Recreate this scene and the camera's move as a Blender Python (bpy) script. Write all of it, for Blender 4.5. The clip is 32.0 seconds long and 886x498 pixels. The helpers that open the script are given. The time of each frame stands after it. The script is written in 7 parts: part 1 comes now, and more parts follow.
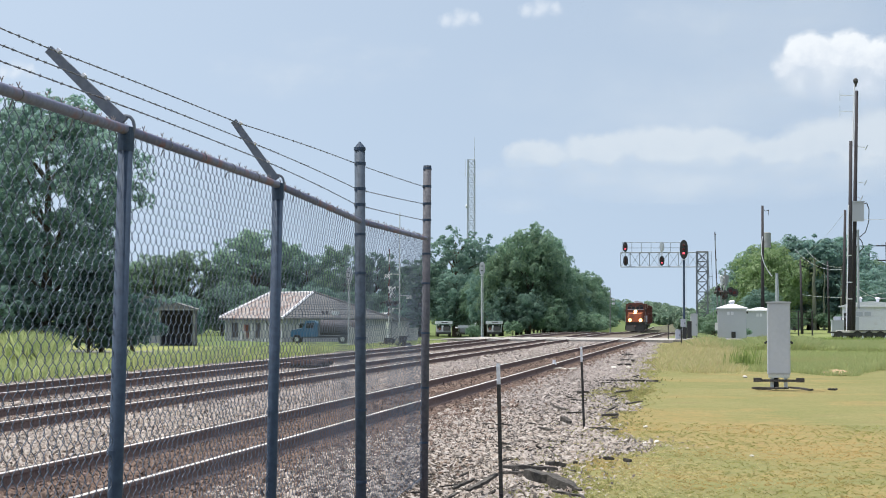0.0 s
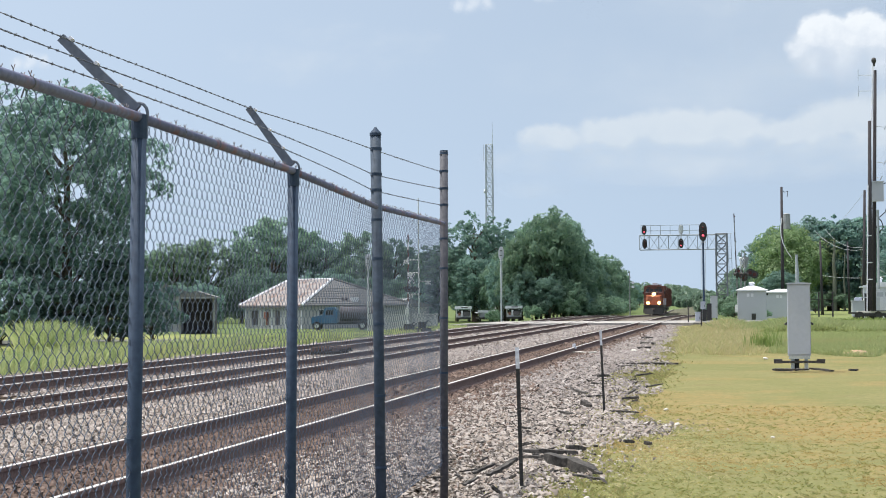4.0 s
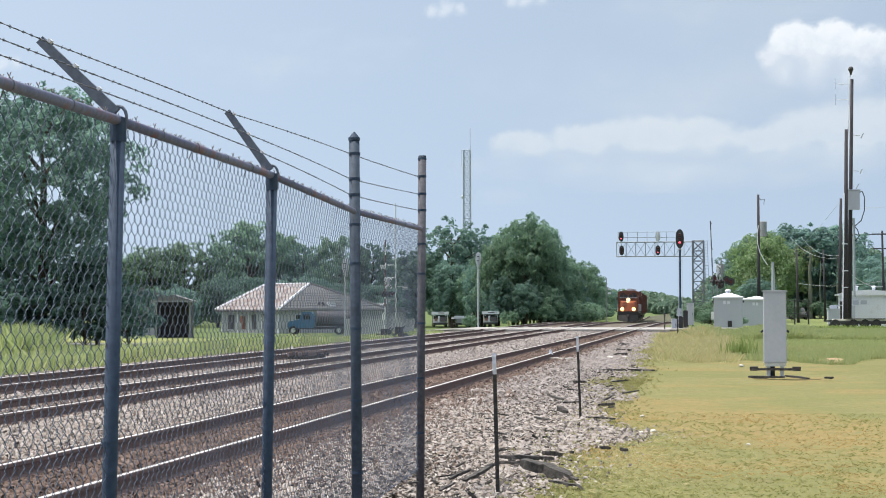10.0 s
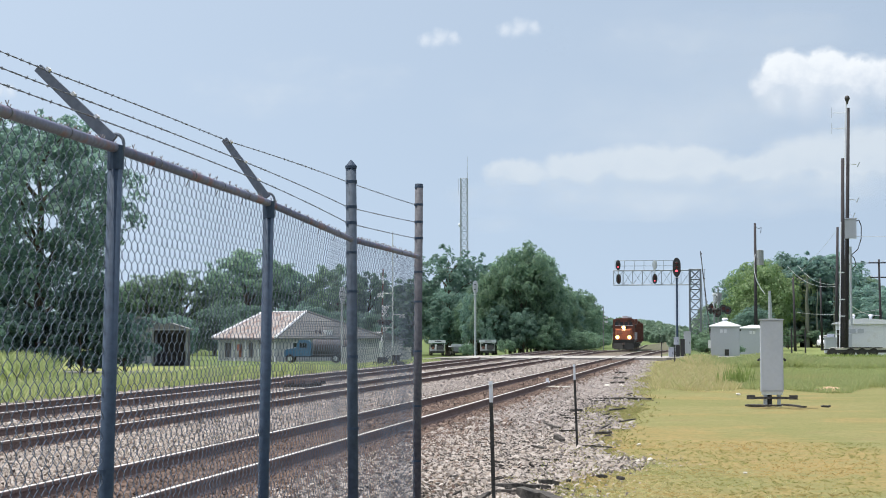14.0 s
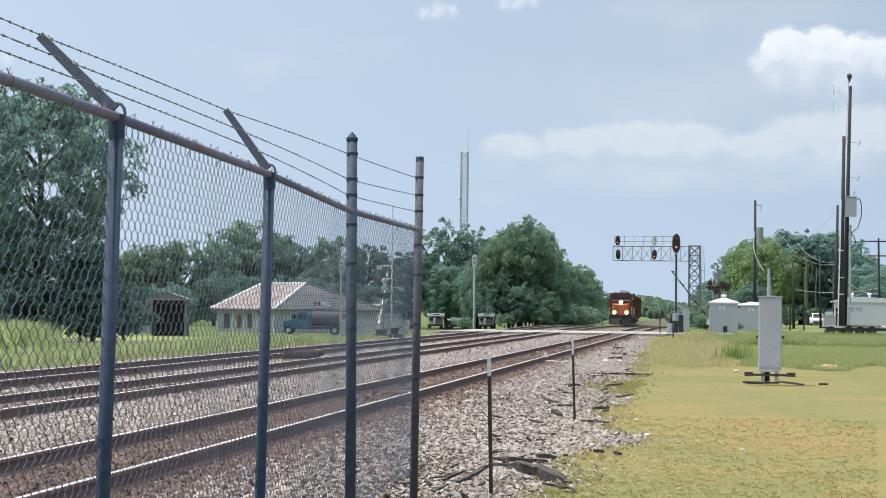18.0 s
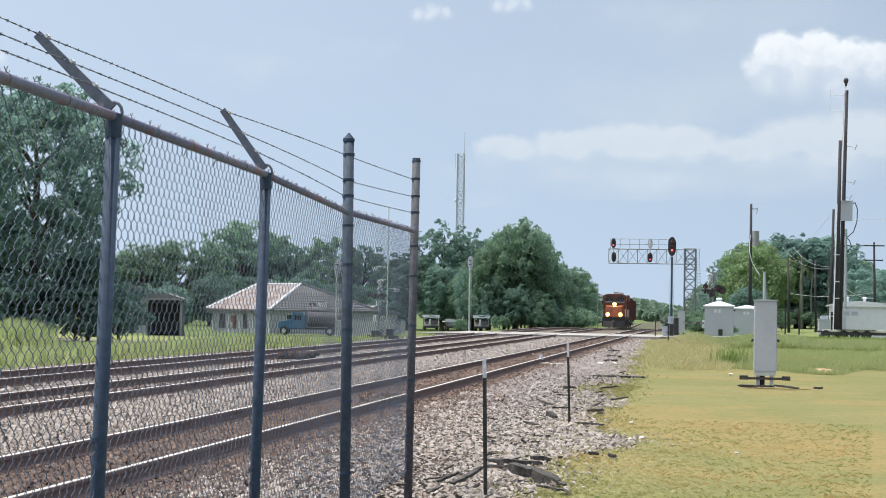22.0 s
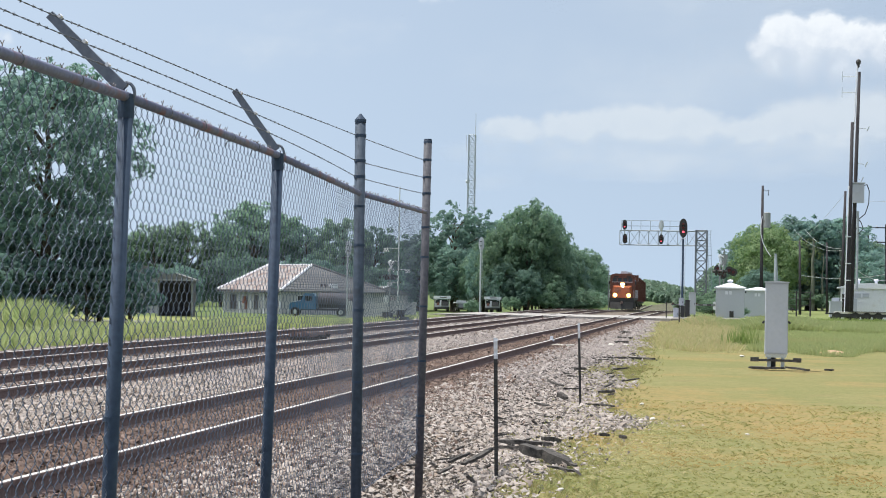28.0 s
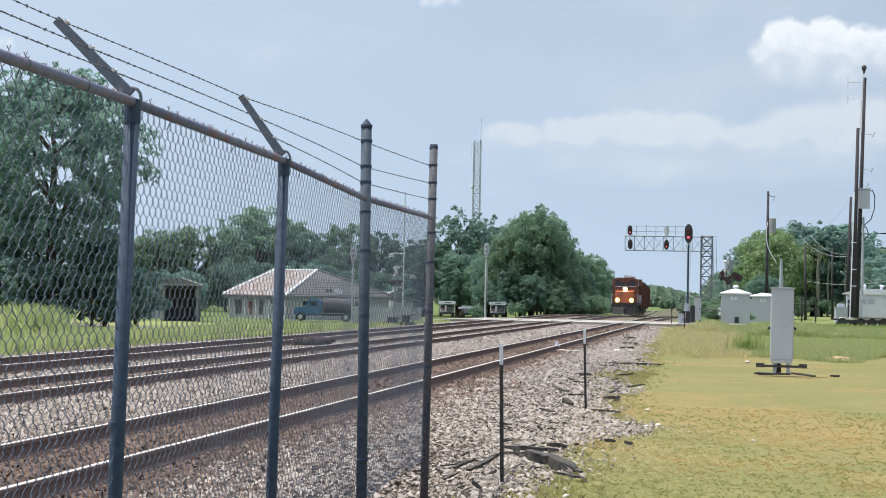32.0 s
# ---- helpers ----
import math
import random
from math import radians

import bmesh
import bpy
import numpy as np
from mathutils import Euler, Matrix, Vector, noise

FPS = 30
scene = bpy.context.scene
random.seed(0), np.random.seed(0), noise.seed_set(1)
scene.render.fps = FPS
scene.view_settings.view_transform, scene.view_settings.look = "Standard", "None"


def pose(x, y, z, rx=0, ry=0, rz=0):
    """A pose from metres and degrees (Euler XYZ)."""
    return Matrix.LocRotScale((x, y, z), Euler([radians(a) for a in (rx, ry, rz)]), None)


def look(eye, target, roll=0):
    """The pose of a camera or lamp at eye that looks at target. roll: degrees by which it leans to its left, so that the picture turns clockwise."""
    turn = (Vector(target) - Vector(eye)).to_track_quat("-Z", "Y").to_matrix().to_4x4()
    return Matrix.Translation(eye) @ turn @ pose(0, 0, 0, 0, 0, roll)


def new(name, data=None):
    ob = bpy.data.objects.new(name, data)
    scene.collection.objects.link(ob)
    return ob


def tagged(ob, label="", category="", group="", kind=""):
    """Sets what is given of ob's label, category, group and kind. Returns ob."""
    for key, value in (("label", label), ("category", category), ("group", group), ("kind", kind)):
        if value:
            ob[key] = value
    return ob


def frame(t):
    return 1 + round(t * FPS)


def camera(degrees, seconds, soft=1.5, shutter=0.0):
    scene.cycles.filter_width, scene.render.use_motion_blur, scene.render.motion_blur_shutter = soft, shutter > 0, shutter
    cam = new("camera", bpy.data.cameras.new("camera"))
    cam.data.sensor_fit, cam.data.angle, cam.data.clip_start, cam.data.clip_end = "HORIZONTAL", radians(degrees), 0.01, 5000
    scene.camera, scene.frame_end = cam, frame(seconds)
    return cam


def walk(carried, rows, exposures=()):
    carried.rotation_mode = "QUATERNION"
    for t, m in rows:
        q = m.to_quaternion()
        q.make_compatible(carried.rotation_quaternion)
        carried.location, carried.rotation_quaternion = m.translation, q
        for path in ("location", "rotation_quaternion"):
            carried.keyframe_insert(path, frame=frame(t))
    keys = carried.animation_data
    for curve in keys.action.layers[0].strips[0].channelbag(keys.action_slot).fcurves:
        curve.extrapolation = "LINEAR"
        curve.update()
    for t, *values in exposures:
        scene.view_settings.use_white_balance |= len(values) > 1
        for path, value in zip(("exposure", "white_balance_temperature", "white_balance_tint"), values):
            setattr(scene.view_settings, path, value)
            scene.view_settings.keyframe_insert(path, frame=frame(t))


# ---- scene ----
cam = camera(29.0, 32.0, soft=0.95)
PATH = [
    (0, (-0.0065, -0.0124, 1.7246), (-3.2240, 19.7117, 2.5023), 0.207),
    (0.5, (-0.0042, 0.0034, 1.7227), (-3.4056, 19.7017, 2.3624), -0.328),
    (1, (0.0068, -0.0071, 1.7217), (-3.5118, 19.6730, 2.2794), -0.676),
    (1.5, (0.0042, 0.0116, 1.7215), (-3.4962, 19.6959, 2.2447), -0.788),
    (2, (0.0057, 0.0079, 1.7211), (-3.4559, 19.6987, 2.2607), -0.706),
    (2.5, (0.0053, 0.0142, 1.7216), (-3.4331, 19.7074, 2.3187), -0.597),
    (3, (0.0027, 0.0134, 1.7179), (-3.4329, 19.7066, 2.3317), -0.513),
    (3.5, (0.0016, 0.0183, 1.7189), (-3.4513, 19.7089, 2.3158), -0.471),
    (5.5, (0.0065, 0.0016, 1.7214), (-3.2887, 19.7172, 2.3846), -0.345),
    (6, (0.0068, -0.0030, 1.7206), (-3.2456, 19.7202, 2.3673), -0.294),
    (6.5, (0.0047, 0.0077, 1.7192), (-3.1966, 19.7397, 2.3515), -0.230),
    (7, (0.0017, 0.0101, 1.7205), (-3.1727, 19.7470, 2.3361), -0.104),
    (7.5, (0.0048, -0.0063, 1.7191), (-3.1614, 19.7323, 2.3233), -0.095),
    (8, (-0.0007, 0.0116, 1.7193), (-3.1634, 19.7501, 2.3423), -0.189),
    (8.5, (0.0021, 0.0016, 1.7187), (-3.1622, 19.7399, 2.3399), -0.080),
    (9, (0.0004, -0.0022, 1.7196), (-3.1640, 19.7361, 2.3398), -0.003),
    (9.5, (-0.0022, 0.0028, 1.7186), (-3.1659, 19.7401, 2.3721), -0.036),
    (10, (-0.0028, 0.0131, 1.7204), (-3.1757, 19.7485, 2.3888), -0.090),
    (10.5, (-0.0002, 0.0058, 1.7205), (-3.1620, 19.7415, 2.4319), -0.205),
    (11, (-0.0016, 0.0141, 1.7195), (-3.1399, 19.7524, 2.4616), -0.331),
    (11.5, (-0.0021, 0.0099, 1.7191), (-3.1112, 19.7525, 2.4707), -0.300),
    (12, (0.0059, -0.0114, 1.7180), (-3.0877, 19.7325, 2.4965), -0.287),
    (12.5, (0.0028, -0.0006, 1.7189), (-3.0968, 19.7410, 2.5325), -0.338),
    (13, (0.0010, 0.0044, 1.7194), (-3.1004, 19.7438, 2.5780), -0.410),
    (13.5, (0.0037, 0.0029, 1.7248), (-3.1058, 19.7362, 2.6889), -0.243),
    (14, (0.0039, -0.0055, 1.7167), (-3.1323, 19.7218, 2.7154), -0.041),
    (14.5, (-0.0015, 0.0086, 1.7217), (-3.1577, 19.7369, 2.6341), 0.163),
    (16.5, (-0.0021, 0.0066, 1.7197), (-3.1672, 19.7407, 2.4617), 0.386),
    (17, (0.0033, -0.0043, 1.7177), (-3.1518, 19.7321, 2.4401), 0.535),
    (17.5, (0.0023, 0.0028, 1.7189), (-3.1332, 19.7435, 2.4065), 0.645),
    (18, (0.0001, 0.0000, 1.7174), (-3.1327, 19.7412, 2.4045), 0.658),
    (18.5, (0.0007, -0.0032, 1.7170), (-3.1165, 19.7402, 2.4109), 0.665),
    (19, (0.0004, -0.0060, 1.7148), (-3.1015, 19.7397, 2.4103), 0.676),
    (19.5, (0.0010, 0.0048, 1.7157), (-3.0812, 19.7535, 2.4131), 0.768),
    (20, (0.0037, -0.0122, 1.7169), (-3.0800, 19.7356, 2.4339), 0.823),
    (20.5, (0.0019, -0.0070, 1.7163), (-3.0915, 19.7386, 2.4543), 0.848),
    (21, (0.0014, -0.0023, 1.7175), (-3.0814, 19.7445, 2.4652), 0.837),
    (21.5, (0.0006, -0.0069, 1.7146), (-3.0788, 19.7404, 2.4641), 0.859),
    (22, (-0.0010, -0.0025, 1.7159), (-3.0860, 19.7455, 2.4222), 1.019),
    (22.5, (-0.0019, -0.0067, 1.7154), (-3.0764, 19.7440, 2.3898), 1.005),
    (23, (-0.0049, -0.0041, 1.7145), (-3.0689, 19.7486, 2.3806), 1.033),
    (23.5, (-0.0104, 0.0031, 1.7149), (-3.0951, 19.7523, 2.3894), 1.049),
    (24, (-0.0060, -0.0053, 1.7153), (-3.1481, 19.7356, 2.3657), 1.097),
    (24.5, (-0.0079, -0.0021, 1.7132), (-3.1889, 19.7339, 2.3223), 1.111),
    (25, (-0.0081, -0.0012, 1.7142), (-3.2073, 19.7321, 2.3170), 1.207),
    (25.5, (-0.0129, 0.0064, 1.7149), (-3.2215, 19.7374, 2.3410), 1.170),
    (27.5, (-0.0110, 0.0035, 1.7134), (-3.1994, 19.7405, 2.2470), 1.157),
    (28, (-0.0035, -0.0101, 1.7134), (-3.2117, 19.7250, 2.1988), 1.134),
    (28.5, (-0.0083, 0.0003, 1.7133), (-3.2258, 19.7335, 2.2146), 1.072),
    (29, (-0.0143, 0.0111, 1.7158), (-3.2413, 19.7420, 2.2419), 1.131),
    (29.5, (-0.0104, -0.0025, 1.7150), (-3.2383, 19.7280, 2.2526), 1.123),
    (30, (-0.0092, 0.0005, 1.7103), (-3.2368, 19.7311, 2.2449), 1.107),
    (30.5, (-0.0095, -0.0059, 1.7130), (-3.2373, 19.7248, 2.2441), 1.194),
    (31, (-0.0060, -0.0112, 1.7113), (-3.2335, 19.7195, 2.2440), 1.211),
    (31.5, (-0.0073, -0.0110, 1.7121), (-3.2579, 19.7159, 2.2433), 1.222),
    (32, (-0.0121, 0.0031, 1.7165), (-3.2802, 19.7268, 2.2618), 1.212),
]
walk(cam, [(t, look(eye, target, roll)) for t, eye, target, roll in PATH])

# ---- world, sun and exposure ----
SUN_AZ, SUN_EL = -93.0, 70.0      # degrees: azimuth clockwise from +y, elevation
world = bpy.data.worlds.new("world")
scene.world = world
world.use_nodes = True
wn = world.node_tree
wn.nodes.clear()
sky = wn.nodes.new("ShaderNodeTexSky")
sky.sky_type = "NISHITA"
sky.sun_disc = False
sky.sun_elevation, sky.sun_rotation = radians(SUN_EL), radians(SUN_AZ)
sky.air_density, sky.dust_density, sky.ozone_density = 1.0, 1.55, 0.1
# the haze band lies low: the dome is read a little higher up
dome, lift = wn.nodes.new("ShaderNodeTexCoord"), wn.nodes.new("ShaderNodeMapping")
lift.inputs["Location"].default_value = (0, 0, 0.40)
wn.links.new(dome.outputs["Generated"], lift.inputs["Vector"])
wn.links.new(lift.outputs["Vector"], sky.inputs["Vector"])
bg = wn.nodes.new("ShaderNodeBackground")
bg.inputs["Strength"].default_value = 0.15
wout = wn.nodes.new("ShaderNodeOutputWorld")
# a thin high veil takes colour out of the blue
veil = wn.nodes.new("ShaderNodeHueSaturation")
veil.inputs["Saturation"].default_value = 0.66
damp = wn.nodes.new("ShaderNodeMix")
damp.data_type, damp.blend_type = "RGBA", "MULTIPLY"
damp.inputs[0].default_value, damp.inputs[7].default_value = 1.0, (0.95, 0.99, 0.935, 1)
wn.links.new(sky.outputs[0], veil.inputs["Color"])
wn.links.new(veil.outputs[0], damp.inputs[6])
wn.links.new(damp.outputs[2], bg.inputs["Color"])
wn.links.new(bg.outputs[0], wout.inputs["Surface"])

sun_data = bpy.data.lights.new("sun", "SUN")
sun_data.energy, sun_data.angle, sun_data.color = 3.9, radians(0.6), (1.0, 0.95, 0.86)
sun = new("sun", sun_data)
az, el = radians(SUN_AZ), radians(SUN_EL)
sun_dir = Vector((math.sin(az) * math.cos(el), math.cos(az) * math.cos(el), math.sin(el)))
sun.matrix_world = look(sun_dir * 50, (0, 0, 0))
scene.view_settings.exposure = 0.54


# ---- materials ----
def nodes_of(name):
    m = bpy.data.materials.new(name)
    m.use_nodes = True
    return m, m.node_tree, m.node_tree.nodes["Principled BSDF"]


def mixed(nt, fac, a, b):
    n = nt.nodes.new("ShaderNodeMix")
    n.data_type = "RGBA"
    for sock, value in ((n.inputs[0], fac), (n.inputs[6], a), (n.inputs[7], b)):
        if hasattr(value, "is_output"):
            nt.links.new(value, sock)
        else:
            sock.default_value = value if isinstance(value, float) else (*value, 1.0)
    return n.outputs[2]


def noise_of(nt, scale, detail=4.0, source="Object", rough=0.55):
    tc = nt.nodes.new("ShaderNodeTexCoord")
    n = nt.nodes.new("ShaderNodeTexNoise")
    n.inputs["Scale"].default_value, n.inputs["Detail"].default_value, n.inputs["Roughness"].default_value = scale, detail, rough
    if source == "World":
        g = nt.nodes.new("ShaderNodeNewGeometry")
        nt.links.new(g.outputs["Position"], n.inputs["Vector"])
    else:
        nt.links.new(tc.outputs[source], n.inputs["Vector"])
    return n.outputs["Fac"]


def ramp(nt, fac, lo, hi):
    n = nt.nodes.new("ShaderNodeMapRange")
    n.interpolation_type = "SMOOTHSTEP"
    nt.links.new(fac, n.inputs[0])
    n.inputs[1].default_value, n.inputs[2].default_value = lo, hi
    return n.outputs[0]


def maths(nt, op, a, b=0.0):
    n = nt.nodes.new("ShaderNodeMath")
    n.operation = op
    for sock, value in zip(n.inputs, (a, b)):
        if hasattr(value, "is_output"):
            nt.links.new(value, sock)
        else:
            sock.default_value = value
    return n.outputs[0]


def bumped(nt, bsdf, height, strength, distance=0.01):
    b = nt.nodes.new("ShaderNodeBump")
    b.inputs["Strength"].default_value, b.inputs["Distance"].default_value = strength, distance
    nt.links.new(height, b.inputs["Height"])
    nt.links.new(b.outputs[0], bsdf.inputs["Normal"])


def surface(name, a, b, stain=None, rough=0.7, metal=0.0, fine=40.0, coarse=1.5, bump=0.2, spread=0.0, stain_at=(0.58, 0.75), gloss=0.5):
    """A worn surface: two tones at a fine scale, a stain at a coarse one, and a bump. spread: how far single objects differ in tone."""
    m, nt, bsdf = nodes_of(name)
    f = noise_of(nt, fine)
    col = mixed(nt, ramp(nt, f, 0.3, 0.7), a, b)
    if stain:
        col = mixed(nt, ramp(nt, noise_of(nt, coarse, 6.0), *stain_at), col, stain)
    if spread:
        info = nt.nodes.new("ShaderNodeObjectInfo")
        h = nt.nodes.new("ShaderNodeHueSaturation")
        nt.links.new(maths(nt, "ADD", maths(nt, "MULTIPLY", info.outputs["Random"], spread), 1.0 - spread / 2), h.inputs["Value"])
        nt.links.new(col, h.inputs["Color"])
        col = h.outputs[0]
    nt.links.new(col, bsdf.inputs["Base Color"])
    bsdf.inputs["Roughness"].default_value, bsdf.inputs["Metallic"].default_value = rough, metal
    bsdf.inputs["Specular IOR Level"].default_value = gloss
    if bump:
        bumped(nt, bsdf, f, bump)
    return m


def islands(name, tones, rough=0.9, through_light=0.0, spread=0.0, patch=None, gloss=0.25):
    """For many small pieces in one mesh: each piece takes its own tone."""
    m, nt, bsdf = nodes_of(name)
    g = nt.nodes.new("ShaderNodeNewGeometry")
    cr = nt.nodes.new("ShaderNodeValToRGB")
    for e in range(len(tones) - 2):
        cr.color_ramp.elements.new(0.5)
    for i, (e, c) in enumerate(zip(cr.color_ramp.elements, tones)):
        e.position, e.color = i / (len(tones) - 1), (*c, 1)
    nt.links.new(g.outputs["Random Per Island"], cr.inputs[0])
    col = cr.outputs[0]
    if patch:
        col = mixed(nt, ramp(nt, noise_of(nt, patch[0], 3.0, "World"), patch[1], patch[2]), col, patch[3])
    if spread:
        info = nt.nodes.new("ShaderNodeObjectInfo")
        h = nt.nodes.new("ShaderNodeHueSaturation")
        nt.links.new(maths(nt, "ADD", maths(nt, "MULTIPLY", info.outputs["Random"], spread), 1.0 - spread / 2), h.inputs["Value"])
        nt.links.new(maths(nt, "ADD", maths(nt, "MULTIPLY", info.outputs["Random"], 0.04), 0.48), h.inputs["Hue"])
        nt.links.new(col, h.inputs["Color"])
        col = h.outputs[0]
    nt.links.new(col, bsdf.inputs["Base Color"])
    bsdf.inputs["Roughness"].default_value = rough
    bsdf.inputs["Specular IOR Level"].default_value = gloss
    if through_light:
        tr = nt.nodes.new("ShaderNodeBsdfTranslucent")
        nt.links.new(col, tr.inputs["Color"])
        mx = nt.nodes.new("ShaderNodeMixShader")
        mx.inputs[0].default_value = through_light
        out = nt.nodes["Material Output"]
        nt.links.new(bsdf.outputs[0], mx.inputs[1])
        nt.links.new(tr.outputs[0], mx.inputs[2])
        nt.links.new(mx.outputs[0], out.inputs["Surface"])
    return m


def glowing(name, colour, strength):
    m, nt, bsdf = nodes_of(name)
    bsdf.inputs["Base Color"].default_value = (*colour, 1)
    bsdf.inputs["Emission Color"].default_value = (*colour, 1)
    bsdf.inputs["Emission Strength"].default_value = strength
    return m


def grass_colour(nt):
    """Mown grass: broad dry and green patches, straw and bare spots, fine mottling; greener beyond the tracks."""
    g = nt.nodes.new("ShaderNodeNewGeometry")
    sep = nt.nodes.new("ShaderNodeSeparateXYZ")
    nt.links.new(g.outputs["Position"], sep.inputs[0])
    big, mid, fine, grain = (noise_of(nt, s, 5.0, "World") for s in (0.19, 0.47, 5.0, 30.0))
    dry, green, straw, soil, olive = (0.245, 0.176, 0.077), (0.146, 0.149, 0.060), (0.237, 0.207, 0.107), (0.166, 0.120, 0.070), (0.182, 0.169, 0.075)
    c = mixed(nt, ramp(nt, big, 0.42, 0.58), green, olive)
    c = mixed(nt, maths(nt, "MULTIPLY", ramp(nt, mid, 0.49, 0.60), 0.55), c, green)
    c = mixed(nt, maths(nt, "MULTIPLY", ramp(nt, noise_of(nt, 0.33, 5.0, "World"), 0.50, 0.60), 0.65), c, dry)
    # a strip that has dried out more than the rest
    off = maths(nt, "ABSOLUTE", maths(nt, "SUBTRACT", maths(nt, "ADD", sep.outputs["Y"], maths(nt, "MULTIPLY", sep.outputs["X"], 1.5)), 26.3))
    strip = ramp(nt, maths(nt, "SUBTRACT", maths(nt, "MULTIPLY", noise_of(nt, 0.5, 5.0, "World"), 11.0), off), 0.2, 2.8)
    c = mixed(nt, maths(nt, "MULTIPLY", strip, 0.75), c, dry)
    c = mixed(nt, maths(nt, "MULTIPLY", ramp(nt, noise_of(nt, 1.1, 5.0, "World"), 0.52, 0.68), 0.4), c, straw)
    c = mixed(nt, maths(nt, "MULTIPLY", ramp(nt, noise_of(nt, 0.9, 6.0, "World"), 0.57, 0.70), 0.4), c, soil)
    c = mixed(nt, maths(nt, "MULTIPLY", ramp(nt, noise_of(nt, 2.2, 5.0, "World"), 0.5, 0.66), 0.4), c, (0.135, 0.15, 0.0616))
    c = mixed(nt, maths(nt, "MULTIPLY", ramp(nt, fine, 0.48, 0.62), 0.36), c, (0.101, 0.121, 0.0481))
    c = mixed(nt, maths(nt, "MULTIPLY", ramp(nt, noise_of(nt, 11.0, 4.0, "World", 0.7), 0.46, 0.64), 0.5), c, (0.10, 0.115, 0.045))
    c = mixed(nt, maths(nt, "MULTIPLY", ramp(nt, noise_of(nt, 17.0, 3.0, "World", 0.7), 0.50, 0.66), 0.28), c, (0.29, 0.24, 0.12))
    c = mixed(nt, maths(nt, "MULTIPLY", ramp(nt, grain, 0.48, 0.66), 0.2), c, (0.28, 0.245, 0.13))
    beyond = ramp(nt, maths(nt, "MULTIPLY", sep.outputs["X"], -1.0), 16.5, 18.5)
    c = mixed(nt, maths(nt, "MULTIPLY", beyond, 0.7), c, (0.225, 0.255, 0.095))
    # rough herbage beyond the crossing
    rough = maths(nt, "MULTIPLY", ramp(nt, sep.outputs["Y"], 136.0, 150.0), ramp(nt, maths(nt, "MULTIPLY", sep.outputs["X"], -1.0), -4.0, 1.0))
    c = mixed(nt, maths(nt, "MULTIPLY", rough, 0.85), c, (0.085, 0.125, 0.05))
    # uncut grass before and behind the huts stays green
    uncut = maths(nt, "MULTIPLY", ramp(nt, sep.outputs["Y"], 58.0, 90.0), ramp(nt, sep.outputs["X"], -1.0, 2.0))
    return mixed(nt, maths(nt, "MULTIPLY", uncut, 0.75), c, (0.15, 0.195, 0.075)), g, sep, mid, grain


def ground_material():
    """Grass, and crushed stone between its two ragged edges along the line."""
    m, nt, bsdf = nodes_of("ground")
    grass, g, sep, mid, grain = grass_colour(nt)
    vor = nt.nodes.new("ShaderNodeTexVoronoi")
    vor.inputs["Scale"].default_value = 16.0
    nt.links.new(g.outputs["Position"], vor.inputs["Vector"])
    grey = nt.nodes.new("ShaderNodeSeparateColor")
    nt.links.new(vor.outputs["Color"], grey.inputs[0])
    # Darker than the loose stones; shade in the gaps between them is painted in.
    stone = mixed(nt, grey.outputs[0], (0.05, 0.042, 0.036), (0.22, 0.19, 0.165))
    stone = mixed(nt, ramp(nt, mid, 0.5, 0.7), stone, (0.16, 0.128, 0.10))
    stone = mixed(nt, maths(nt, "MULTIPLY", ramp(nt, sep.outputs["Y"], 150.0, 230.0), 0.6), stone, (0.07, 0.085, 0.05))
    far_edge = maths(nt, "ADD", maths(nt, "MULTIPLY", maths(nt, "MINIMUM", sep.outputs["Y"], 120.0), -0.018), -1.55)
    far_edge = maths(nt, "SUBTRACT", far_edge, maths(nt, "MULTIPLY", maths(nt, "MAXIMUM", maths(nt, "SUBTRACT", maths(nt, "MINIMUM", sep.outputs["Y"], 105.0), 40.0), 0.0), 0.012))
    wob = maths(nt, "MULTIPLY", maths(nt, "SUBTRACT", noise_of(nt, 0.8, 6.0, "World"), 0.5), 1.9)
    right = maths(nt, "SUBTRACT", maths(nt, "ADD", sep.outputs["X"], wob), far_edge)
    left = maths(nt, "SUBTRACT", -17.0, maths(nt, "ADD", sep.outputs["X"], wob))
    lawn = ramp(nt, maths(nt, "ADD", maths(nt, "MAXIMUM", right, left), maths(nt, "MULTIPLY", maths(nt, "SUBTRACT", noise_of(nt, 7.0, 4.0, "World"), 0.5), 0.9)), -0.25, 0.25)
    nt.links.new(mixed(nt, lawn, stone, grass), bsdf.inputs["Base Color"])
    bsdf.inputs["Roughness"].default_value = 0.95
    bsdf.inputs["Specular IOR Level"].default_value = 0.1
    bumped(nt, bsdf, maths(nt, "ADD", maths(nt, "MULTIPLY", vor.outputs["Distance"], maths(nt, "SUBTRACT", 1.0, lawn)), maths(nt, "MULTIPLY", grain, 0.35)), 0.5, 0.04)
    return m


M_GROUND = ground_material()
M_STONE = islands("crushed_stone", [(0.057, 0.049, 0.048), (0.105, 0.092, 0.086), (0.307, 0.279, 0.270), (0.217, 0.176, 0.150), (0.341, 0.312, 0.298), (0.276, 0.245, 0.230), (0.426, 0.396, 0.385)])
# Narrower tones than the near stone, for lower contrast at a distance.
M_STONE_FAR = islands("far_stone", [(0.120, 0.106, 0.108), (0.188, 0.168, 0.166), (0.270, 0.245, 0.241), (0.225, 0.195, 0.184), (0.330, 0.306, 0.306)])
M_STONE_RUST = islands("rusty_stone", [(0.044, 0.032, 0.031), (0.101, 0.073, 0.066), (0.175, 0.132, 0.117), (0.088, 0.058, 0.048), (0.132, 0.092, 0.077)])
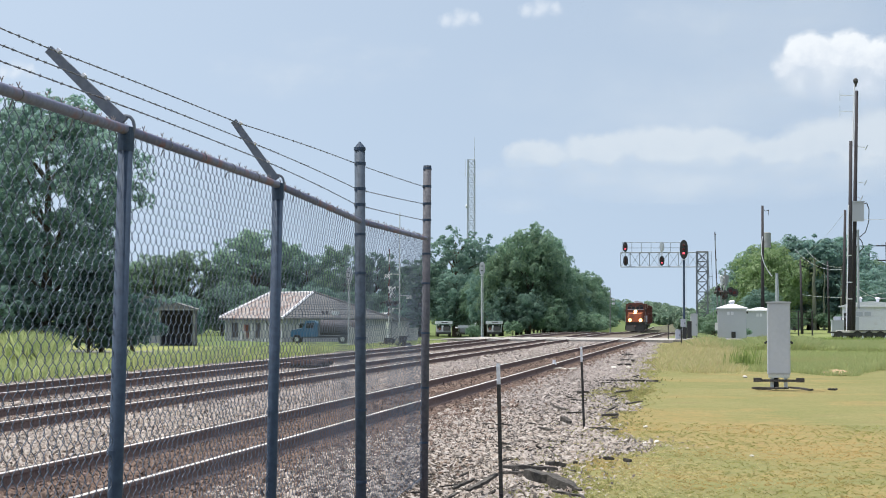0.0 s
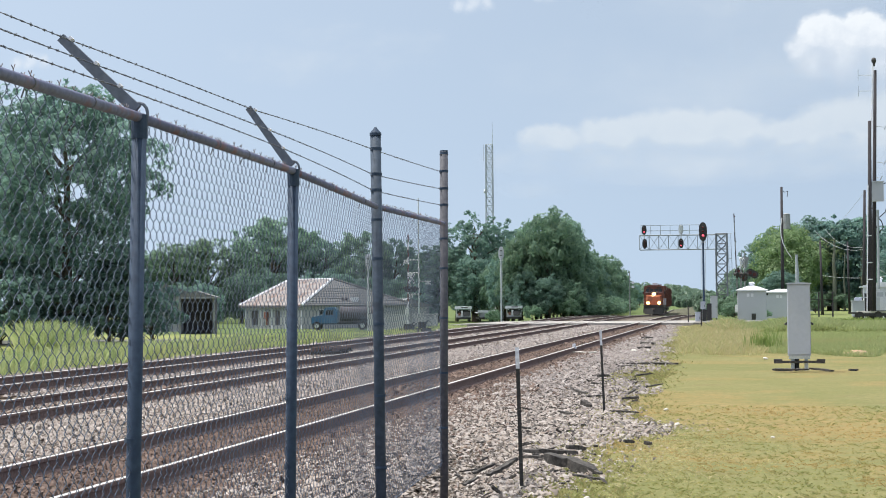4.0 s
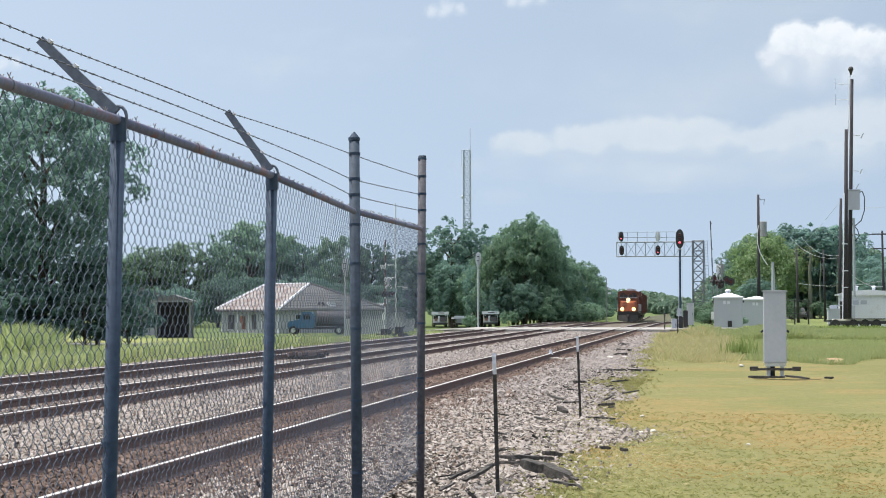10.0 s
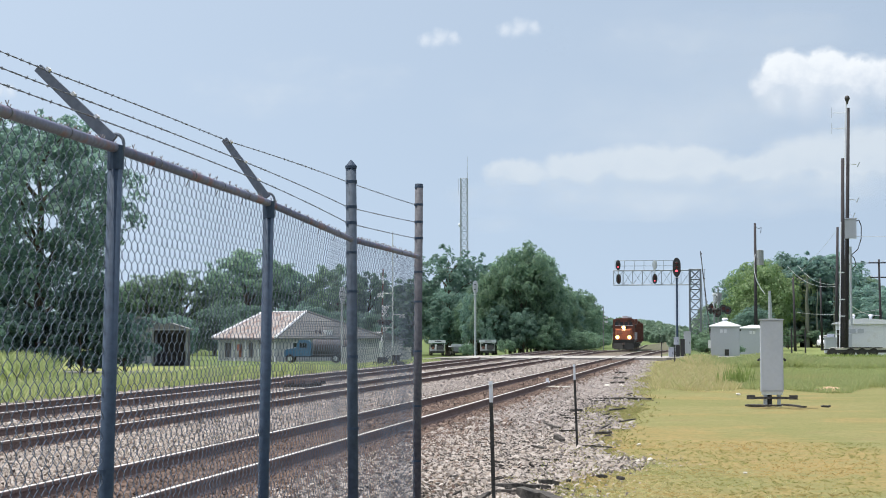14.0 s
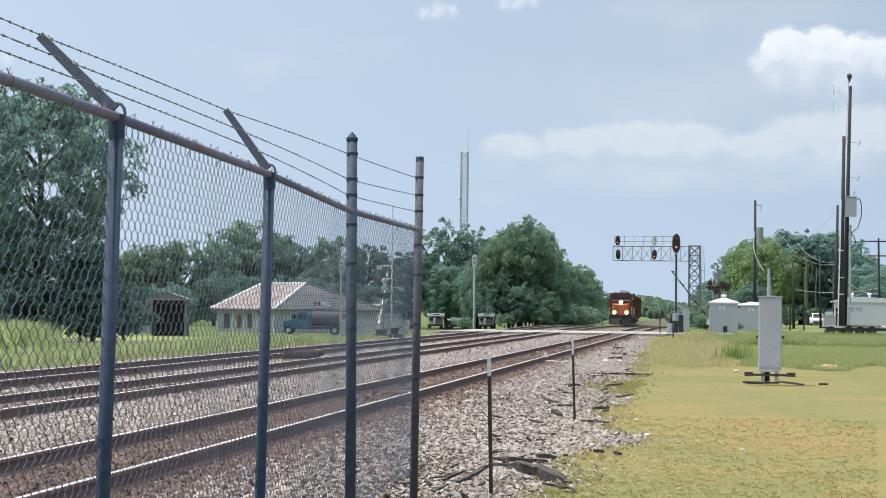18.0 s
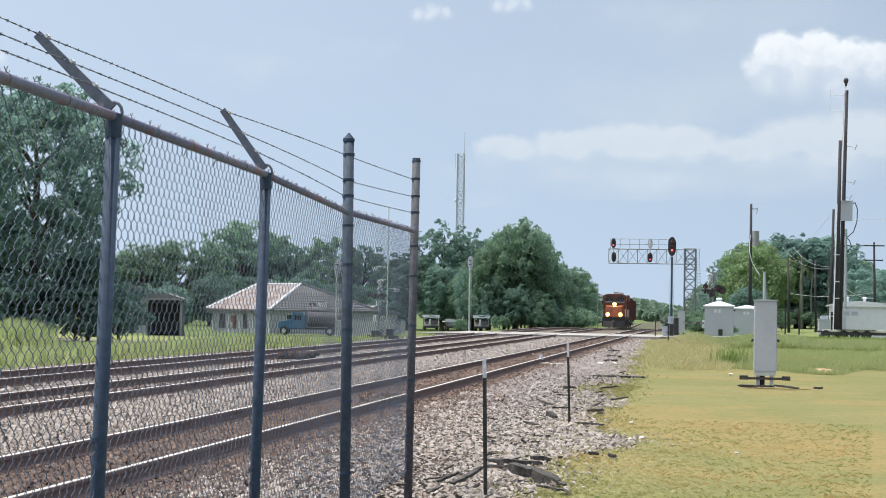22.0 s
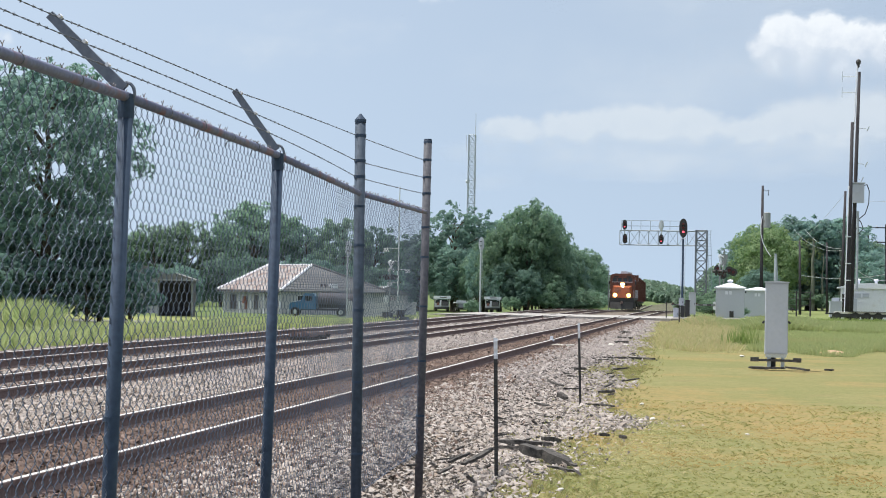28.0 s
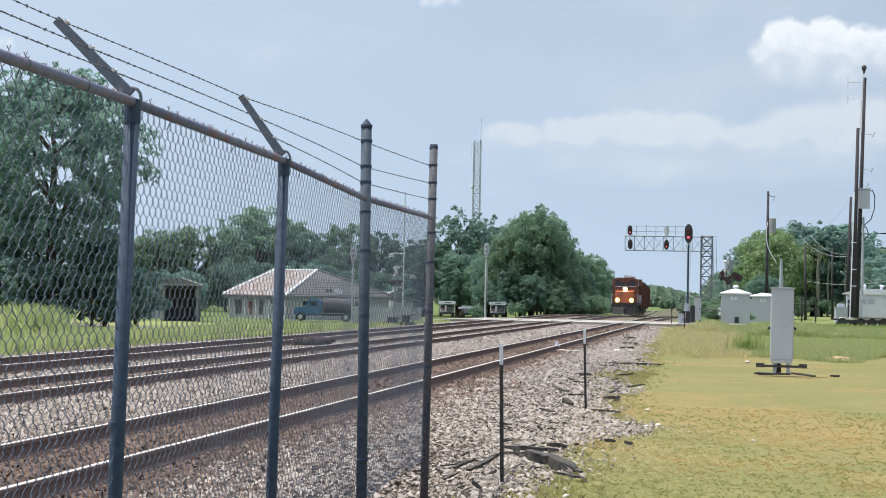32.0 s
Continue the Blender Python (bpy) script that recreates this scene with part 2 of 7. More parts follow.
M_RAIL = surface("rail_rust", (0.144, 0.108, 0.104), (0.216, 0.165, 0.159), (0.096, 0.068, 0.064), 1.0, 0.0, 25, 2, 0.2, 0.0, (0.58, 0.75), 0.08)
M_RAILTOP = surface("rail_head", (0.62, 0.60, 0.58), (0.74, 0.72, 0.70), (0.52, 0.48, 0.45), 0.35, 0.4, 30, 1, 0.0)
M_TIE = surface("tie_wood", (0.075, 0.055, 0.042), (0.15, 0.115, 0.09), (0.05, 0.04, 0.035), 0.9, 0, 18, 2, 0.5, 0.5)
M_OLDTIE = surface("weathered_timber", (0.03, 0.028, 0.028), (0.085, 0.078, 0.074), (0.16, 0.14, 0.125), 0.9, 0, 22, 3, 0.6, 0.4)
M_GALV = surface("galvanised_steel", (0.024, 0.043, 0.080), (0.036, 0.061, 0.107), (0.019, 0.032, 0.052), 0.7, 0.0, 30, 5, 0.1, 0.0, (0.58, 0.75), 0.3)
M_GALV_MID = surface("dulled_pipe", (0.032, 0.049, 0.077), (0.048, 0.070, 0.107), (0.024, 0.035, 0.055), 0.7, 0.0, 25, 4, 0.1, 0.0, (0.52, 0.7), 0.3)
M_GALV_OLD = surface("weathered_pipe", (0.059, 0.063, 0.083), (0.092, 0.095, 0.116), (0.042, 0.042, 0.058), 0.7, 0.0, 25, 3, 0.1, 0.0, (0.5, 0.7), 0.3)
M_GALV_RUST = surface("rusting_pipe", (0.095, 0.110, 0.195), (0.143, 0.160, 0.262), (0.162, 0.103, 0.140), 0.7, 0.0, 35, 5, 0.15, 0.0, (0.53, 0.64))
M_ARM = surface("arm_steel", (0.088, 0.108, 0.152), (0.125, 0.148, 0.20), (0.115, 0.115, 0.135), 0.6, 0.1, 30, 8, 0.1)
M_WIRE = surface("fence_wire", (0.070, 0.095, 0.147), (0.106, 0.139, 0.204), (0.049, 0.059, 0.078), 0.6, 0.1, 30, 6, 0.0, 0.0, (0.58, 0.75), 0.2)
M_SELVAGE = surface("wire_ends", (0.20, 0.19, 0.21), (0.30, 0.27, 0.28), (0.24, 0.17, 0.16), 0.6, 0.1, 40, 6, 0.0)
M_BARB = surface("barbed_wire", (0.11, 0.125, 0.16), (0.16, 0.175, 0.21), (0.11, 0.095, 0.10), 0.6, 0.2, 40, 6, 0.0)
M_CASE = surface("silver_paint", (0.390, 0.417, 0.490), (0.415, 0.441, 0.515), (0.385, 0.412, 0.479), 0.45, 0.0, 12, 1.5, 0.02)
M_WHITE = surface("white_metal", (0.580, 0.601, 0.680), (0.660, 0.679, 0.757), (0.500, 0.495, 0.525), 0.5, 0, 10, 1.2, 0.05)
M_ALU = surface("aluminium", (0.50, 0.53, 0.56), (0.62, 0.65, 0.68), (0.36, 0.38, 0.40), 0.42, 0.6, 20, 3, 0.05)
M_TRUSS = surface("truss_steel", (0.27, 0.31, 0.36), (0.36, 0.40, 0.45), (0.21, 0.23, 0.26), 0.6, 0.1, 20, 3, 0.05)
M_TOWER = surface("tower_steel", (0.13, 0.15, 0.185), (0.19, 0.215, 0.25), (0.10, 0.11, 0.125), 0.6, 0.1, 20, 3, 0.05)
M_STEEL = surface("dull_steel", (0.20, 0.22, 0.24), (0.27, 0.29, 0.31), (0.14, 0.14, 0.14), 0.6, 0.2, 20, 3, 0.05)
M_BLACK = surface("black_paint", (0.018, 0.018, 0.02), (0.04, 0.04, 0.042), (0.07, 0.06, 0.055), 0.6, 0, 20, 2, 0.05)
M_RUBBER = surface("rubber", (0.02, 0.02, 0.02), (0.045, 0.043, 0.04), None, 0.85, 0, 20, 2, 0.1)
M_POLE = surface("pole_wood", (0.021, 0.020, 0.026), (0.039, 0.036, 0.045), (0.056, 0.054, 0.064), 0.9, 0, 14, 1.2, 0.4)
M_PANEL = surface("crossing_panels", (0.24, 0.23, 0.225), (0.33, 0.315, 0.305), (0.15, 0.14, 0.135), 0.85, 0, 6, 0.5, 0.2, 0.25)
M_CONC = surface("concrete", (0.50, 0.48, 0.45), (0.60, 0.58, 0.55), (0.36, 0.34, 0.31), 0.85, 0, 6, 0.4, 0.2)
M_ASPHALT = surface("asphalt", (0.14, 0.135, 0.13), (0.20, 0.195, 0.19), (0.27, 0.26, 0.24), 0.9, 0, 12, 0.3, 0.3)
M_BARK = surface("bark", (0.045, 0.035, 0.027), (0.11, 0.09, 0.07), (0.16, 0.15, 0.13), 0.95, 0, 9, 1.5, 0.7)
# Bright bluish leaf tones and leaf gloss stand in for haze over the trees.
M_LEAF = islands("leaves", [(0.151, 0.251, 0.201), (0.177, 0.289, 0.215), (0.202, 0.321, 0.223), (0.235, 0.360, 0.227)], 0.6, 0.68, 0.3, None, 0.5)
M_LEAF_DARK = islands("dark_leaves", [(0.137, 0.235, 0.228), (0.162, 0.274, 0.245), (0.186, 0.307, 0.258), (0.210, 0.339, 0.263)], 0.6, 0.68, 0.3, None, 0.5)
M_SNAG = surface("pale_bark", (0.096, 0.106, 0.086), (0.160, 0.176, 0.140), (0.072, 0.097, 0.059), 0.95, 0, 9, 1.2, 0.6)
# Distance haze is painted into these paler, bluer tones.
M_LEAF_FAR = islands("haze_pale_leaves", [(0.15, 0.235, 0.185), (0.18, 0.27, 0.20), (0.21, 0.30, 0.21)], 0.55, 0.45, 0.2, None, 1.0)
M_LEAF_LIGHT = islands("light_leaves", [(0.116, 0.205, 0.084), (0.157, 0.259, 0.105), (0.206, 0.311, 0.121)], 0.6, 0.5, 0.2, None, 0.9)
M_WEED = islands("weeds", [(0.33, 0.40, 0.185), (0.37, 0.43, 0.20), (0.41, 0.45, 0.215), (0.46, 0.48, 0.245)], 0.8, 0.5, 0, (0.12, 0.56, 0.76, (0.46, 0.42, 0.22)))
M_WEED_TAN = islands("seeding_grass", [(0.526, 0.465, 0.260), (0.592, 0.532, 0.307), (0.451, 0.456, 0.214), (0.639, 0.560, 0.353)], 0.8, 0.55)
M_WEED_GREEN = islands("green_weeds", [(0.19, 0.27, 0.085), (0.26, 0.34, 0.11), (0.34, 0.41, 0.15)], 0.8, 0.5)
M_WEED_L = islands("meadow_grass", [(0.30, 0.38, 0.18), (0.37, 0.45, 0.21), (0.44, 0.50, 0.24), (0.52, 0.54, 0.30)], 0.8, 0.5, 0, (0.12, 0.55, 0.72, (0.40, 0.40, 0.16)))
M_TURF = islands("turf_blades", [(0.30, 0.32, 0.13), (0.36, 0.345, 0.155), (0.43, 0.38, 0.19), (0.27, 0.31, 0.12), (0.38, 0.31, 0.16)], 0.9, 0.5)
M_LAWN = islands("lawn_blades", [(0.268, 0.299, 0.109), (0.338, 0.334, 0.136), (0.423, 0.385, 0.170), (0.226, 0.263, 0.088)], 0.9, 0.4, 0, (0.35, 0.50, 0.60, (0.479, 0.356, 0.157)))
M_ORANGE = surface("orange_paint", (0.27, 0.072, 0.03), (0.35, 0.092, 0.034), (0.11, 0.04, 0.026), 0.45, 0, 6, 0.9, 0.03, 0.0, (0.46, 0.66))
M_OXIDE = surface("oxide_red", (0.115, 0.042, 0.03), (0.16, 0.058, 0.042), (0.07, 0.036, 0.03), 0.6, 0, 6, 0.6, 0.06)
M_GLASS = surface("dark_glass", (0.02, 0.025, 0.03), (0.03, 0.035, 0.04), None, 0.08, 0, 5, 1, 0.0)
M_LENS = surface("dark_lens", (0.05, 0.012, 0.012), (0.08, 0.015, 0.015), None, 0.15, 0, 5, 1, 0.0)
M_LAMP = glowing("headlamp", (1.0, 0.78, 0.46), 60.0)
# Weak orange glow for discs that imitate the halo round each lamp.
M_HALO = glowing("lamp_halo", (1.0, 0.50, 0.14), 1.3)
M_REDLAMP = glowing("red_lamp", (1.0, 0.10, 0.15), 1.0)
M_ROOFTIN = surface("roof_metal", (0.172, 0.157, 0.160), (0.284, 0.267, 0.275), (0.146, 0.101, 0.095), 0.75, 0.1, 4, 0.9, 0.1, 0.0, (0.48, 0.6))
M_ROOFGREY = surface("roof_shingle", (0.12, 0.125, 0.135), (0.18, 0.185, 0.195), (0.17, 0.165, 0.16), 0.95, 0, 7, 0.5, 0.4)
M_SIDING = surface("siding", (0.378, 0.382, 0.417), (0.450, 0.455, 0.490), (0.270, 0.259, 0.267), 0.8, 0, 8, 0.7, 0.1)
M_SHED = surface("dark_boards", (0.053, 0.053, 0.068), (0.105, 0.098, 0.111), (0.165, 0.150, 0.153), 0.9, 0, 9, 1, 0.4)
M_BLUE = surface("blue_paint", (0.030, 0.112, 0.225), (0.043, 0.152, 0.285), (0.025, 0.096, 0.188), 0.4, 0, 6, 1, 0.02)
M_BRICK = surface("red_brown_panel", (0.16, 0.065, 0.05), (0.22, 0.09, 0.07), None, 0.8, 0, 9, 1, 0.1)
M_SAND = surface("bare_soil", (0.31, 0.20, 0.125), (0.38, 0.26, 0.165), (0.22, 0.20, 0.095), 0.95, 0, 9, 1, 0.4)


# ---- building helpers ----
class Shape:
    """Collects the faces of one mesh; each face has a material slot."""

    def __init__(self):
        self.v, self.f, self.s = [], [], []

    def add(self, verts, faces, slot=0):
        n = len(self.v)
        self.v += [tuple(p) for p in verts]
        self.f += [tuple(i + n for i in f) for f in faces]
        self.s += [slot] * len(faces)
        return self

    def box(self, c, size, turn=None, slot=0, bevel=0.0):
        x, y, z = (v / 2 for v in size)
        b = min(bevel, x * 0.9, y * 0.9)
        ring = [(-x + b, -y), (x - b, -y), (x, -y + b), (x, y - b), (x - b, y), (-x + b, y), (-x, y - b), (-x, -y + b)] if b else [(-x, -y), (x, -y), (x, y), (-x, y)]
        n = len(ring)
        pts = [Vector((px, py, s * z)) for s in (-1, 1) for px, py in ring]
        m = Matrix.Translation(c) @ (turn or Matrix())
        faces = [tuple(range(n - 1, -1, -1)), tuple(range(n, 2 * n))] + [(i, (i + 1) % n, n + (i + 1) % n, n + i) for i in range(n)]
        return self.add([m @ p for p in pts], faces, slot)

    def cyl(self, a, b, r0, r1=None, n=10, slot=0):
        a, b = Vector(a), Vector(b)
        r1 = r0 if r1 is None else r1
        turn = (b - a).to_track_quat("Z", "Y")
        ring = [Vector((math.cos(2 * math.pi * i / n), math.sin(2 * math.pi * i / n), 0)) for i in range(n)]
        pts = [a + turn @ (p * r0) for p in ring] + [b + turn @ (p * r1) for p in ring]
        faces = [tuple(range(n - 1, -1, -1)), tuple(range(n, 2 * n))] + [(i, (i + 1) % n, n + (i + 1) % n, n + i) for i in range(n)]
        return self.add(pts, faces, slot)

    def tube(self, pts, r, n=6, slot=0):
        for a, b in zip(pts, pts[1:]):
            self.cyl(a, b, r, r, n, slot)
        return self

    def ball(self, c, r, n=10, m=6, slot=0):
        rx, ry, rz = r if isinstance(r, tuple) else (r, r, r)
        pts, faces = [], []
        for j in range(m + 1):
            a = math.pi * j / m
            for i in range(n):
                b = 2 * math.pi * i / n
                pts.append((c[0] + rx * math.sin(a) * math.cos(b), c[1] + ry * math.sin(a) * math.sin(b), c[2] + rz * math.cos(a)))
        for j in range(m):
            for i in range(n):
                faces.append((j * n + i, (j + 1) * n + i, (j + 1) * n + (i + 1) % n, j * n + (i + 1) % n))
        return self.add(pts, faces, slot)

    def prism(self, outline, y0, y1, slot=0):
        """An outline in x and z, drawn out from y0 to y1."""
        n = len(outline)
        pts = [(x, y0, z) for x, z in outline] + [(x, y1, z) for x, z in outline]
        faces = [tuple(range(n)), tuple(range(2 * n - 1, n - 1, -1))] + [((i + 1) % n, i, n + i, n + (i + 1) % n) for i in range(n)]
        return self.add(pts, faces, slot)

    def mesh(self, name, *mats, smooth=False):
        me = bpy.data.meshes.new(name)
        me.from_pydata(self.v, [], self.f)
        for m in mats:
            me.materials.append(m)
        if len(mats) > 1:
            me.polygons.foreach_set("material_index", self.s)
        if smooth:
            me.polygons.foreach_set("use_smooth", [True] * len(me.polygons))
        me.update()
        return me


def part(name, shape, mats, parent=None, label="", smooth=False, at=None):
    mats = mats if isinstance(mats, tuple) else (mats,)
    data = shape if isinstance(shape, bpy.types.Mesh) else shape.mesh(name, *mats, smooth=smooth)
    ob = new(name, data)
    if parent:
        ob.parent = parent
    if at is not None:
        ob.matrix_basis = at
    return tagged(ob, label)


def thing(name, m, label, category, group="", kind=""):
    ob = new(name)
    ob.empty_display_size = 0.2
    ob.matrix_basis = m
    return tagged(ob, label, category, group, kind)


def soup(name, verts, faces, mat, smooth=False):
    """A mesh from arrays of triangles or quads."""
    me = bpy.data.meshes.new(name)
    k = faces.shape[1]
    me.vertices.add(len(verts))
    me.vertices.foreach_set("co", verts.astype(np.float32).ravel())
    me.loops.add(faces.size)
    me.loops.foreach_set("vertex_index", faces.astype(np.int32).ravel())
    me.polygons.add(len(faces))
    me.polygons.foreach_set("loop_start", np.arange(0, faces.size, k, dtype=np.int32))
    me.polygons.foreach_set("loop_total", np.full(len(faces), k, dtype=np.int32))
    me.materials.append(mat)
    me.update(calc_edges=True)
    return me


def step(a, b, x):
    u = min(1.0, max(0.0, (x - a) / (b - a)))
    return u * u * (3 - 2 * u)


def dip(y):
    """The line falls gently beyond the road."""
    return -0.9 * step(140, 290, y)


def hollow(x, y):
    """A shallow washed-out hollow where the fence ends."""
    u = np.clip((y - 12.5) / 3.0, 0, 1) * np.clip((21.0 - y) / 3.0, 0, 1)
    return -0.42 * np.exp(-(((x + 3.0) / 0.5) ** 2)) * u


def bank(x):
    """Deep ballast that half buries the two further tracks."""
    u = np.clip((-7.7 - x) / 0.8, 0, 1) * np.clip((x + 17.2) / 0.8, 0, 1)
    return 0.012 * u * u * (3 - 2 * u)


def ground_z(x, y):
    """The lie of the land: level by the line, a metre lower beyond it."""
    z = -1.0 * step(-17.5, -31, x) - 0.02 + dip(y) * step(-26, -18, x) * step(5, -2, x) + float(hollow(x, y)) + float(bank(x)) * step(128, 112, y)
    z += 0.05 * noise.noise((x * 0.15, y * 0.15, 0)) * step(-2, 1, x)
    z += 0.25 * noise.noise((x * 0.01, y * 0.01, 3.3)) * step(60, 300, abs(x))
    return z


# ---- ground ----
def build_ground():
    xs = [-3000, -1500, -800, -450, -260, -160, -110, -85] + [-70 + i for i in range(65)] + [-5 + i * 0.25 for i in range(16)] + [-1 + i for i in range(42)] + [50, 70, 110, 180, 320, 600, 1200, 3000]
    ys = [-400, -150, -60, -25, -10] + [i * 1.5 for i in range(0, 134)] + [205, 215, 230, 250, 280, 320, 380, 460, 560, 700, 900, 1200, 1700, 2500, 4500]
    verts = np.array([(x, y, ground_z(x, y)) for y in ys for x in xs])
    n = len(xs)
    faces = np.array([(j * n + i, j * n + i + 1, (j + 1) * n + i + 1, (j + 1) * n + i) for j in range(len(ys) - 1) for i in range(n - 1)])
    ob = new("ground", soup("ground", verts, faces, M_GROUND))
    ob.data.polygons.foreach_set("use_smooth", [True] * len(ob.data.polygons))
    return tagged(ob, "mown yellow-green grass and grey crushed stone ground", "ground", kind="structure")


build_ground()


# ---- railway ----
RAIL_Z, GAUGE = 0.20, 1.49


def line_near(y):
    return -6.11


def line_mid(y):
    return -10.82 - 4.7e-5 * max(0.0, min(y, 208.0) - 60.0) ** 2 - 0.025 * max(0.0, y - 208.0)


def line_far(y):
    return -14.55 - 1.0e-4 * max(0.0, min(y, 208.0) - 60.0) ** 2 - 0.03 * max(0.0, y - 208.0)


def rail_shape(line, side, y0, y1, dy):
    half = [(0.07, -0.172), (0.07, -0.16), (0.012, -0.14), (0.010, -0.05), (0.036, -0.04), (0.036, -0.016), (0.0345, -0.008), (0.030, -0.0034), (0.021, -0.0009), (0.010, 0.0)]
    prof = [(-x, z) for x, z in half] + half[::-1]
    s, n = Shape(), len(prof)
    ys = list(np.arange(y0, y1 + dy / 2, dy))
    s.v = [(line(y) + side * GAUGE / 2 + px, y, RAIL_Z + dip(y) + pz) for y in ys for px, pz in prof]
    for j in range(len(ys) - 1):
        for i in range(n):
            s.f.append((j * n + i, (j + 1) * n + i, (j + 1) * n + (i + 1) % n, j * n + (i + 1) % n))
            s.s.append(1 if 7 <= i <= 11 else 0)
    return s


def build_tracks():
    tie = Shape().box((0, 0, -0.09), (2.6, 0.23, 0.18), bevel=0.015).mesh("tie", M_TIE)
    plate = Shape().box((0, 0, 0), (0.36, 0.19, 0.016))
    for sx in (-0.12, 0.12):
        for sy in (-0.06, 0.06):
            plate.box((sx, sy, 0.018), (0.03, 0.03, 0.022))
    plate = plate.mesh("tie_plate", M_RAIL)
    for line, y0, y1, yt, label in ((line_near, 6, 420, 130, "straight main track with rusty rails and shiny running surfaces"), (line_mid, 15, 420, 110, "second main track curving away on which the train comes"), (line_far, 25, 240, 60, "outer siding track with dull brown rails beside tall grass")):
        t = thing("railway_track", pose(0, 0, 0), label, "railway track", "tracks", "structure")
        for side in (-1, 1):
            part("rail", rail_shape(line, side, y0, y1, 6.0), (M_RAIL, M_RAILTOP), t, "rust-brown steel rail with bright head")
        y, rng = y0 + 0.2, random.Random(int(y0))
        while y < yt:
            part("tie", tie, M_TIE, t, at=pose(line(y) + rng.uniform(-0.04, 0.04), y, (0.022 if line is line_near else 0.03) + rng.uniform(-0.012, 0.006), 0, 0, rng.uniform(-1.2, 1.2)))
            if y < 45 and line is line_near:
                for side in (-1, 1):
                    part("tie_plate", plate, M_RAIL, t, at=pose(line(y) + side * GAUGE / 2, y, 0.03))
            y += 0.56 + rng.uniform(-0.03, 0.03)


build_tracks()


def build_ballast():
    """Crushed stone, thickest near the camera's end; a rusty strip along the near rails."""
    rng = np.random.default_rng(5)
    base = np.array([(1, 0, -0.35), (-1, 0, -0.35), (0, 1, -0.35), (0, -1, -0.35), (0, 0, 1)], float)
    tris = np.array([(0, 2, 4), (2, 1, 4), (1, 3, 4), (3, 0, 4)])        # the bedded undersides are left out

    def scatter(n, x0, x1, y0, y1, size):
        y = y0 + (y1 - y0) * rng.random(n)
        x = x0 + (x1 - x0) * rng.random(n)
        keep = x > -0.46 * y - 0.5
        edge = -1.45 - 0.018 * y - 0.012 * np.clip(y - 40.0, 0, 65) + rng.normal(0, 0.22, n) + 0.25 * np.sin(y * 0.9) * np.sin(y * 0.37) + 0.55 * np.exp(-((y - 23.0) / 1.6) ** 2) + 0.45 * np.exp(-((y - 32.5) / 1.6) ** 2) - 0.5 * np.exp(-((y - 38.0) / 2.0) ** 2) - 0.15 * np.exp(-((y - 28.0) / 2.0) ** 2)
        keep &= x < edge
        for c in (-6.11, -10.82, -14.55):
            for side in (-1, 1):
                keep &= np.abs(x - c - side * GAUGE / 2) > 0.085
        x, y = x[keep], y[keep]
        s = size * (0.6 + 0.9 * rng.random(len(x)) ** 2)
        return x, y, s

    def stones(name, x, y, s, mat, label):
        n = len(x)
        j = base[None] * (0.75 + 0.5 * rng.random((n, 5, 1))) + rng.normal(0, 0.22, (n, 5, 3))
        a, t = rng.random(n) * 6.283, rng.normal(0, 0.65, n)
        ca, sa, ct, st = np.cos(a)[:, None], np.sin(a)[:, None], np.cos(t)[:, None], np.sin(t)[:, None]
        j *= (0.4 + 1.15 * rng.random((n, 1, 3)))
        j[:, :, 2] *= 0.5
        X, Y, Z = j[..., 0] * ca - j[..., 1] * sa, j[..., 0] * sa + j[..., 1] * ca, j[..., 2]
        X, Z = X * ct - Z * st, X * st + Z * ct
        heap = 0.03 * np.exp(-np.minimum(np.abs(x + 6.1), np.abs(x + 10.8)) ** 2 / 3.0)
        P = np.stack([X, Y, Z], -1) * (s / 2)[:, None, None] + np.stack([x, y, heap - 0.012 + rng.random(n) * 0.03 + hollow(x, y) + bank(x)], -1)[:, None]
        F = (np.arange(n)[:, None, None] * 5 + tris[None]).reshape(-1, 3)
        tagged(new(name, soup(name, P.reshape(-1, 3), F, mat)), label, "ballast", kind="stuff")

    spill = (np.concatenate([rng.normal(-1.15, 0.35, 260), rng.normal(-1.5, 0.3, 240)]), np.concatenate([rng.normal(23.4, 0.7, 260), rng.normal(18.0, 1.5, 240)]), 0.018 + 0.026 * rng.random(500))
    sets = [spill, scatter(185000, -12, -0.9, 9, 30, 0.058), scatter(90000, -19, -1.5, 30, 62, 0.08), scatter(34000, -19, -2, 62, 118, 0.12)]
    x, y, s = (np.concatenate([k[i] for k in sets]) for i in range(3))
    near = np.minimum(np.abs(x + 6.11 - GAUGE / 2), np.abs(x + 6.11 + GAUGE / 2))
    rust = rng.random(len(x)) < 0.8 * np.exp(-(near / np.where((x > -5.36) & (y < 34), 1.35, 0.8)) ** 2) + 0.85 * (np.abs(x + 6.11) < 1.2) + 0.55 * (np.abs(x + 10.82) < 1.0) + 0.45 * (np.abs(x + 14.55) < 1.0)
    near, far = ~rust & (y < 30 + rng.normal(0, 2.0, len(y))), ~rust
    far = far & ~near
    stones("ballast", x[near], y[near], s[near], M_STONE, "grey and buff crushed stone ballast round the tracks")
    stones("far_ballast", x[far], y[far], s[far], M_STONE_FAR, "grey-brown crushed stone ballast in closer tones further along the tracks")
    # splinters and chips of old ties strewn beside the fence
    n = 1500
    cy = 13 + 34 * rng.random(n) ** 1.5
    cx = -2.75 - 0.012 * cy + 0.55 * rng.normal(0, 1, n)
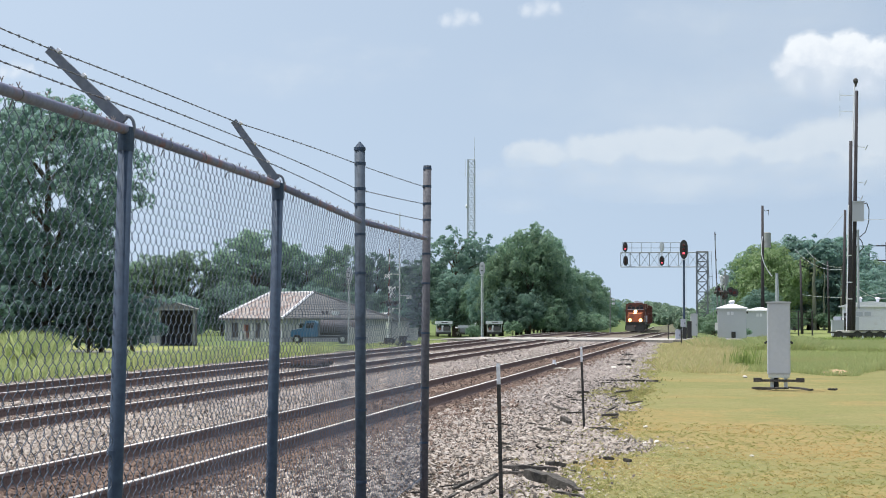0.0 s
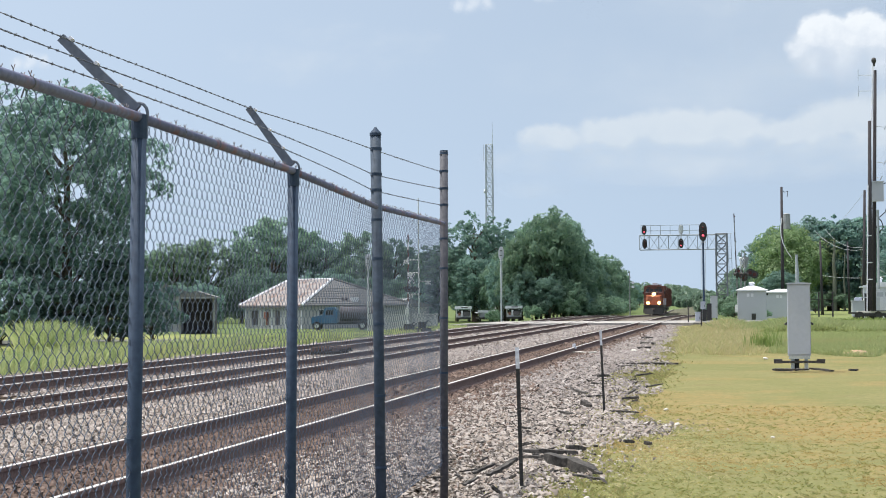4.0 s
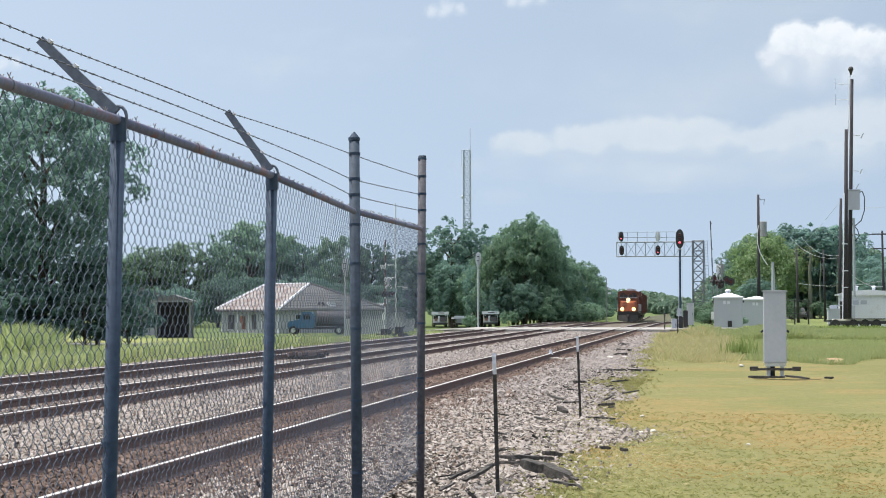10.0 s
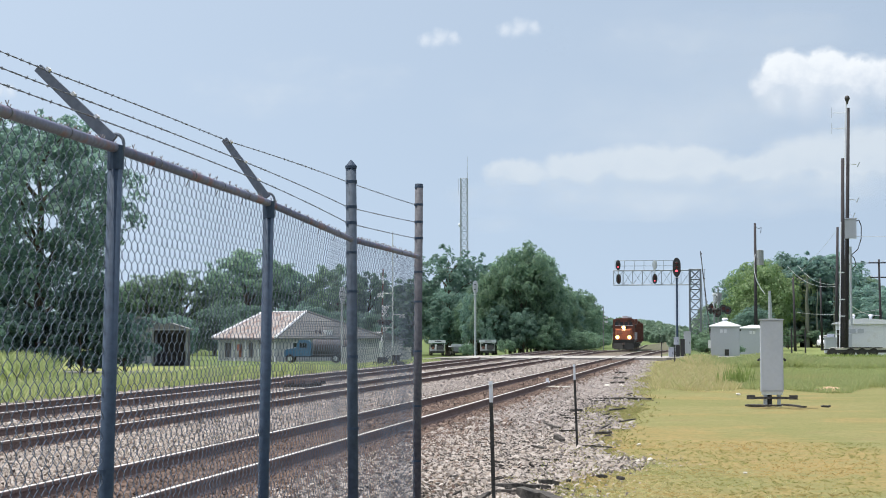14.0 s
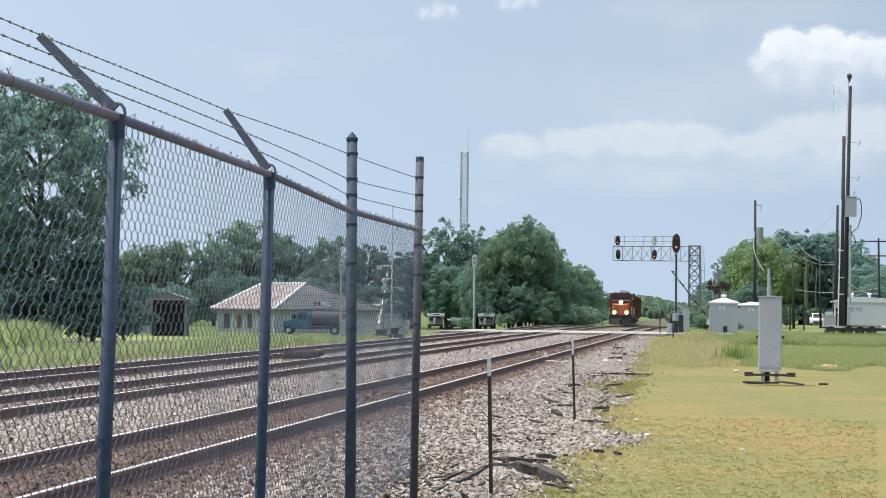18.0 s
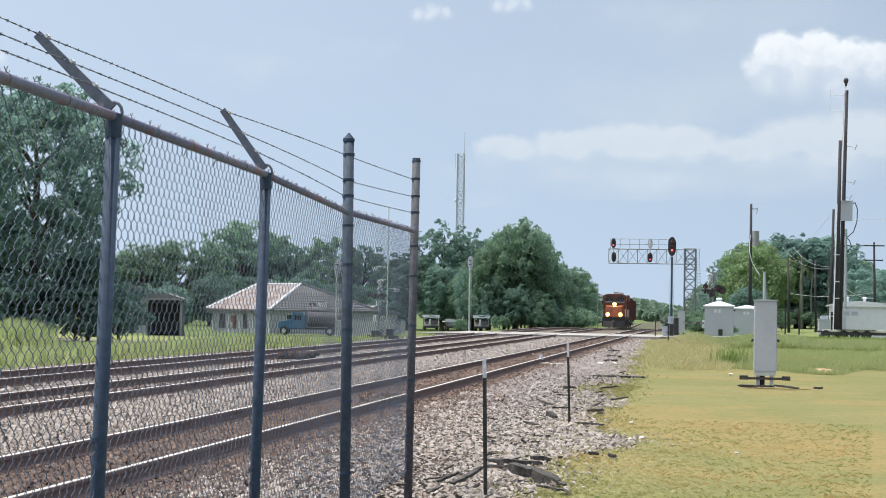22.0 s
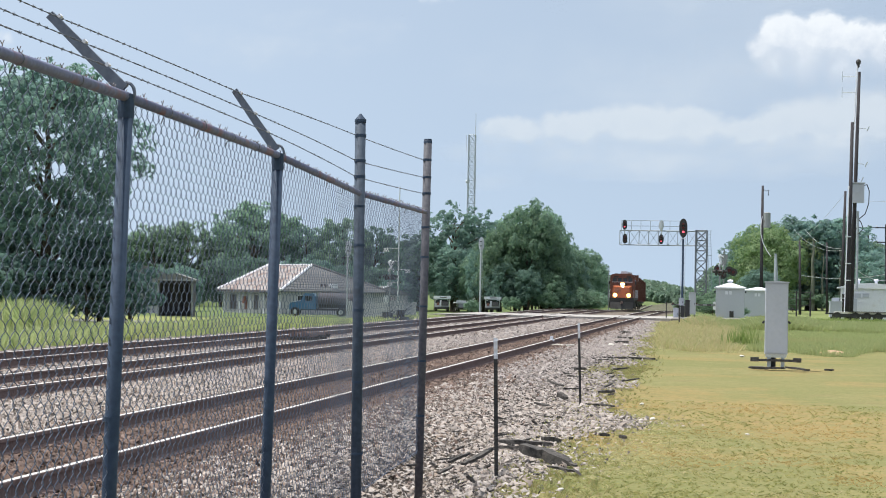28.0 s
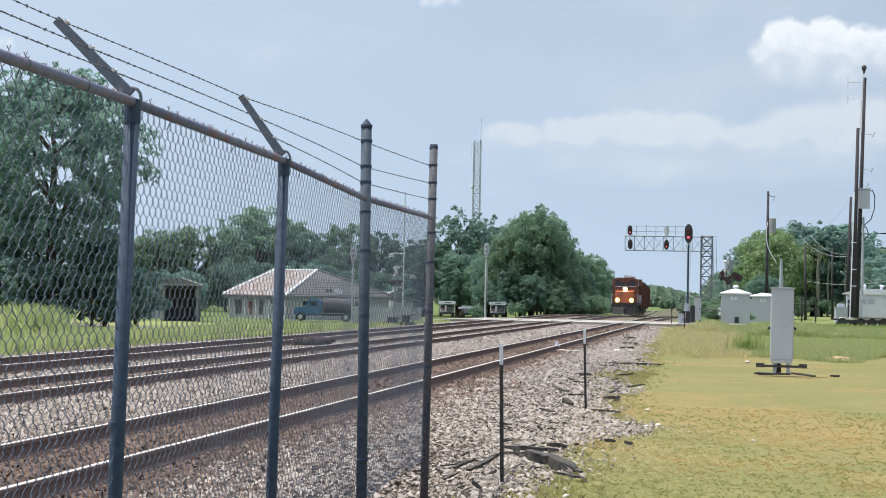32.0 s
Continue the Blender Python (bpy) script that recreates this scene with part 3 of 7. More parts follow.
    half, thin, turn = 0.02 + 0.05 * rng.random(n) ** 2, 0.004 + 0.008 * rng.random(n), rng.random(n) * 3.1416
    tip = np.stack([np.cos(turn) * half, np.sin(turn) * half, rng.normal(0, 0.25, n) * half], -1)
    side = np.stack([-np.sin(turn) * thin, np.cos(turn) * thin, thin * 0], -1)
    mid = np.stack([cx, cy, 0.028 + 0.012 * rng.random(n) + hollow(cx, cy)], -1)
    up = np.stack([thin * 0, thin * 0, thin], -1)
    V = np.stack([mid - tip, mid + side, mid + tip, mid - side, mid + up, mid - up], 1).reshape(-1, 3)
    F = np.arange(n)[:, None, None] * 6 + np.array([(0, 1, 4), (1, 2, 4), (2, 3, 4), (3, 0, 4), (1, 0, 5), (2, 1, 5), (3, 2, 5), (0, 3, 5)])[None]
    tagged(new("wood_chips", soup("wood_chips", V, F.reshape(-1, 3), M_OLDTIE)), "dark splinters of old tie timber strewn on the stones", "wood chips", kind="stuff")
    stones("rusty_ballast", x[rust], y[rust], s[rust], M_STONE_RUST, "rust-stained crushed stone along the near rails")


build_ballast()


# ---- chain-link fence ----
def build_fence():
    f = thing("chain_link_fence", pose(-2.478, 6.853, 0, 0, 0, 2.69), "tall grey chain-link fence topped by three strands of barbed wire", "fence")
    posts = [(-3.05, 2.47, 0.031, -0.06), (0.0, 2.5, 0.031, -0.06), (3.04, 2.5, 0.032, -0.045), (6.06, 2.45, 0.041, 0.025), (10.19, 2.5, 0.041, -0.02)]

    def top(s):
        for (a, za, *_), (b, zb, *_) in zip(posts, posts[1:]):
            if s <= b:
                return za + (zb - za) * (s - a) / (b - a)
        return posts[-1][1]

    for i, (s, z, r, lean) in enumerate(posts):
        tall = {3: 3.0, 4: 3.23}.get(i, z - 0.02)
        up = lean * (tall - z) / -z
        p = Shape().cyl((lean, s, -0.55), (up, s, tall), r, r, 18)
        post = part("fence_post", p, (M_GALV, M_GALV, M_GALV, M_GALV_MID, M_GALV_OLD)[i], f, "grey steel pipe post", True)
        if i == 3:
            part("cap", Shape().cyl((up, s, tall), (up, s, tall + 0.02), r * 1.12, r * 1.12, 16).cyl((up, s, tall + 0.02), (up, s, tall + 0.065), r * 1.05, 0.006, 16), M_GALV, post, "pointed post cap")
        elif i == 4:
            part("cap", Shape().cyl((up, s, tall - 0.03), (up, s, tall + 0.012), r * 1.1, r * 0.95, 16), M_GALV, post, "flat worn post cap")
        else:
            part("cap", Shape().cyl((0, s, z - 0.09), (0, s, z + 0.01), r * 1.12, r * 1.12, 16), M_GALV, post, "pressed steel loop cap")
        for zz in ((0.45, 1.0, 1.55, 2.05, 2.35) if i > 2 else (0.35, 1.15)):
            x = lean * (1 - zz / z)
            part("tension_band", Shape().cyl((x, s, zz - 0.01), (x, s, zz + 0.01), r + 0.004, r + 0.004, 16), M_GALV, post)
        if i > 2:
            for zz in ((2.577, 2.70, 2.895) if i == 3 else (2.69, 2.855, 3.03)):
                part("wire_wrap", Shape().cyl((up * 0.5, s, zz - 0.012), (up * 0.5, s, zz + 0.012), r + 0.004, r + 0.004, 14), M_GALV, post)
    for (a, za, *_), (b, zb, *_) in zip(posts, posts[1:]):
        r = part("top_rail", Shape().cyl((0, a, za), (0, b, zb), 0.0215, 0.0215, 14), M_GALV_RUST, f, "horizontal pipe with blotches of rust", True)
        n = int((b - a) / 0.6)
        for k in range(1, n):
            s = a + (b - a) * k / n + 0.05 * math.sin(7 * k + a)
            part("tie_wire", Shape().cyl((0, s - 0.004, top(s)), (0, s + 0.004, top(s)), 0.0245, 0.0245, 10).cyl((-0.02, s, top(s) - 0.02), (-0.035, s + 0.01, top(s) - 0.05), 0.003, 0.003, 5), M_BARB, r)
    part("bottom_wire", Shape().tube([(-0.03, -3.05, 0.10), (-0.03, 10.19, 0.10)], 0.003, 5), M_WIRE, f)

    ARM_TIP = ((-0.34, 0.345), (-0.34, 0.345), (-0.272, 0.385))
    # arms that lean out over the line, with a loop round the rail
    for i in (0, 1, 2):
        s, z = posts[i][0], posts[i][1]
        a, b = Vector((-0.012, s, z + 0.03)), Vector((ARM_TIP[i][0], s, z + ARM_TIP[i][1]))
        u = (b - a).normalized()
        w = Vector((0, 1, 0)).cross(u)
        arm = Shape()
        for side in (-1, 1):
            e = w * (0.026 * side)
            e2 = w * (0.0185 * side)
            d = Vector((0, 0.012, 0))
            arm.add([a + e - d, b + e2 - d, b + e2 + d, a + e + d, a - d, b - d, b + d, a + d], [(0, 1, 2, 3), (0, 4, 5, 1), (3, 2, 6, 7), (1, 5, 6, 2), (0, 3, 7, 4)])
        ob = part("extension_arm", arm, M_ARM, f, "flat pressed-steel arm with wire slots")
        ring = [(0.036 * math.cos(k * math.pi / 6), s, z + 0.015 + 0.045 * math.sin(k * math.pi / 6)) for k in range(-1, 8)]
        part("loop", Shape().tube(ring, 0.007, 8), M_ARM, ob)
        for k in (0.27, 0.58, 0.92):
            c = a + (b - a) * k + w * 0.026
            part("slot", Shape().box(c, (0.015, 0.030, 0.015), Matrix.Rotation(radians(45), 4, "Y")), M_WHITE, ob, "bright notch that holds a wire")

    # three strands with twisted pairs and barbs
    rng = random.Random(3)
    for k, z3, z4 in ((0, 2.577, 2.69), (1, 2.70, 2.855), (2, 2.895, 3.03)):
        off = (0.27, 0.58, 0.92)[k]
        pts = [(-0.012 + (ax + 0.012) * off + 0.01, s, z + 0.045 + (az_ - 0.03) * off) for (s, z), (ax, az_) in zip(((-3.05, 2.47), (0.0, 2.5), (3.04, 2.5)), ARM_TIP)] + [(-0.03, 6.06, z3), (-0.03, 10.19, z4)]
        strand, barbs = Shape(), Shape()
        for (a, b), sag in zip(zip(pts, pts[1:]), (0.004, -0.004, -0.008, 0.004)):
            a, b = Vector(a), Vector(b)
            n = int((b - a).length / 0.05)
            path = [a.lerp(b, j / n) - Vector((0, 0, 4 * sag * (j / n) * (1 - j / n))) for j in range(n + 1)]
            for tw in (0, math.pi):
                strand.tube([p + Vector((0.0022 * math.cos(j * 1.9 + tw), 0, 0.0022 * math.sin(j * 1.9 + tw))) for j, p in enumerate(path)], 0.0017, 4)
            m = int((b - a).length / 0.115)
            for j in range(m):
                p = path[min(n, int((j + 0.5) / m * n))] + Vector((0, rng.uniform(-0.01, 0.01), 0))
                for q in range(2):
                    an = rng.uniform(0, math.pi)
                    d = Vector((math.cos(an), rng.uniform(-0.4, 0.4), math.sin(an))) * 0.008
                    barbs.cyl(p - d, p + d, 0.0012, 0.0014, 4)
                barbs.cyl(p - Vector((0, 0.007, 0)), p + Vector((0, 0.007, 0)), 0.004, 0.004, 5)
        st = part("barbed_strand", strand, M_BARB, f, "twisted dark wire strand")
        tagged(part("barb_wire", barbs, M_BARB, st), kind="stuff")

    # the woven fabric: zigzag wires hooked into one another, ends twisted above the rail
    a = 0.045
    segs, spikes = [], []
    n = int(13.24 / a)
    for k in range(n):
        s0 = -3.05 + k * a
        zt = top(s0) + 0.004
        m = int((zt - 0.06) / a)
        z = zt - a * np.arange(m + 1)
        jj = (np.arange(m + 1) + k) % 2
        sag = 0.012 * math.sin(s0 * 1.7) + 0.006 * math.sin(s0 * 5.1)
        s = s0 + a * jj + (jj - 0.5) * 0.006 + 0.004 * np.sin(z * 3 + s0)
        x = -0.032 + 0.006 * (jj - 0.5) + sag * np.sin((z - 0.1) * 1.3)
        P = np.stack([x, s, z], -1)
        mid = (P[1:] + P[:-1]) / 2
        mid[:, 0] += np.where((np.arange(m) + k) % 2 == 0, 0.0045, -0.0045)
        path = np.empty((2 * m + 1, 3))
        path[0::2], path[1::2] = P, mid
        segs.append(np.stack([path[:-1], path[1:]], 1))
        h = 0.75 + 0.35 * math.sin(k * 3.7) * math.sin(k * 1.3)
        t1, t2 = P[0] + (0, 0.002, 0.034 * h), P[0] + (0.004, 0.007, 0.050 * h)
        t3 = P[0] + (-0.004, -0.006, 0.047 * h)
        spikes += [np.stack([np.stack([P[0], t1]), np.stack([t1, t2]), np.stack([t1, t3])])]
    for name, some, r in (("fabric", np.concatenate(segs), 0.00185), ("selvage", np.concatenate(spikes), 0.0021)):
        A, B = some[:, 0], some[:, 1]
        d = B - A
        d /= np.linalg.norm(d, axis=1, keepdims=True)
        e1 = np.cross(d, (1.0, 0.02, 0.01))
        e1 /= np.linalg.norm(e1, axis=1, keepdims=True)
        e2 = np.cross(d, e1)
        ring = [e1 * math.cos(t) * r + e2 * math.sin(t) * r for t in (0.3, 0.3 + 2.0944, 0.3 + 4.1888)]
        V = np.stack([A + q for q in ring] + [B + q for q in ring], 1).reshape(-1, 3)
        F = np.arange(len(A))[:, None, None] * 6 + np.array([(0, 1, 4, 3), (1, 2, 5, 4), (2, 0, 3, 5)])[None]
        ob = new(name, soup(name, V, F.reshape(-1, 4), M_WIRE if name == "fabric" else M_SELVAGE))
        ob.parent = f
        tagged(ob, "woven diamond steel wire" if name == "fabric" else "twisted wire ends above the rail", kind="stuff")


build_fence()


# ---- marker stakes and cast-off timber ----
def build_stake(foot, head, z_white):
    foot, head = Vector(foot), Vector(head)
    s = thing("marker_stake", Matrix.Translation(foot), "dark steel fence stake with a white-painted top driven into the stones", "stake", "marker stakes")
    d = head - foot
    zw = d * (z_white / d.z)

    def tee(a, b, nibs):
        sh = Shape()
        for ox, oy, w, t in ((0, -0.012, 0.036, 0.006), (0, 0.006, 0.006, 0.034)):
            ring = [(-w / 2, -t / 2), (w / 2, -t / 2), (w / 2, t / 2), (-w / 2, t / 2)]
            pts = [e + Vector((ox + x, oy + y, 0)) for e in (a, b) for x, y in ring]
            sh.add(pts, [(3, 2, 1, 0), (4, 5, 6, 7), (0, 1, 5, 4), (1, 2, 6, 5), (2, 3, 7, 6), (3, 0, 4, 7)])
        for k in range(nibs):
            p = a.lerp(b, (k + 0.5) / nibs)
            sh.box(p + Vector((0.002, -0.018, 0)), (0.03, 0.012, 0.014))
        return sh

    part("shaft", tee(Vector((0, 0, -0.1)), zw, 17), M_BLACK, s, "dark studded steel bar")
    part("white_top", tee(zw, d, 3), M_WHITE, s, "white-painted end")


build_stake((-2.029, 15.82, 0), (-2.06, 15.79, 1.285), 1.09)
build_stake((-2.109, 26.45, 0), (-2.155, 26.42, 1.26), 1.02)


def build_timber(x, y, length, thick, turn, tilt=0.0, wide=None, label="dark weathered splinter of old track timber on the stones"):
    """A split, slightly bowed length of old timber; tilt leans one end on the stones."""
    rng = random.Random(int(x * 1000 + y * 77))
    wide = wide or thick * 1.3
    n, sh = 9, Shape()
    bow, twist = (0.0, 0.0) if thick > 0.07 else (rng.uniform(-0.025, 0.025) * length, rng.uniform(-0.01, 0.01) * length)
    for i in range(n):
        u = i / (n - 1) - 0.5
        k = (rng.uniform(0.45, 0.8), rng.uniform(0.75, 1.0))[min(1, min(i, n - 1 - i))] if min(i, n - 1 - i) < 2 else 1.0
        cx, cz = bow * (1 - 4 * u * u) + rng.uniform(-0.08, 0.08) * wide, twist * (1 - 4 * u * u) + rng.uniform(-0.1, 0.1) * thick
        sh.v += [(u * length, cx + sx * wide / 2 * k * rng.uniform(0.75, 1.1), cz + sz * thick / 2 * k * rng.uniform(0.75, 1.1)) for sx, sz in ((-1, -1), (1, -1), (1, 1), (-1, 1))]
    for i in range(n - 1):
        for j in range(4):
            sh.f.append((i * 4 + j, i * 4 + (j + 1) % 4, (i + 1) * 4 + (j + 1) % 4, (i + 1) * 4 + j))
    sh.f += [(3, 2, 1, 0), tuple((n - 1) * 4 + j for j in range(4))]
    sh.s = [0] * len(sh.f)
    ob = new("timber_scrap", sh.mesh("timber_scrap", M_OLDTIE))
    lift = 0.45 * length * abs(math.sin(radians(tilt)))
    ob.matrix_basis = pose(x, y, thick * 0.30 + 0.010 + lift, 0, tilt, turn)
    tagged(ob, label, "timber", "timber scraps")


TIE_END = "split grey-black end of an old track tie on the stones"
TIMBERS = [
    (-1.70, 17.1, 0.60, 0.10, -30, 12, 0.16, TIE_END), (-1.52, 17.0, 0.36, 0.03, -38, 10, 0.07), (-1.48, 16.4, 0.30, 0.025, -20, 6, 0.05), (-2.12, 19.0, 0.62, 0.05, 14, 3, 0.10), (-2.22, 18.5, 0.42, 0.03, -18, -4, 0.06),
    (-1.88, 19.5, 0.30, 0.05, 52, 8, 0.08), (-2.36, 16.9, 0.50, 0.035, 62, -14, 0.06), (-2.52, 15.9, 0.28, 0.022, 70, -10, 0.04), (-2.55, 16.9, 0.26, 0.03, 40, -18, 0.05),
    (-2.85, 22.7, 0.26, 0.025, -25, 6, 0.05), (-2.60, 25.6, 0.38, 0.035, -40, 5, 0.06), (-2.95, 31.4, 0.50, 0.04, -55, 6, 0.06), (-2.62, 30.2, 0.42, 0.03, 10, -3, 0.05),
    # The sliver at (-1.78, 26.1) stands in for the second stake's cast shadow.
    (-2.48, 27.4, 0.26, 0.08, -50, 14, 0.10), (-2.02, 31.2, 0.42, 0.03, 66, -10, 0.05), (-1.72, 33.6, 0.40, 0.03, 30, -8, 0.05), (-1.92, 29.6, 0.30, 0.05, 12, -3, 0.08), (-1.78, 26.1, 0.46, 0.03, -10, 2, 0.05),
    (-2.35, 45.5, 1.35, 0.06, 4, 0, 0.14), (-2.2, 38.6, 0.42, 0.04, 20, -6, 0.06), (-3.0, 44.0, 0.4, 0.04, 40, 0, 0.08), (-3.4, 60.0, 0.5, 0.10, 30, 0, 0.2), (-3.6, 66.0, 0.6, 0.10, -20, 0, 0.2),
    (-4.1, 75.0, 0.5, 0.12, 10, 0, 0.2), (-3.3, 26.5, 0.24, 0.025, 60, 8, 0.04), (-2.9, 34.5, 0.32, 0.04, -42, 6, 0.07), (-3.05, 38.0, 0.3, 0.08, 40, 0, 0.12), (-1.35, 20.6, 0.14, 0.04, 30, 5, 0.06), (-1.12, 20.4, 0.10, 0.04, -30, 5, 0.06),
]
for row in TIMBERS:
    build_timber(*row)
scrap = random.Random(8)
for k in range(60):
    y = 15.0 + 34.0 * scrap.random() ** 1.3
    build_timber(-2.9 - 0.012 * y + 1.5 * scrap.random(), y, scrap.uniform(0.06, 0.2), scrap.uniform(0.012, 0.035), scrap.uniform(-85, 85), scrap.uniform(-25, 25), scrap.uniform(0.02, 0.045))

for x, y, r in ((-1.19, 26.9, 0.035), (-0.9, 23.7, 0.04), (-1.05, 23.4, 0.035), (0.62, 49.5, 0.07), (-1.35, 14.9, 0.025), (0.35, 21.6, 0.025), (-3.55, 57.0, 0.09), (-3.1, 57.4, 0.07)):
    ob = new("white_stone", Shape().ball((0, 0, 0), (r * 1.4, r, r * 0.55), 7, 4).mesh("white_stone", M_CONC))
    ob.matrix_basis = pose(x, y, r * 0.3, 8, 5, x * 100)
    tagged(ob, "small pale stone lying in the grass", "stone", "white stones")


# a bonding clamp on the near rail and its loose pale lead
cl = thing("rail_clamp", pose(-5.365, 55.2, 0.2), "small pale steel clamp on the near rail", "clamp")
part("body", Shape().box((0, 0, 0.05), (0.10, 0.06, 0.13), bevel=0.01), M_WHITE, cl)
part("jaw", Shape().box((0, 0, -0.025), (0.16, 0.08, 0.05)), M_WHITE, cl)
ob = new("loose_lead", Shape().tube([(-0.42, 0.3, 0.0), (-0.15, 0.1, 0.02), (0.1, -0.1, 0.0), (0.36, 0.1, 0.015)], 0.025, 6).mesh("loose_lead", M_CONC))
ob.matrix_basis = pose(-4.95, 54.4, 0.05)
tagged(ob, "pale length of cable lying on the stones by the rail", "cable")


# ---- equipment cabinet on its stand ----
def build_cabinet():
    c = thing("equipment_cabinet", pose(1.33, 42.0, 0, 0, 0, -2), "tall silver-grey trackside cabinet on two short legs", "cabinet")
    body = part("body", Shape().box((0, 0, 1.21), (0.545, 0.42, 1.72), bevel=0.012), M_CASE, c, "plain silver-grey steel case")
    part("lid", Shape().prism([(-0.30, 2.06), (0.30, 2.06), (0.30, 2.085), (0, 2.10), (-0.30, 2.085)], -0.25, 0.24), M_CASE, body)
    part("door", Shape().box((0, -0.216, 1.21), (0.51, 0.012, 1.66), bevel=0.004), M_CASE, body, "flush front door")
    part("plinth", Shape().box((0, 0, 0.31), (0.50, 0.38, 0.08)), M_ALU, body)
    for x in (-0.285, 0.285):
        part("latch", Shape().box((x, -0.03, 1.12), (0.05, 0.09, 0.05)).ball((x * 1.1, -0.03, 1.10), 0.03, 8, 5), M_BLACK, body, "dark side latch")
    for x in (-0.16, 0.16):
        part("leg", Shape().box((x, -0.05, 0.14), (0.09, 0.10, 0.30)).box((x, -0.05, 0.012), (0.17, 0.2, 0.02)), M_ALU, c, "grey steel leg")
    part("cable_pipe", Shape().cyl((-0.06, 0, 0), (-0.06, 0, 0.29), 0.055, 0.055, 10), M_BLACK, c)
    part("crossbar", Shape().box((0.0, -0.16, 0.20), (1.20, 0.10, 0.055), bevel=0.01), M_OLDTIE, c, "dark timber bar across the legs")
    for x in (-0.5, 0.5):
        part("block", Shape().box((x, -0.17, 0.215), (0.20, 0.15, 0.10), bevel=0.015), M_OLDTIE, c)
    return c


build_cabinet()
build_timber(0.95, 41.5, 0.55, 0.07, 3, 0, 0.12, "dark broken board on the grass under the cabinet")
build_timber(1.80, 41.2, 0.75, 0.05, -45, 3, 0.09, "dark broken board on the grass under the cabinet")
build_timber(1.30, 41.7, 0.5, 0.05, 12, 0, 0.12, "dark broken board on the grass under the cabinet")
build_timber(2.55, 41.4, 0.22, 0.05, 12, 0, 0.1, "dark broken board on the grass under the cabinet")


# ---- signals ----
def signal_head(parent, x, y, z, r=0.30, tall=0.52, lit=2, target=None, back=False):
    """An oval background with a hooded housing of three lenses that face the camera (or away from it)."""
    s = -1 if not back else 1
    n = 20
    ring = [(x + r * math.cos(2 * math.pi * i / n), z + (tall if math.sin(2 * math.pi * i / n) > 0 else -tall) * abs(math.sin(2 * math.pi * i / n)) ** 0.75) for i in range(n)]
    h = part("signal_head", Shape().prism(ring, y - 0.012, y + 0.012), target or M_BLACK, parent, "oval signal background" + (" seen from behind" if back else ""))
    part("housing", Shape().box((x, y - s * 0.13, z), (r * 0.75, 0.22, tall * 1.35), bevel=0.03), target or M_BLACK, h)
    for k in (-1, 0, 1):
        zz = z - k * tall * 0.42
        part("hood", Shape().cyl((x, y + s * 0.02, zz), (x, y + s * 0.24, zz - 0.02), r * 0.36, r * 0.36, 12), M_BLACK, h)
        part("lens", Shape().cyl((x, y + s * 0.23, zz), (x, y + s * 0.262, zz - 0.02), r * 0.31, r * 0.31, 12), M_REDLAMP if (k == 1 and lit) else M_LENS, h, "lit red lens" if (k == 1 and lit) else "")
    return h


def build_signal_mast(m, height, lit, label, mast_mat, back=False, ladder=True):
    s = thing("signal_mast", m, label, "railway signal", "signal masts")
    part("mast", Shape().cyl((0, 0, 0), (0, 0, height - 0.5), 0.075, 0.07, 12).box((0, 0, 0.06), (0.5, 0.5, 0.12)), mast_mat, s, "slim steel pipe")
    signal_head(s, 0, -0.16 if not back else 0.16, height - 0.68, 0.29, 0.68, lit, mast_mat if back else M_BLACK, back)
    for z in (0.9, 0.45):
        part("bracket", Shape().box((0, -0.05, height - z), (0.2, 0.25, 0.08)), M_BLACK, s)
    if ladder:
        lad = Shape()
        for x in (-0.14, 0.14):
            lad.cyl((x, 0.32, 0.2), (x, 0.2, height - 1.2), 0.012, 0.012, 5)
        for k in range(int((height - 1.8) / 0.32)):
            t = 0.5 + k * 0.32
            y = 0.32 - 0.12 * t / height
            lad.cyl((-0.14, y, t), (0.14, y, t), 0.009, 0.009, 4)
        part("ladder", lad, M_ALU, s, "thin maintenance ladder")
        part("platform", Shape().box((0, 0.05, height - 1.42), (0.42, 0.55, 0.04)), M_ALU, s)
    return s


build_signal_mast(pose(-2.70, 123.1, -0.02), 7.2, True, "tall black oval signal on a slim mast showing red", M_GALV)
build_signal_mast(pose(-24.25, 173.4, -0.6), 7.85, False, "silver signal mast with an oval head turned away", M_CASE, True)
build_signal_mast(pose(-32.3, 146.8, -1.02), 6.95, False, "silver signal mast with an oval head turned away", M_CASE, True)


def build_marker_mast(x, y, height):
    """A slim mast whose two pale boxes hang on one side."""
    s = thing("relay_mast", pose(x, y, dip(y) - 0.02), "slim dark mast with two small white boxes beside the line", "mast")
    part("mast", Shape().cyl((0, 0, 0), (0, 0, height), 0.09, 0.06, 8), M_STEEL, s)
    for z in (height - 1.75, height - 2.4):
        part("box", Shape().box((0.52, -0.1, z), (0.42, 0.3, 0.34), bevel=0.05).cyl((0, 0, z), (0.4, 0, z), 0.03, 0.03, 5), M_WHITE, s, "small white box")


build_marker_mast(-17.4, 270.0, 7.0)


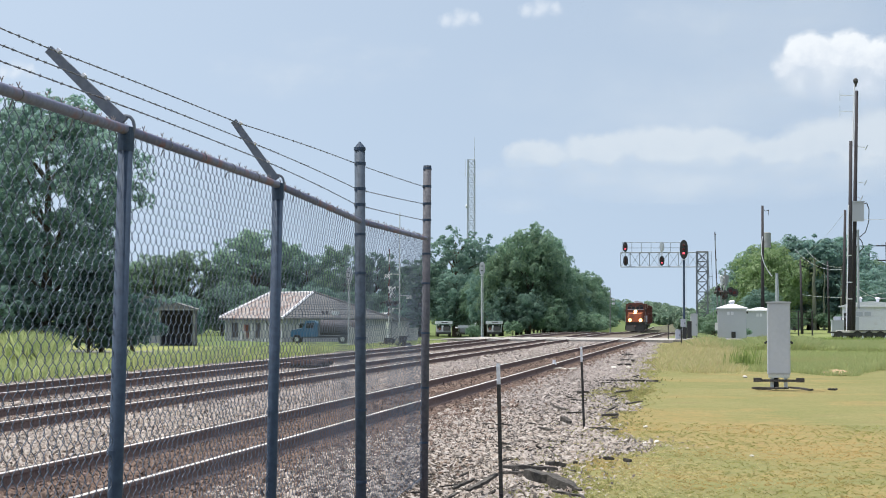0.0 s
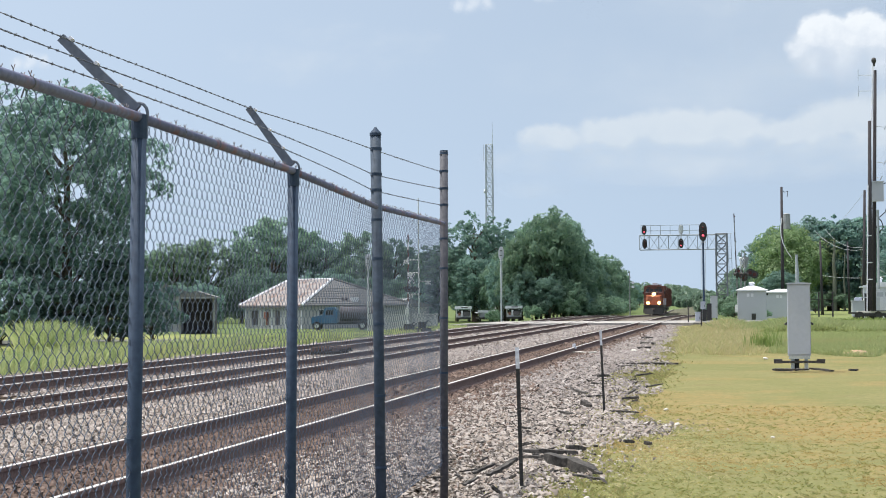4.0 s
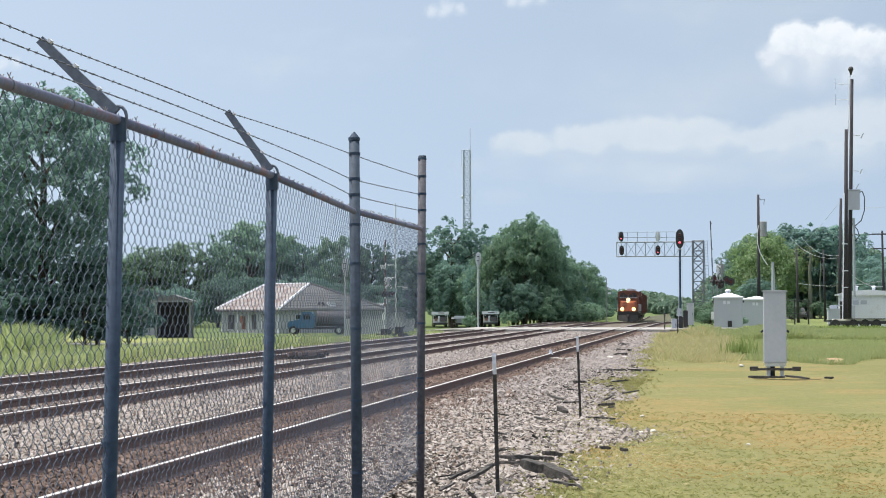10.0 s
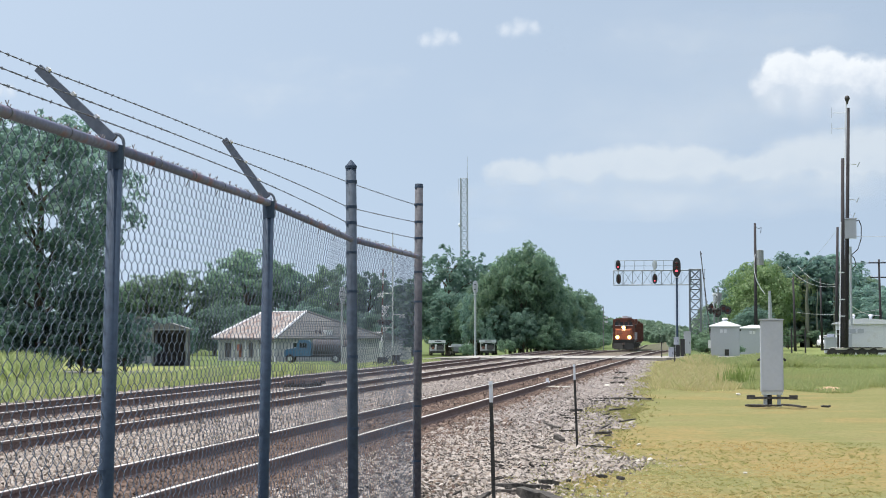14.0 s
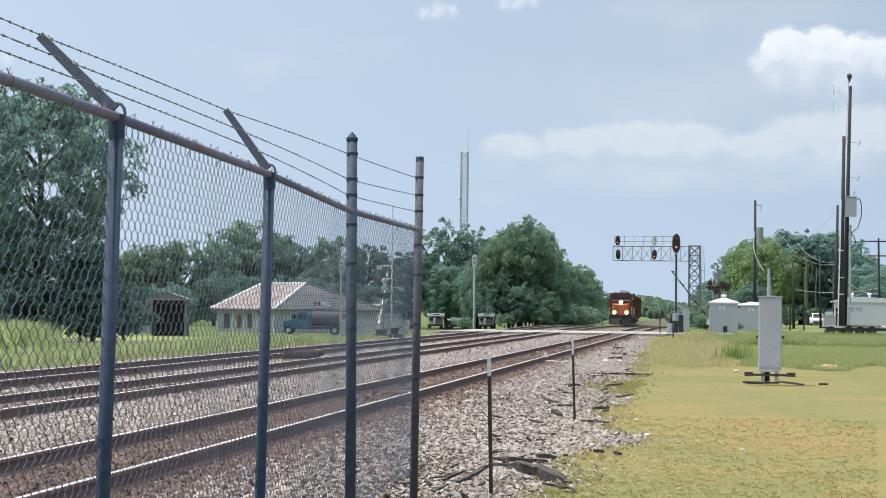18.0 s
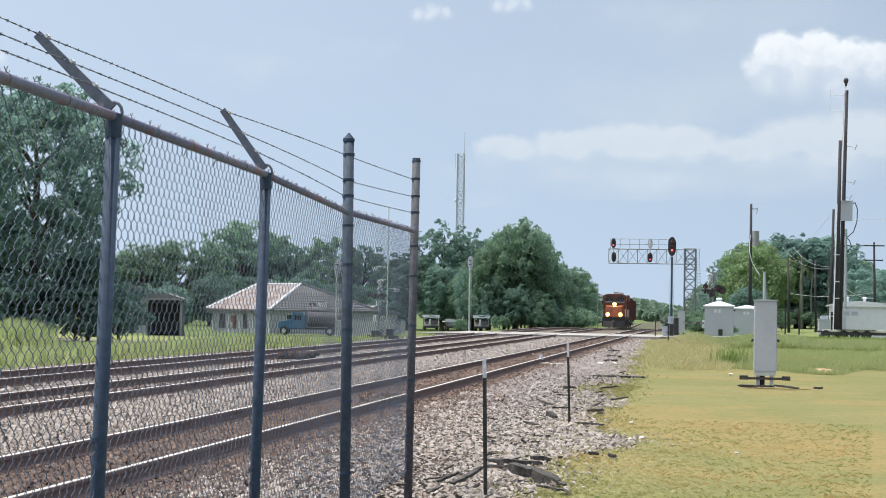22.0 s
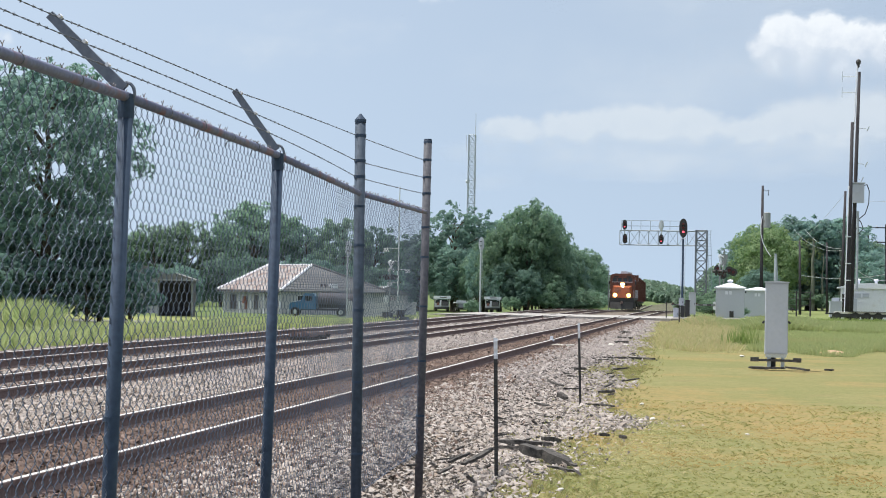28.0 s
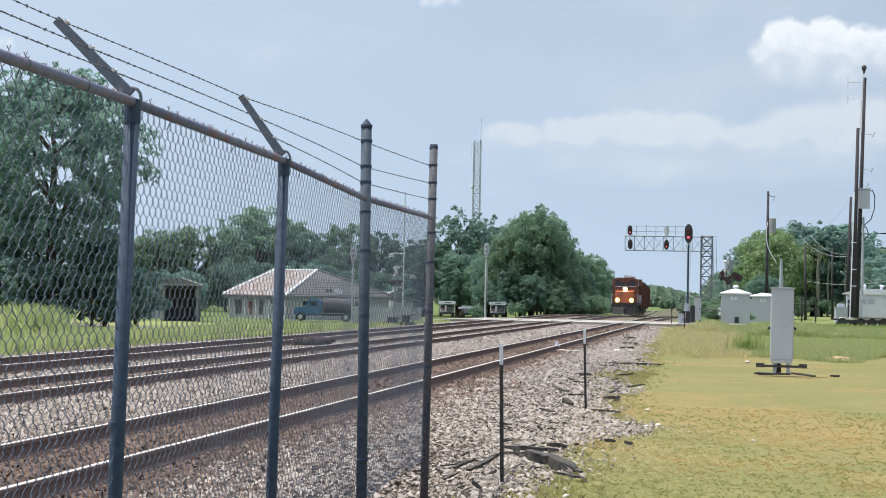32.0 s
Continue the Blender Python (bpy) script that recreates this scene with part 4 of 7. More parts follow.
def lattice(sh, corners_a, corners_b, n, r, chord):
    """Four chords between two squares, with crossing braces on each side."""
    for a, b in zip(corners_a, corners_b):
        sh.cyl(a, b, chord, chord, 6)
    for i in range(n):
        u, v = i / n, (i + 1) / n
        for j in range(4):
            a0, b0, a1, b1 = (Vector(c) for c in (corners_a[j], corners_b[j], corners_a[(j + 1) % 4], corners_b[(j + 1) % 4]))
            p, q, s, t = a0.lerp(b0, u), a0.lerp(b0, v), a1.lerp(b1, u), a1.lerp(b1, v)
            sh.cyl(p, t, r, r, 4)
            sh.cyl(s, q, r, r, 4)
            sh.cyl(q, t, r, r, 4)


def build_signal_bridge():
    b = thing("signal_bridge", pose(-2.2, 191.8, -0.02, 0, 0, 0), "grey cantilever signal bridge with lattice tower reaching over the tracks", "signal bridge")
    tower, h = Shape(), 8.95
    lattice(tower, [(-0.6, -0.6, 0), (0.6, -0.6, 0), (0.6, 0.6, 0), (-0.6, 0.6, 0)], [(-0.6, -0.6, h), (0.6, -0.6, h), (0.6, 0.6, h), (-0.6, 0.6, h)], 8, 0.045, 0.095)
    part("tower", tower, M_TOWER, b, "upright lattice of crossed steel bars")
    part("footing", Shape().box((0, 0, 0.15), (1.8, 1.8, 0.3)), M_CONC, b)
    beam = Shape()
    lattice(beam, [(0.6, -0.5, 7.25), (0.6, 0.5, 7.25), (0.6, 0.5, 8.85), (0.6, -0.5, 8.85)], [(-9.0, -0.5, 7.25), (-9.0, 0.5, 7.25), (-9.0, 0.5, 8.85), (-9.0, -0.5, 8.85)], 9, 0.014, 0.055)
    for x in np.linspace(-9, 0.6, 10):
        beam.cyl((x, -0.5, 7.25), (x, -0.5, 8.85), 0.035, 0.035, 5)
    part("beam", beam, M_TRUSS, b, "long horizontal truss")
    rail = Shape()
    for z in (9.35, 9.95):
        rail.cyl((-8.8, -0.5, z), (-2.4, -0.5, z), 0.03, 0.03, 5)
    for x in np.linspace(-8.8, -2.4, 7):
        rail.cyl((x, -0.5, 8.85), (x, -0.5, 9.95), 0.03, 0.03, 5)
    part("handrail", rail, M_TRUSS, b)
    lad = Shape()
    for x in (0.95, 1.3):
        lad.cyl((x, 0.4, 0), (x - 0.3, 0.4, h), 0.022, 0.022, 4)
    for k in range(26):
        lad.cyl((0.95 - 0.3 * k / 26, 0.4, 0.3 + k * 0.33), (1.3 - 0.3 * k / 26, 0.4, 0.3 + k * 0.33), 0.014, 0.014, 4)
    for z in (3.0, 6.2, h):
        lad.cyl((0.6, 0.4, z), (1.15, 0.4, z), 0.02, 0.02, 4)
    part("ladder", lad, M_TRUSS, b, "steep thin ladder")
    for x, z, lit, tm in ((-8.45, 9.45, True, M_BLACK), (-8.4, 7.9, False, M_BLACK), (-4.4, 9.45, False, M_ALU), (-4.4, 7.9, True, M_BLACK)):
        signal_head(b, x, -0.75, z, 0.27, 0.55, lit, tm, tm is M_ALU)
    for x in (-8.45, -4.4):
        part("hanger", Shape().box((x, -0.6, 8.7), (0.12, 0.12, 2.6)), M_ALU, b)


build_signal_bridge()


# ---- cabinets and huts by the crossing ----
def build_case(name, m, size, mat, label, top_rise=0.05, legs=0.0, door=True, category="cabinet"):
    c = thing(name, m, label, category, "trackside cases")
    w, d, h = size
    b = part("body", Shape().box((0, 0, legs + h / 2), (w, d, h), bevel=0.02), mat, c)
    part("lid", Shape().prism([(-w / 2 - 0.04, legs + h), (w / 2 + 0.04, legs + h), (w / 2 + 0.04, legs + h + 0.03), (0, legs + h + 0.03 + top_rise), (-w / 2 - 0.04, legs + h + 0.03)], -d / 2 - 0.04, d / 2 + 0.04), mat, b)
    if door:
        part("door", Shape().box((0, -d / 2 - 0.006, legs + h / 2), (w * 0.88, 0.012, h * 0.9), bevel=0.004), mat, b)
        part("handle", Shape().box((w * 0.3, -d / 2 - 0.03, legs + h * 0.5), (0.03, 0.03, 0.14)), M_BLACK, b)
    if legs:
        for x in (-w * 0.35, w * 0.35):
            part("leg", Shape().box((x, 0, legs / 2), (0.08, d * 0.8, legs)), M_BLACK, c)
    return c


def build_hut(m, w, d, h, rise, label, vent=True, finial=True):
    c = thing("signal_hut", m, label, "hut", "signal huts")
    b = part("wall", Shape().box((0, 0, h / 2), (w, d, h), bevel=0.05), M_CASE, c, "grey sheet-metal walls")
    for x in np.linspace(-w / 2 + 0.04, w / 2 - 0.04, 5):
        part("rib", Shape().box((x, -d / 2 - 0.008, h / 2), (0.03, 0.012, h * 0.98)), M_CASE, b)
    hip = [(-w / 2 - 0.12, -d / 2 - 0.12, h), (w / 2 + 0.12, -d / 2 - 0.12, h), (w / 2 + 0.12, d / 2 + 0.12, h), (-w / 2 - 0.12, d / 2 + 0.12, h)]
    low = [(x, y, z - 0.1) for x, y, z in hip]
    top = [(x * 0.18, y * 0.18, h + rise) for x, y, _ in hip]
    part("roof", Shape().add(low + hip + top, [(3, 2, 1, 0), (0, 1, 5, 4), (1, 2, 6, 5), (2, 3, 7, 6), (3, 0, 4, 7), (4, 5, 9, 8), (5, 6, 10, 9), (6, 7, 11, 10), (7, 4, 8, 11), (8, 9, 10, 11)]), M_WHITE, c, "low white pitched roof")
    if finial:
        part("roof_vent", Shape().cyl((0, 0, h + rise - 0.05), (0, 0, h + rise + 0.12), 0.16, 0.16, 12).ball((0, 0, h + rise + 0.17), (0.24, 0.24, 0.13), 12, 6), M_WHITE, c, "round turret vent")
    if vent:
        part("vent", Shape().box((0.12, -d / 2 - 0.03, 0.38), (0.32, 0.06, 0.48), bevel=0.01), M_BLACK, c, "black square outlet near the ground")
    for x in (-0.28, 0.02):
        part("sign_plate", Shape().box((x, -d / 2 - 0.02, h - 0.42), (0.2, 0.015, 0.26)), M_WHITE, c)
    for x in (-w / 2 - 0.06, w / 2 + 0.06):
        part("eave_lamp", Shape().box((x, -d / 2 + 0.2, h - 0.35), (0.12, 0.2, 0.16)), M_BLACK, c)
    return c


build_hut(pose(0.72, 135.0, -0.05), 2.2, 2.2, 2.45, 0.32, "grey metal signal hut with a white hipped roof in tall grass")
build_hut(pose(3.3, 153.5, -0.05), 2.6, 2.4, 2.35, 0.25, "grey metal hut with a white roof behind the cabinet", False, False)
build_case("relay_case", pose(-2.13, 131.4, 0, 0, 0, 3), (0.52, 0.5, 1.62), M_CASE, "narrow grey relay case on a concrete pad", 0.04, 0.28)
build_case("junction_box", pose(-3.08, 120.9, 0), (0.36, 0.3, 0.72), M_CASE, "low pale grey junction box beside the signal mast", 0.03, 0.05)
build_case("battery_box", pose(-2.62, 121.2, 0), (0.30, 0.32, 0.92), M_BLACK, "black box at the foot of the signal mast", 0.02, 0.0, False)
build_case("meter_box", pose(-2.75, 122.6, 0), (0.34, 0.25, 0.5), M_CASE, "small grey box on legs before the signal mast", 0.02, 1.0)
build_case("switch_box", pose(-2.35, 124.5, 0), (0.32, 0.4, 1.35), M_BLACK, "dark upright box behind the signal mast", 0.02, 0.0, False)
for x, y, h in ((-3.62, 117.0, 1.25), (-2.3, 98.0, 0.75)):
    p = new("marker_post", Shape().cyl((0, 0, 0), (0, 0, h), 0.04, 0.04, 8).box((0, -0.02, h - 0.1), (0.1, 0.03, 0.2)).mesh("marker_post", M_OLDTIE))
    p.matrix_basis = pose(x, y, -0.02)
    tagged(p, "short dark marker post beside the stones", "post", "marker posts")


# ---- level crossing ----
def build_crossing():
    road = Shape()
    xs = np.linspace(-3.2, 60, 24)
    for y0, y1, z in ((113.5, 125.5, 0.0),):
        pts = [(x, y, 0.17 - 0.10 * step(-3, 12, x)) for x in xs for y in (y0, y1)] + [(x, y, -0.4) for x in xs for y in (y0, y1)]
        n = len(xs)
        f = [(2 * i, 2 * i + 2, 2 * i + 3, 2 * i + 1) for i in range(n - 1)] + [(2 * i, 2 * n + 2 * i, 2 * n + 2 * i + 2, 2 * i + 2) for i in range(n - 1)] + [(0, 1, 2 * n + 1, 2 * n)]
        road.add(pts, f)
    tagged(new("road", road.mesh("road", M_ASPHALT)), "pale worn asphalt road leading to the crossing", "road", kind="structure")
    left = Shape()
    xs = np.linspace(-90, -17.6, 30)
    n = len(xs)
    pts = [(x, y + 0.15 * (x + 17.6), 0.17 - 1.12 * step(-17.5, -31, x)) for x in xs for y in (113.5, 125.5)] + [(x, y + 0.15 * (x + 17.6), -1.6) for x in xs for y in (113.5, 125.5)]
    left.add(pts, [(2 * i, 2 * i + 2, 2 * i + 3, 2 * i + 1) for i in range(n - 1)] + [(2 * i, 2 * n + 2 * i, 2 * n + 2 * i + 2, 2 * i + 2) for i in range(n - 1)])
    tagged(new("road", left.mesh("road", M_ASPHALT)), "pale worn asphalt road beyond the tracks", "road", kind="structure")
    c = thing("crossing_surface", pose(0, 0, 0), "pale concrete panels laid between the rails at the crossing", "crossing", kind="structure")
    edges = [-17.6]
    for k in (line_far, line_mid, line_near):
        for side in (-1, 1):
            edges += [k(119.5) + side * GAUGE / 2 - 0.07, k(119.5) + side * GAUGE / 2 + 0.07]
    edges.append(-3.2)
    for a, b in zip(edges[0::2], edges[1::2]):
        for j in range(4):
            y0 = 113.5 + j * 3.0
            part("panel", Shape().box(((a + b) / 2, y0 + 1.5, 0.03), (b - a, 2.97, 0.29), bevel=0.02), M_PANEL, c)


build_crossing()


def build_gate(m, length, turn_label, paints, deep, pivot=1.0):
    """A crossing signal with a striped arm; the arm is at rest along +x in its own space and is keyed at the end of the file."""
    g = thing("crossing_gate", m, turn_label, "crossing gate", "crossing gates")
    part("mast", Shape().cyl((0, 0, 0), (0, 0, 4.9), 0.06, 0.06, 10).box((0, 0, 0.1), (0.5, 0.5, 0.2)), M_STEEL, g)
    part("mechanism", Shape().box((0.0, 0.28, pivot - 0.05), (0.42, 0.4, 0.62), bevel=0.05), M_ALU, g, "grey gate motor box")
    for k in (-1, 1):
        cb = part("crossbuck_blade", Shape().box((0, -0.09, 4.55), (1.2, 0.015, 0.22), Matrix.Rotation(radians(45 * k), 4, "Y")), M_WHITE, g, "white crossbuck board with plain dark bars")
        part("dark_bar", Shape().box((0.24, -0.10, 4.55 - 0.24 * k), (0.36, 0.006, 0.10), Matrix.Rotation(radians(45 * k), 4, "Y")), M_BLACK, cb)
    part("crossarm", Shape().box((0, -0.08, 3.62), (1.1, 0.08, 0.08)), M_BLACK, g)
    for x in (-0.42, 0.42):
        for y, s in ((-0.14, -1), (0.10, 1)):
            bgd = part("flasher", Shape().cyl((x, y, 3.62), (x, y + 0.02 * s, 3.62), 0.27, 0.27, 18), M_BLACK, g, "round black flasher background")
            part("lens", Shape().cyl((x, y + 0.02 * s, 3.62), (x, y + 0.06 * s, 3.62), 0.14, 0.14, 14), M_LENS, bgd)
            part("hood", Shape().cyl((x, y + 0.02 * s, 3.72), (x, y + 0.3 * s, 3.70), 0.13, 0.12, 10), M_BLACK, bgd)
    part("bell", Shape().ball((0, 0, 4.98), (0.13, 0.13, 0.11), 10, 6), M_ALU, g)
    arm = Shape()
    n = 10
    for i in range(n):
        a, b = 0.15 + (length - 0.15) * i / n, 0.15 + (length - 0.15) * (i + 1) / n
        h0 = deep * (1 - 0.4 * i / n)
        arm.box(((a + b) / 2, 0, 0), (b - a, 0.3 * deep, h0), slot=i % 2)
    ob = part("gate_arm", arm, paints, g, "tapered striped gate arm")
    ob.matrix_basis = pose(0, 0.28, pivot)
    part("counterweight", Shape().box((-0.55, 0.06, 0), (1.1, 0.05, 0.14)).box((-1.0, 0.06, 0), (0.35, 0.16, 0.42), bevel=0.04), M_WHITE, ob, "pale counterweight plates")
    for u in (0.45, 0.7, 0.97):
        part("arm_lamp", Shape().cyl((length * u, -0.03, 0.1), (length * u, 0.03, 0.1), 0.06, 0.06, 10), M_LENS, ob)
    return ob


# The near arm's two dark tones paint in the shade on its face.
ARM_NEAR = build_gate(pose(-0.1, 139.8, -0.02, 0, 0, 65), 7.6, "railway crossing gate with flashers beside the signal hut", (M_STEEL, M_SHED), 0.15)
ARM_FAR = build_gate(pose(-28.25, 145.5, -0.85, 0, 0, 65), 6.6, "railway crossing gate with white arm beyond the tracks", (M_WHITE, M_OXIDE), 0.30, 1.75)
# a second flasher pair, set at an angle on its own mast
fl = thing("flasher_mast", pose(0.22, 141.5, -0.02, 0, 0, 6), "crossing flasher mast with round black lamp backgrounds", "flasher")
part("mast", Shape().cyl((0, 0, 0), (0, 0, 5.6), 0.06, 0.05, 10).box((0, 0, 0.1), (0.5, 0.5, 0.2)), M_STEEL, fl)
for x, z in ((-0.5, 3.95), (0.42, 3.85), (-0.1, 3.45), (0.75, 3.7)):
    bgd = part("flasher", Shape().cyl((x, -0.12, z), (x, -0.14, z), 0.32, 0.32, 18), M_BLACK, fl)
    part("lens", Shape().cyl((x, -0.14, z), (x, -0.18, z), 0.14, 0.14, 14), M_LENS, bgd)
part("sign_frame", Shape().box((0.0, 0.05, 4.7), (0.5, 0.03, 0.9), Matrix.Rotation(radians(14), 4, "Y")).box((-0.25, 0.02, 5.2), (0.05, 0.05, 0.9)), M_STEEL, fl, "grey back of a sign")


# ---- train ----
def build_truck(parent, y, wheels=3):
    """A bogie: frame, axle boxes and wheels."""
    t = part("bogie", Shape().box((-1.0, y, 0.62), (0.18, 3.6, 0.34), bevel=0.05).box((1.0, y, 0.62), (0.18, 3.6, 0.34), bevel=0.05).box((0, y, 0.65), (2.0, 0.5, 0.3)), M_BLACK, parent)
    for k in range(wheels):
        yy = y + (k - (wheels - 1) / 2) * (1.75 if wheels == 3 else 1.8)
        part("wheelset", Shape().cyl((-0.79, yy, 0.50), (-0.66, yy, 0.50), 0.5, 0.5, 18).cyl((0.66, yy, 0.50), (0.79, yy, 0.50), 0.5, 0.5, 18).cyl((-0.9, yy, 0.5), (0.9, yy, 0.5), 0.09, 0.09, 8), M_RAIL, t)


def build_locomotive(label, lamps):
    """Nose towards -y, standing on the rail heads at z = 0."""
    l = thing("locomotive", pose(0, 0, 0), label, "locomotive", "train")
    part("underframe", Shape().box((0, 11.0, 1.32), (3.0, 21.4, 0.30)).box((0, 0.5, 1.15), (3.0, 0.5, 0.55)), M_BLACK, l, "black frame and walkway")
    part("fuel_tank", Shape().box((0, 11.0, 0.75), (2.7, 5.2, 0.95), bevel=0.25), M_BLACK, l)
    pl = Shape().add([(-1.45, 0.15, 0.95), (1.45, 0.15, 0.95), (1.35, -0.05, 0.12), (-1.35, -0.05, 0.12), (0, -0.35, 0.95), (0, -0.55, 0.12), (-1.45, 0.4, 0.95), (1.45, 0.4, 0.95), (1.35, 0.4, 0.12), (-1.35, 0.4, 0.12)], [(0, 3, 5, 4), (4, 5, 2, 1), (0, 4, 1, 7, 6), (3, 9, 8, 2, 5), (0, 6, 9, 3), (1, 2, 8, 7)])
    part("snow_plough", pl, M_BLACK, l, "black pilot plough")
    part("coupler", Shape().box((0, -0.45, 0.88), (0.32, 0.7, 0.3), bevel=0.05), M_RAIL, l)
    nose = Shape().add([(-1.0, 0.7, 1.47), (1.0, 0.7, 1.47), (1.25, 2.3, 1.47), (-1.25, 2.3, 1.47), (-0.9, 0.95, 2.75), (0.9, 0.95, 2.75), (1.2, 2.3, 3.0), (-1.2, 2.3, 3.0)], [(0, 1, 5, 4), (1, 2, 6, 5), (3, 0, 4, 7), (4, 5, 6, 7), (2, 3, 7, 6)])
    part("nose", nose, M_ORANGE, l, "orange sloping nose")
    part("nose_door", Shape().box((-0.45, 0.80, 2.0), (0.5, 0.04, 1.0), Matrix.Rotation(radians(-11), 4, "X")), M_ORANGE, l)
    cabsh = Shape().prism([(-1.52, 1.47), (1.52, 1.47), (1.52, 4.0), (1.42, 4.26), (0.9, 4.42), (-0.9, 4.42), (-1.42, 4.26), (-1.52, 4.0)], 2.25, 4.9)
    cab_ob = part("cab", cabsh, M_OXIDE, l, "dull red-brown cab")
    part("cab_roof", Shape().prism([(-1.49, 4.10), (1.49, 4.10), (1.44, 4.29), (0.91, 4.455), (-0.91, 4.455), (-1.44, 4.29)], 2.2, 4.95), M_OXIDE, cab_ob, "dark cab roof")
    for x in (-0.95, -0.35, 0.35, 0.95):
        part("windscreen", Shape().box((x, 2.235, 3.68), (0.50, 0.03, 0.42), bevel=0.01), M_GLASS, cab_ob)
    for sx in (-1, 1):
        for y in (3.1, 4.1):
            part("side_window", Shape().box((sx * 1.525, y, 3.4), (0.02, 0.7, 0.6)), M_GLASS, cab_ob)
        part("mirror", Shape().box((sx * 1.62, 2.4, 3.3), (0.16, 0.06, 0.4)), M_BLACK, cab_ob)
    part("air_conditioner", Shape().box((0.15, 3.5, 4.60), (0.8, 1.0, 0.3), bevel=0.06), M_WHITE, cab_ob, "pale rooftop unit")
    part("horn", Shape().box((0.75, 5.3, 4.50), (0.7, 0.6, 0.28)).cyl((0.45, 5.0, 4.6), (0.45, 4.6, 4.6), 0.05, 0.11, 8).cyl((0.7, 5.0, 4.6), (0.7, 4.6, 4.6), 0.05, 0.11, 8), M_ALU, cab_ob)
    part("exhaust_stack", Shape().box((0.2, 9.5, 4.5), (0.7, 1.2, 0.4), bevel=0.05), M_BLACK, l)
    part("visor_strip", Shape().box((0, 2.225, 3.41), (2.5, 0.04, 0.06)), M_WHITE, cab_ob, "pale strip below the windscreen")
    for x in (-0.78, 0.78):
        part("numberboard", Shape().box((x, 2.2, 4.05), (0.55, 0.05, 0.2)), M_BLACK, cab_ob, "plain dark panel")
    part("hood", Shape().prism([(-0.95, 1.47), (0.95, 1.47), (0.95, 4.1), (0.75, 4.35), (-0.75, 4.35), (-0.95, 4.1)], 4.9, 17.0), M_OXIDE, l, "long dark reddish engine hood")
    part("radiator", Shape().prism([(-0.95, 1.47), (0.95, 1.47), (1.0, 3.4), (1.55, 3.75), (1.55, 4.45), (-1.55, 4.45), (-1.55, 3.75), (-1.0, 3.4)], 17.0, 21.6), M_OXIDE, l, "flared radiator housing")
    part("hood_stripe", Shape().box((0.965, 10.9, 1.75), (0.02, 12.0, 0.35)).box((-0.965, 10.9, 1.75), (0.02, 12.0, 0.35)), M_ORANGE, l)
    for k in range(9):
        part("hood_door", Shape().box((0.962, 5.8 + k * 1.25, 2.8), (0.025, 1.05, 1.5)), M_OXIDE, l)
    for sx in (-1, 1):
        hr = Shape()
        for y in np.linspace(0.4, 21.3, 12):
            hr.cyl((sx * 1.47, y, 1.4), (sx * 1.47, y, 2.45), 0.02, 0.02, 5)
        hr.cyl((sx * 1.47, 0.4, 2.45), (sx * 1.47, 21.3, 2.45), 0.02, 0.02, 5)
        part("handrail", hr, M_WHITE, l)
        fr = Shape()
        for x in (0.35, 1.35):
            fr.cyl((sx * x, 0.32, 1.4), (sx * x, 0.32, 2.5), 0.022, 0.022, 5)
        fr.cyl((sx * 0.35, 0.32, 2.5), (sx * 1.35, 0.32, 2.3), 0.022, 0.022, 5)
        part("front_rail", fr, M_ORANGE, l)
        part("step", Shape().box((sx * 1.4, 0.55, 0.6), (0.3, 0.5, 0.7)), M_BLACK, l)
        lamp = part("ditch_light", Shape().box((sx * 0.82, 0.30, 1.78), (0.34, 0.16, 0.34), bevel=0.04), M_BLACK, l)
        part("lens", Shape().cyl((sx * 0.82, 0.22, 1.78), (sx * 0.82, 0.17, 1.78), lamps[0] * 0.62, lamps[0] * 0.62, 16), M_LAMP, lamp, "glowing warm ditch light")
        # Added glowing disc: the halo round the lamp, wider than its lens.
        part("halo_disc", Shape().cyl((sx * 0.82, 0.225, 1.78), (sx * 0.82, 0.185, 1.78), lamps[0] * 1.35, lamps[0] * 1.35, 16), M_HALO, lamp, "orange glowing disc for the halo round a lamp")
    part("headlight", Shape().box((0, 2.10, 3.14), (0.8, 0.3, 0.42), bevel=0.05), M_BLACK, l)
    lens = part("headlight_lens", Shape().cyl((-0.07, 1.95, 3.14), (-0.07, 1.90, 3.14), lamps[1] * 0.6, lamps[1] * 0.6, 14).cyl((0.07, 1.95, 3.14), (0.07, 1.905, 3.14), lamps[1] * 0.6, lamps[1] * 0.6, 14), M_LAMP, l, "pair of glowing headlights")
    part("halo_disc", Shape().cyl((-0.1, 1.945, 3.14), (-0.1, 1.92, 3.14), lamps[1] * 1.05, lamps[1] * 1.05, 16).cyl((0.1, 1.945, 3.14), (0.1, 1.925, 3.14), lamps[1] * 1.05, lamps[1] * 1.05, 16), M_HALO, lens, "orange glowing disc for the halo round a lamp")
    for y in (4.2, 17.8):
        build_truck(l, y)
    return l


def build_freight_car():
    c = thing("freight_car", pose(0, 0, 0), "dark reddish-brown high-sided freight car behind the locomotive", "freight car", "train")
    part("body", Shape().box((0, 8.0, 2.75), (3.05, 15.4, 3.1)), M_OXIDE, c)
    for k in range(13):
        for sx in (-1, 1):
            part("rib", Shape().box((sx * 1.56, 0.6 + k * 1.23, 2.75), (0.09, 0.12, 3.0)), M_OXIDE, c)
    part("sill", Shape().box((0, 8.0, 1.1), (2.6, 15.8, 0.35)), M_BLACK, c)
    part("rim", Shape().box((0, 8.0, 4.33), (3.15, 15.5, 0.1)), M_OXIDE, c)
    for y in (2.0, 14.0):
        build_truck(c, y, 2)
    return c


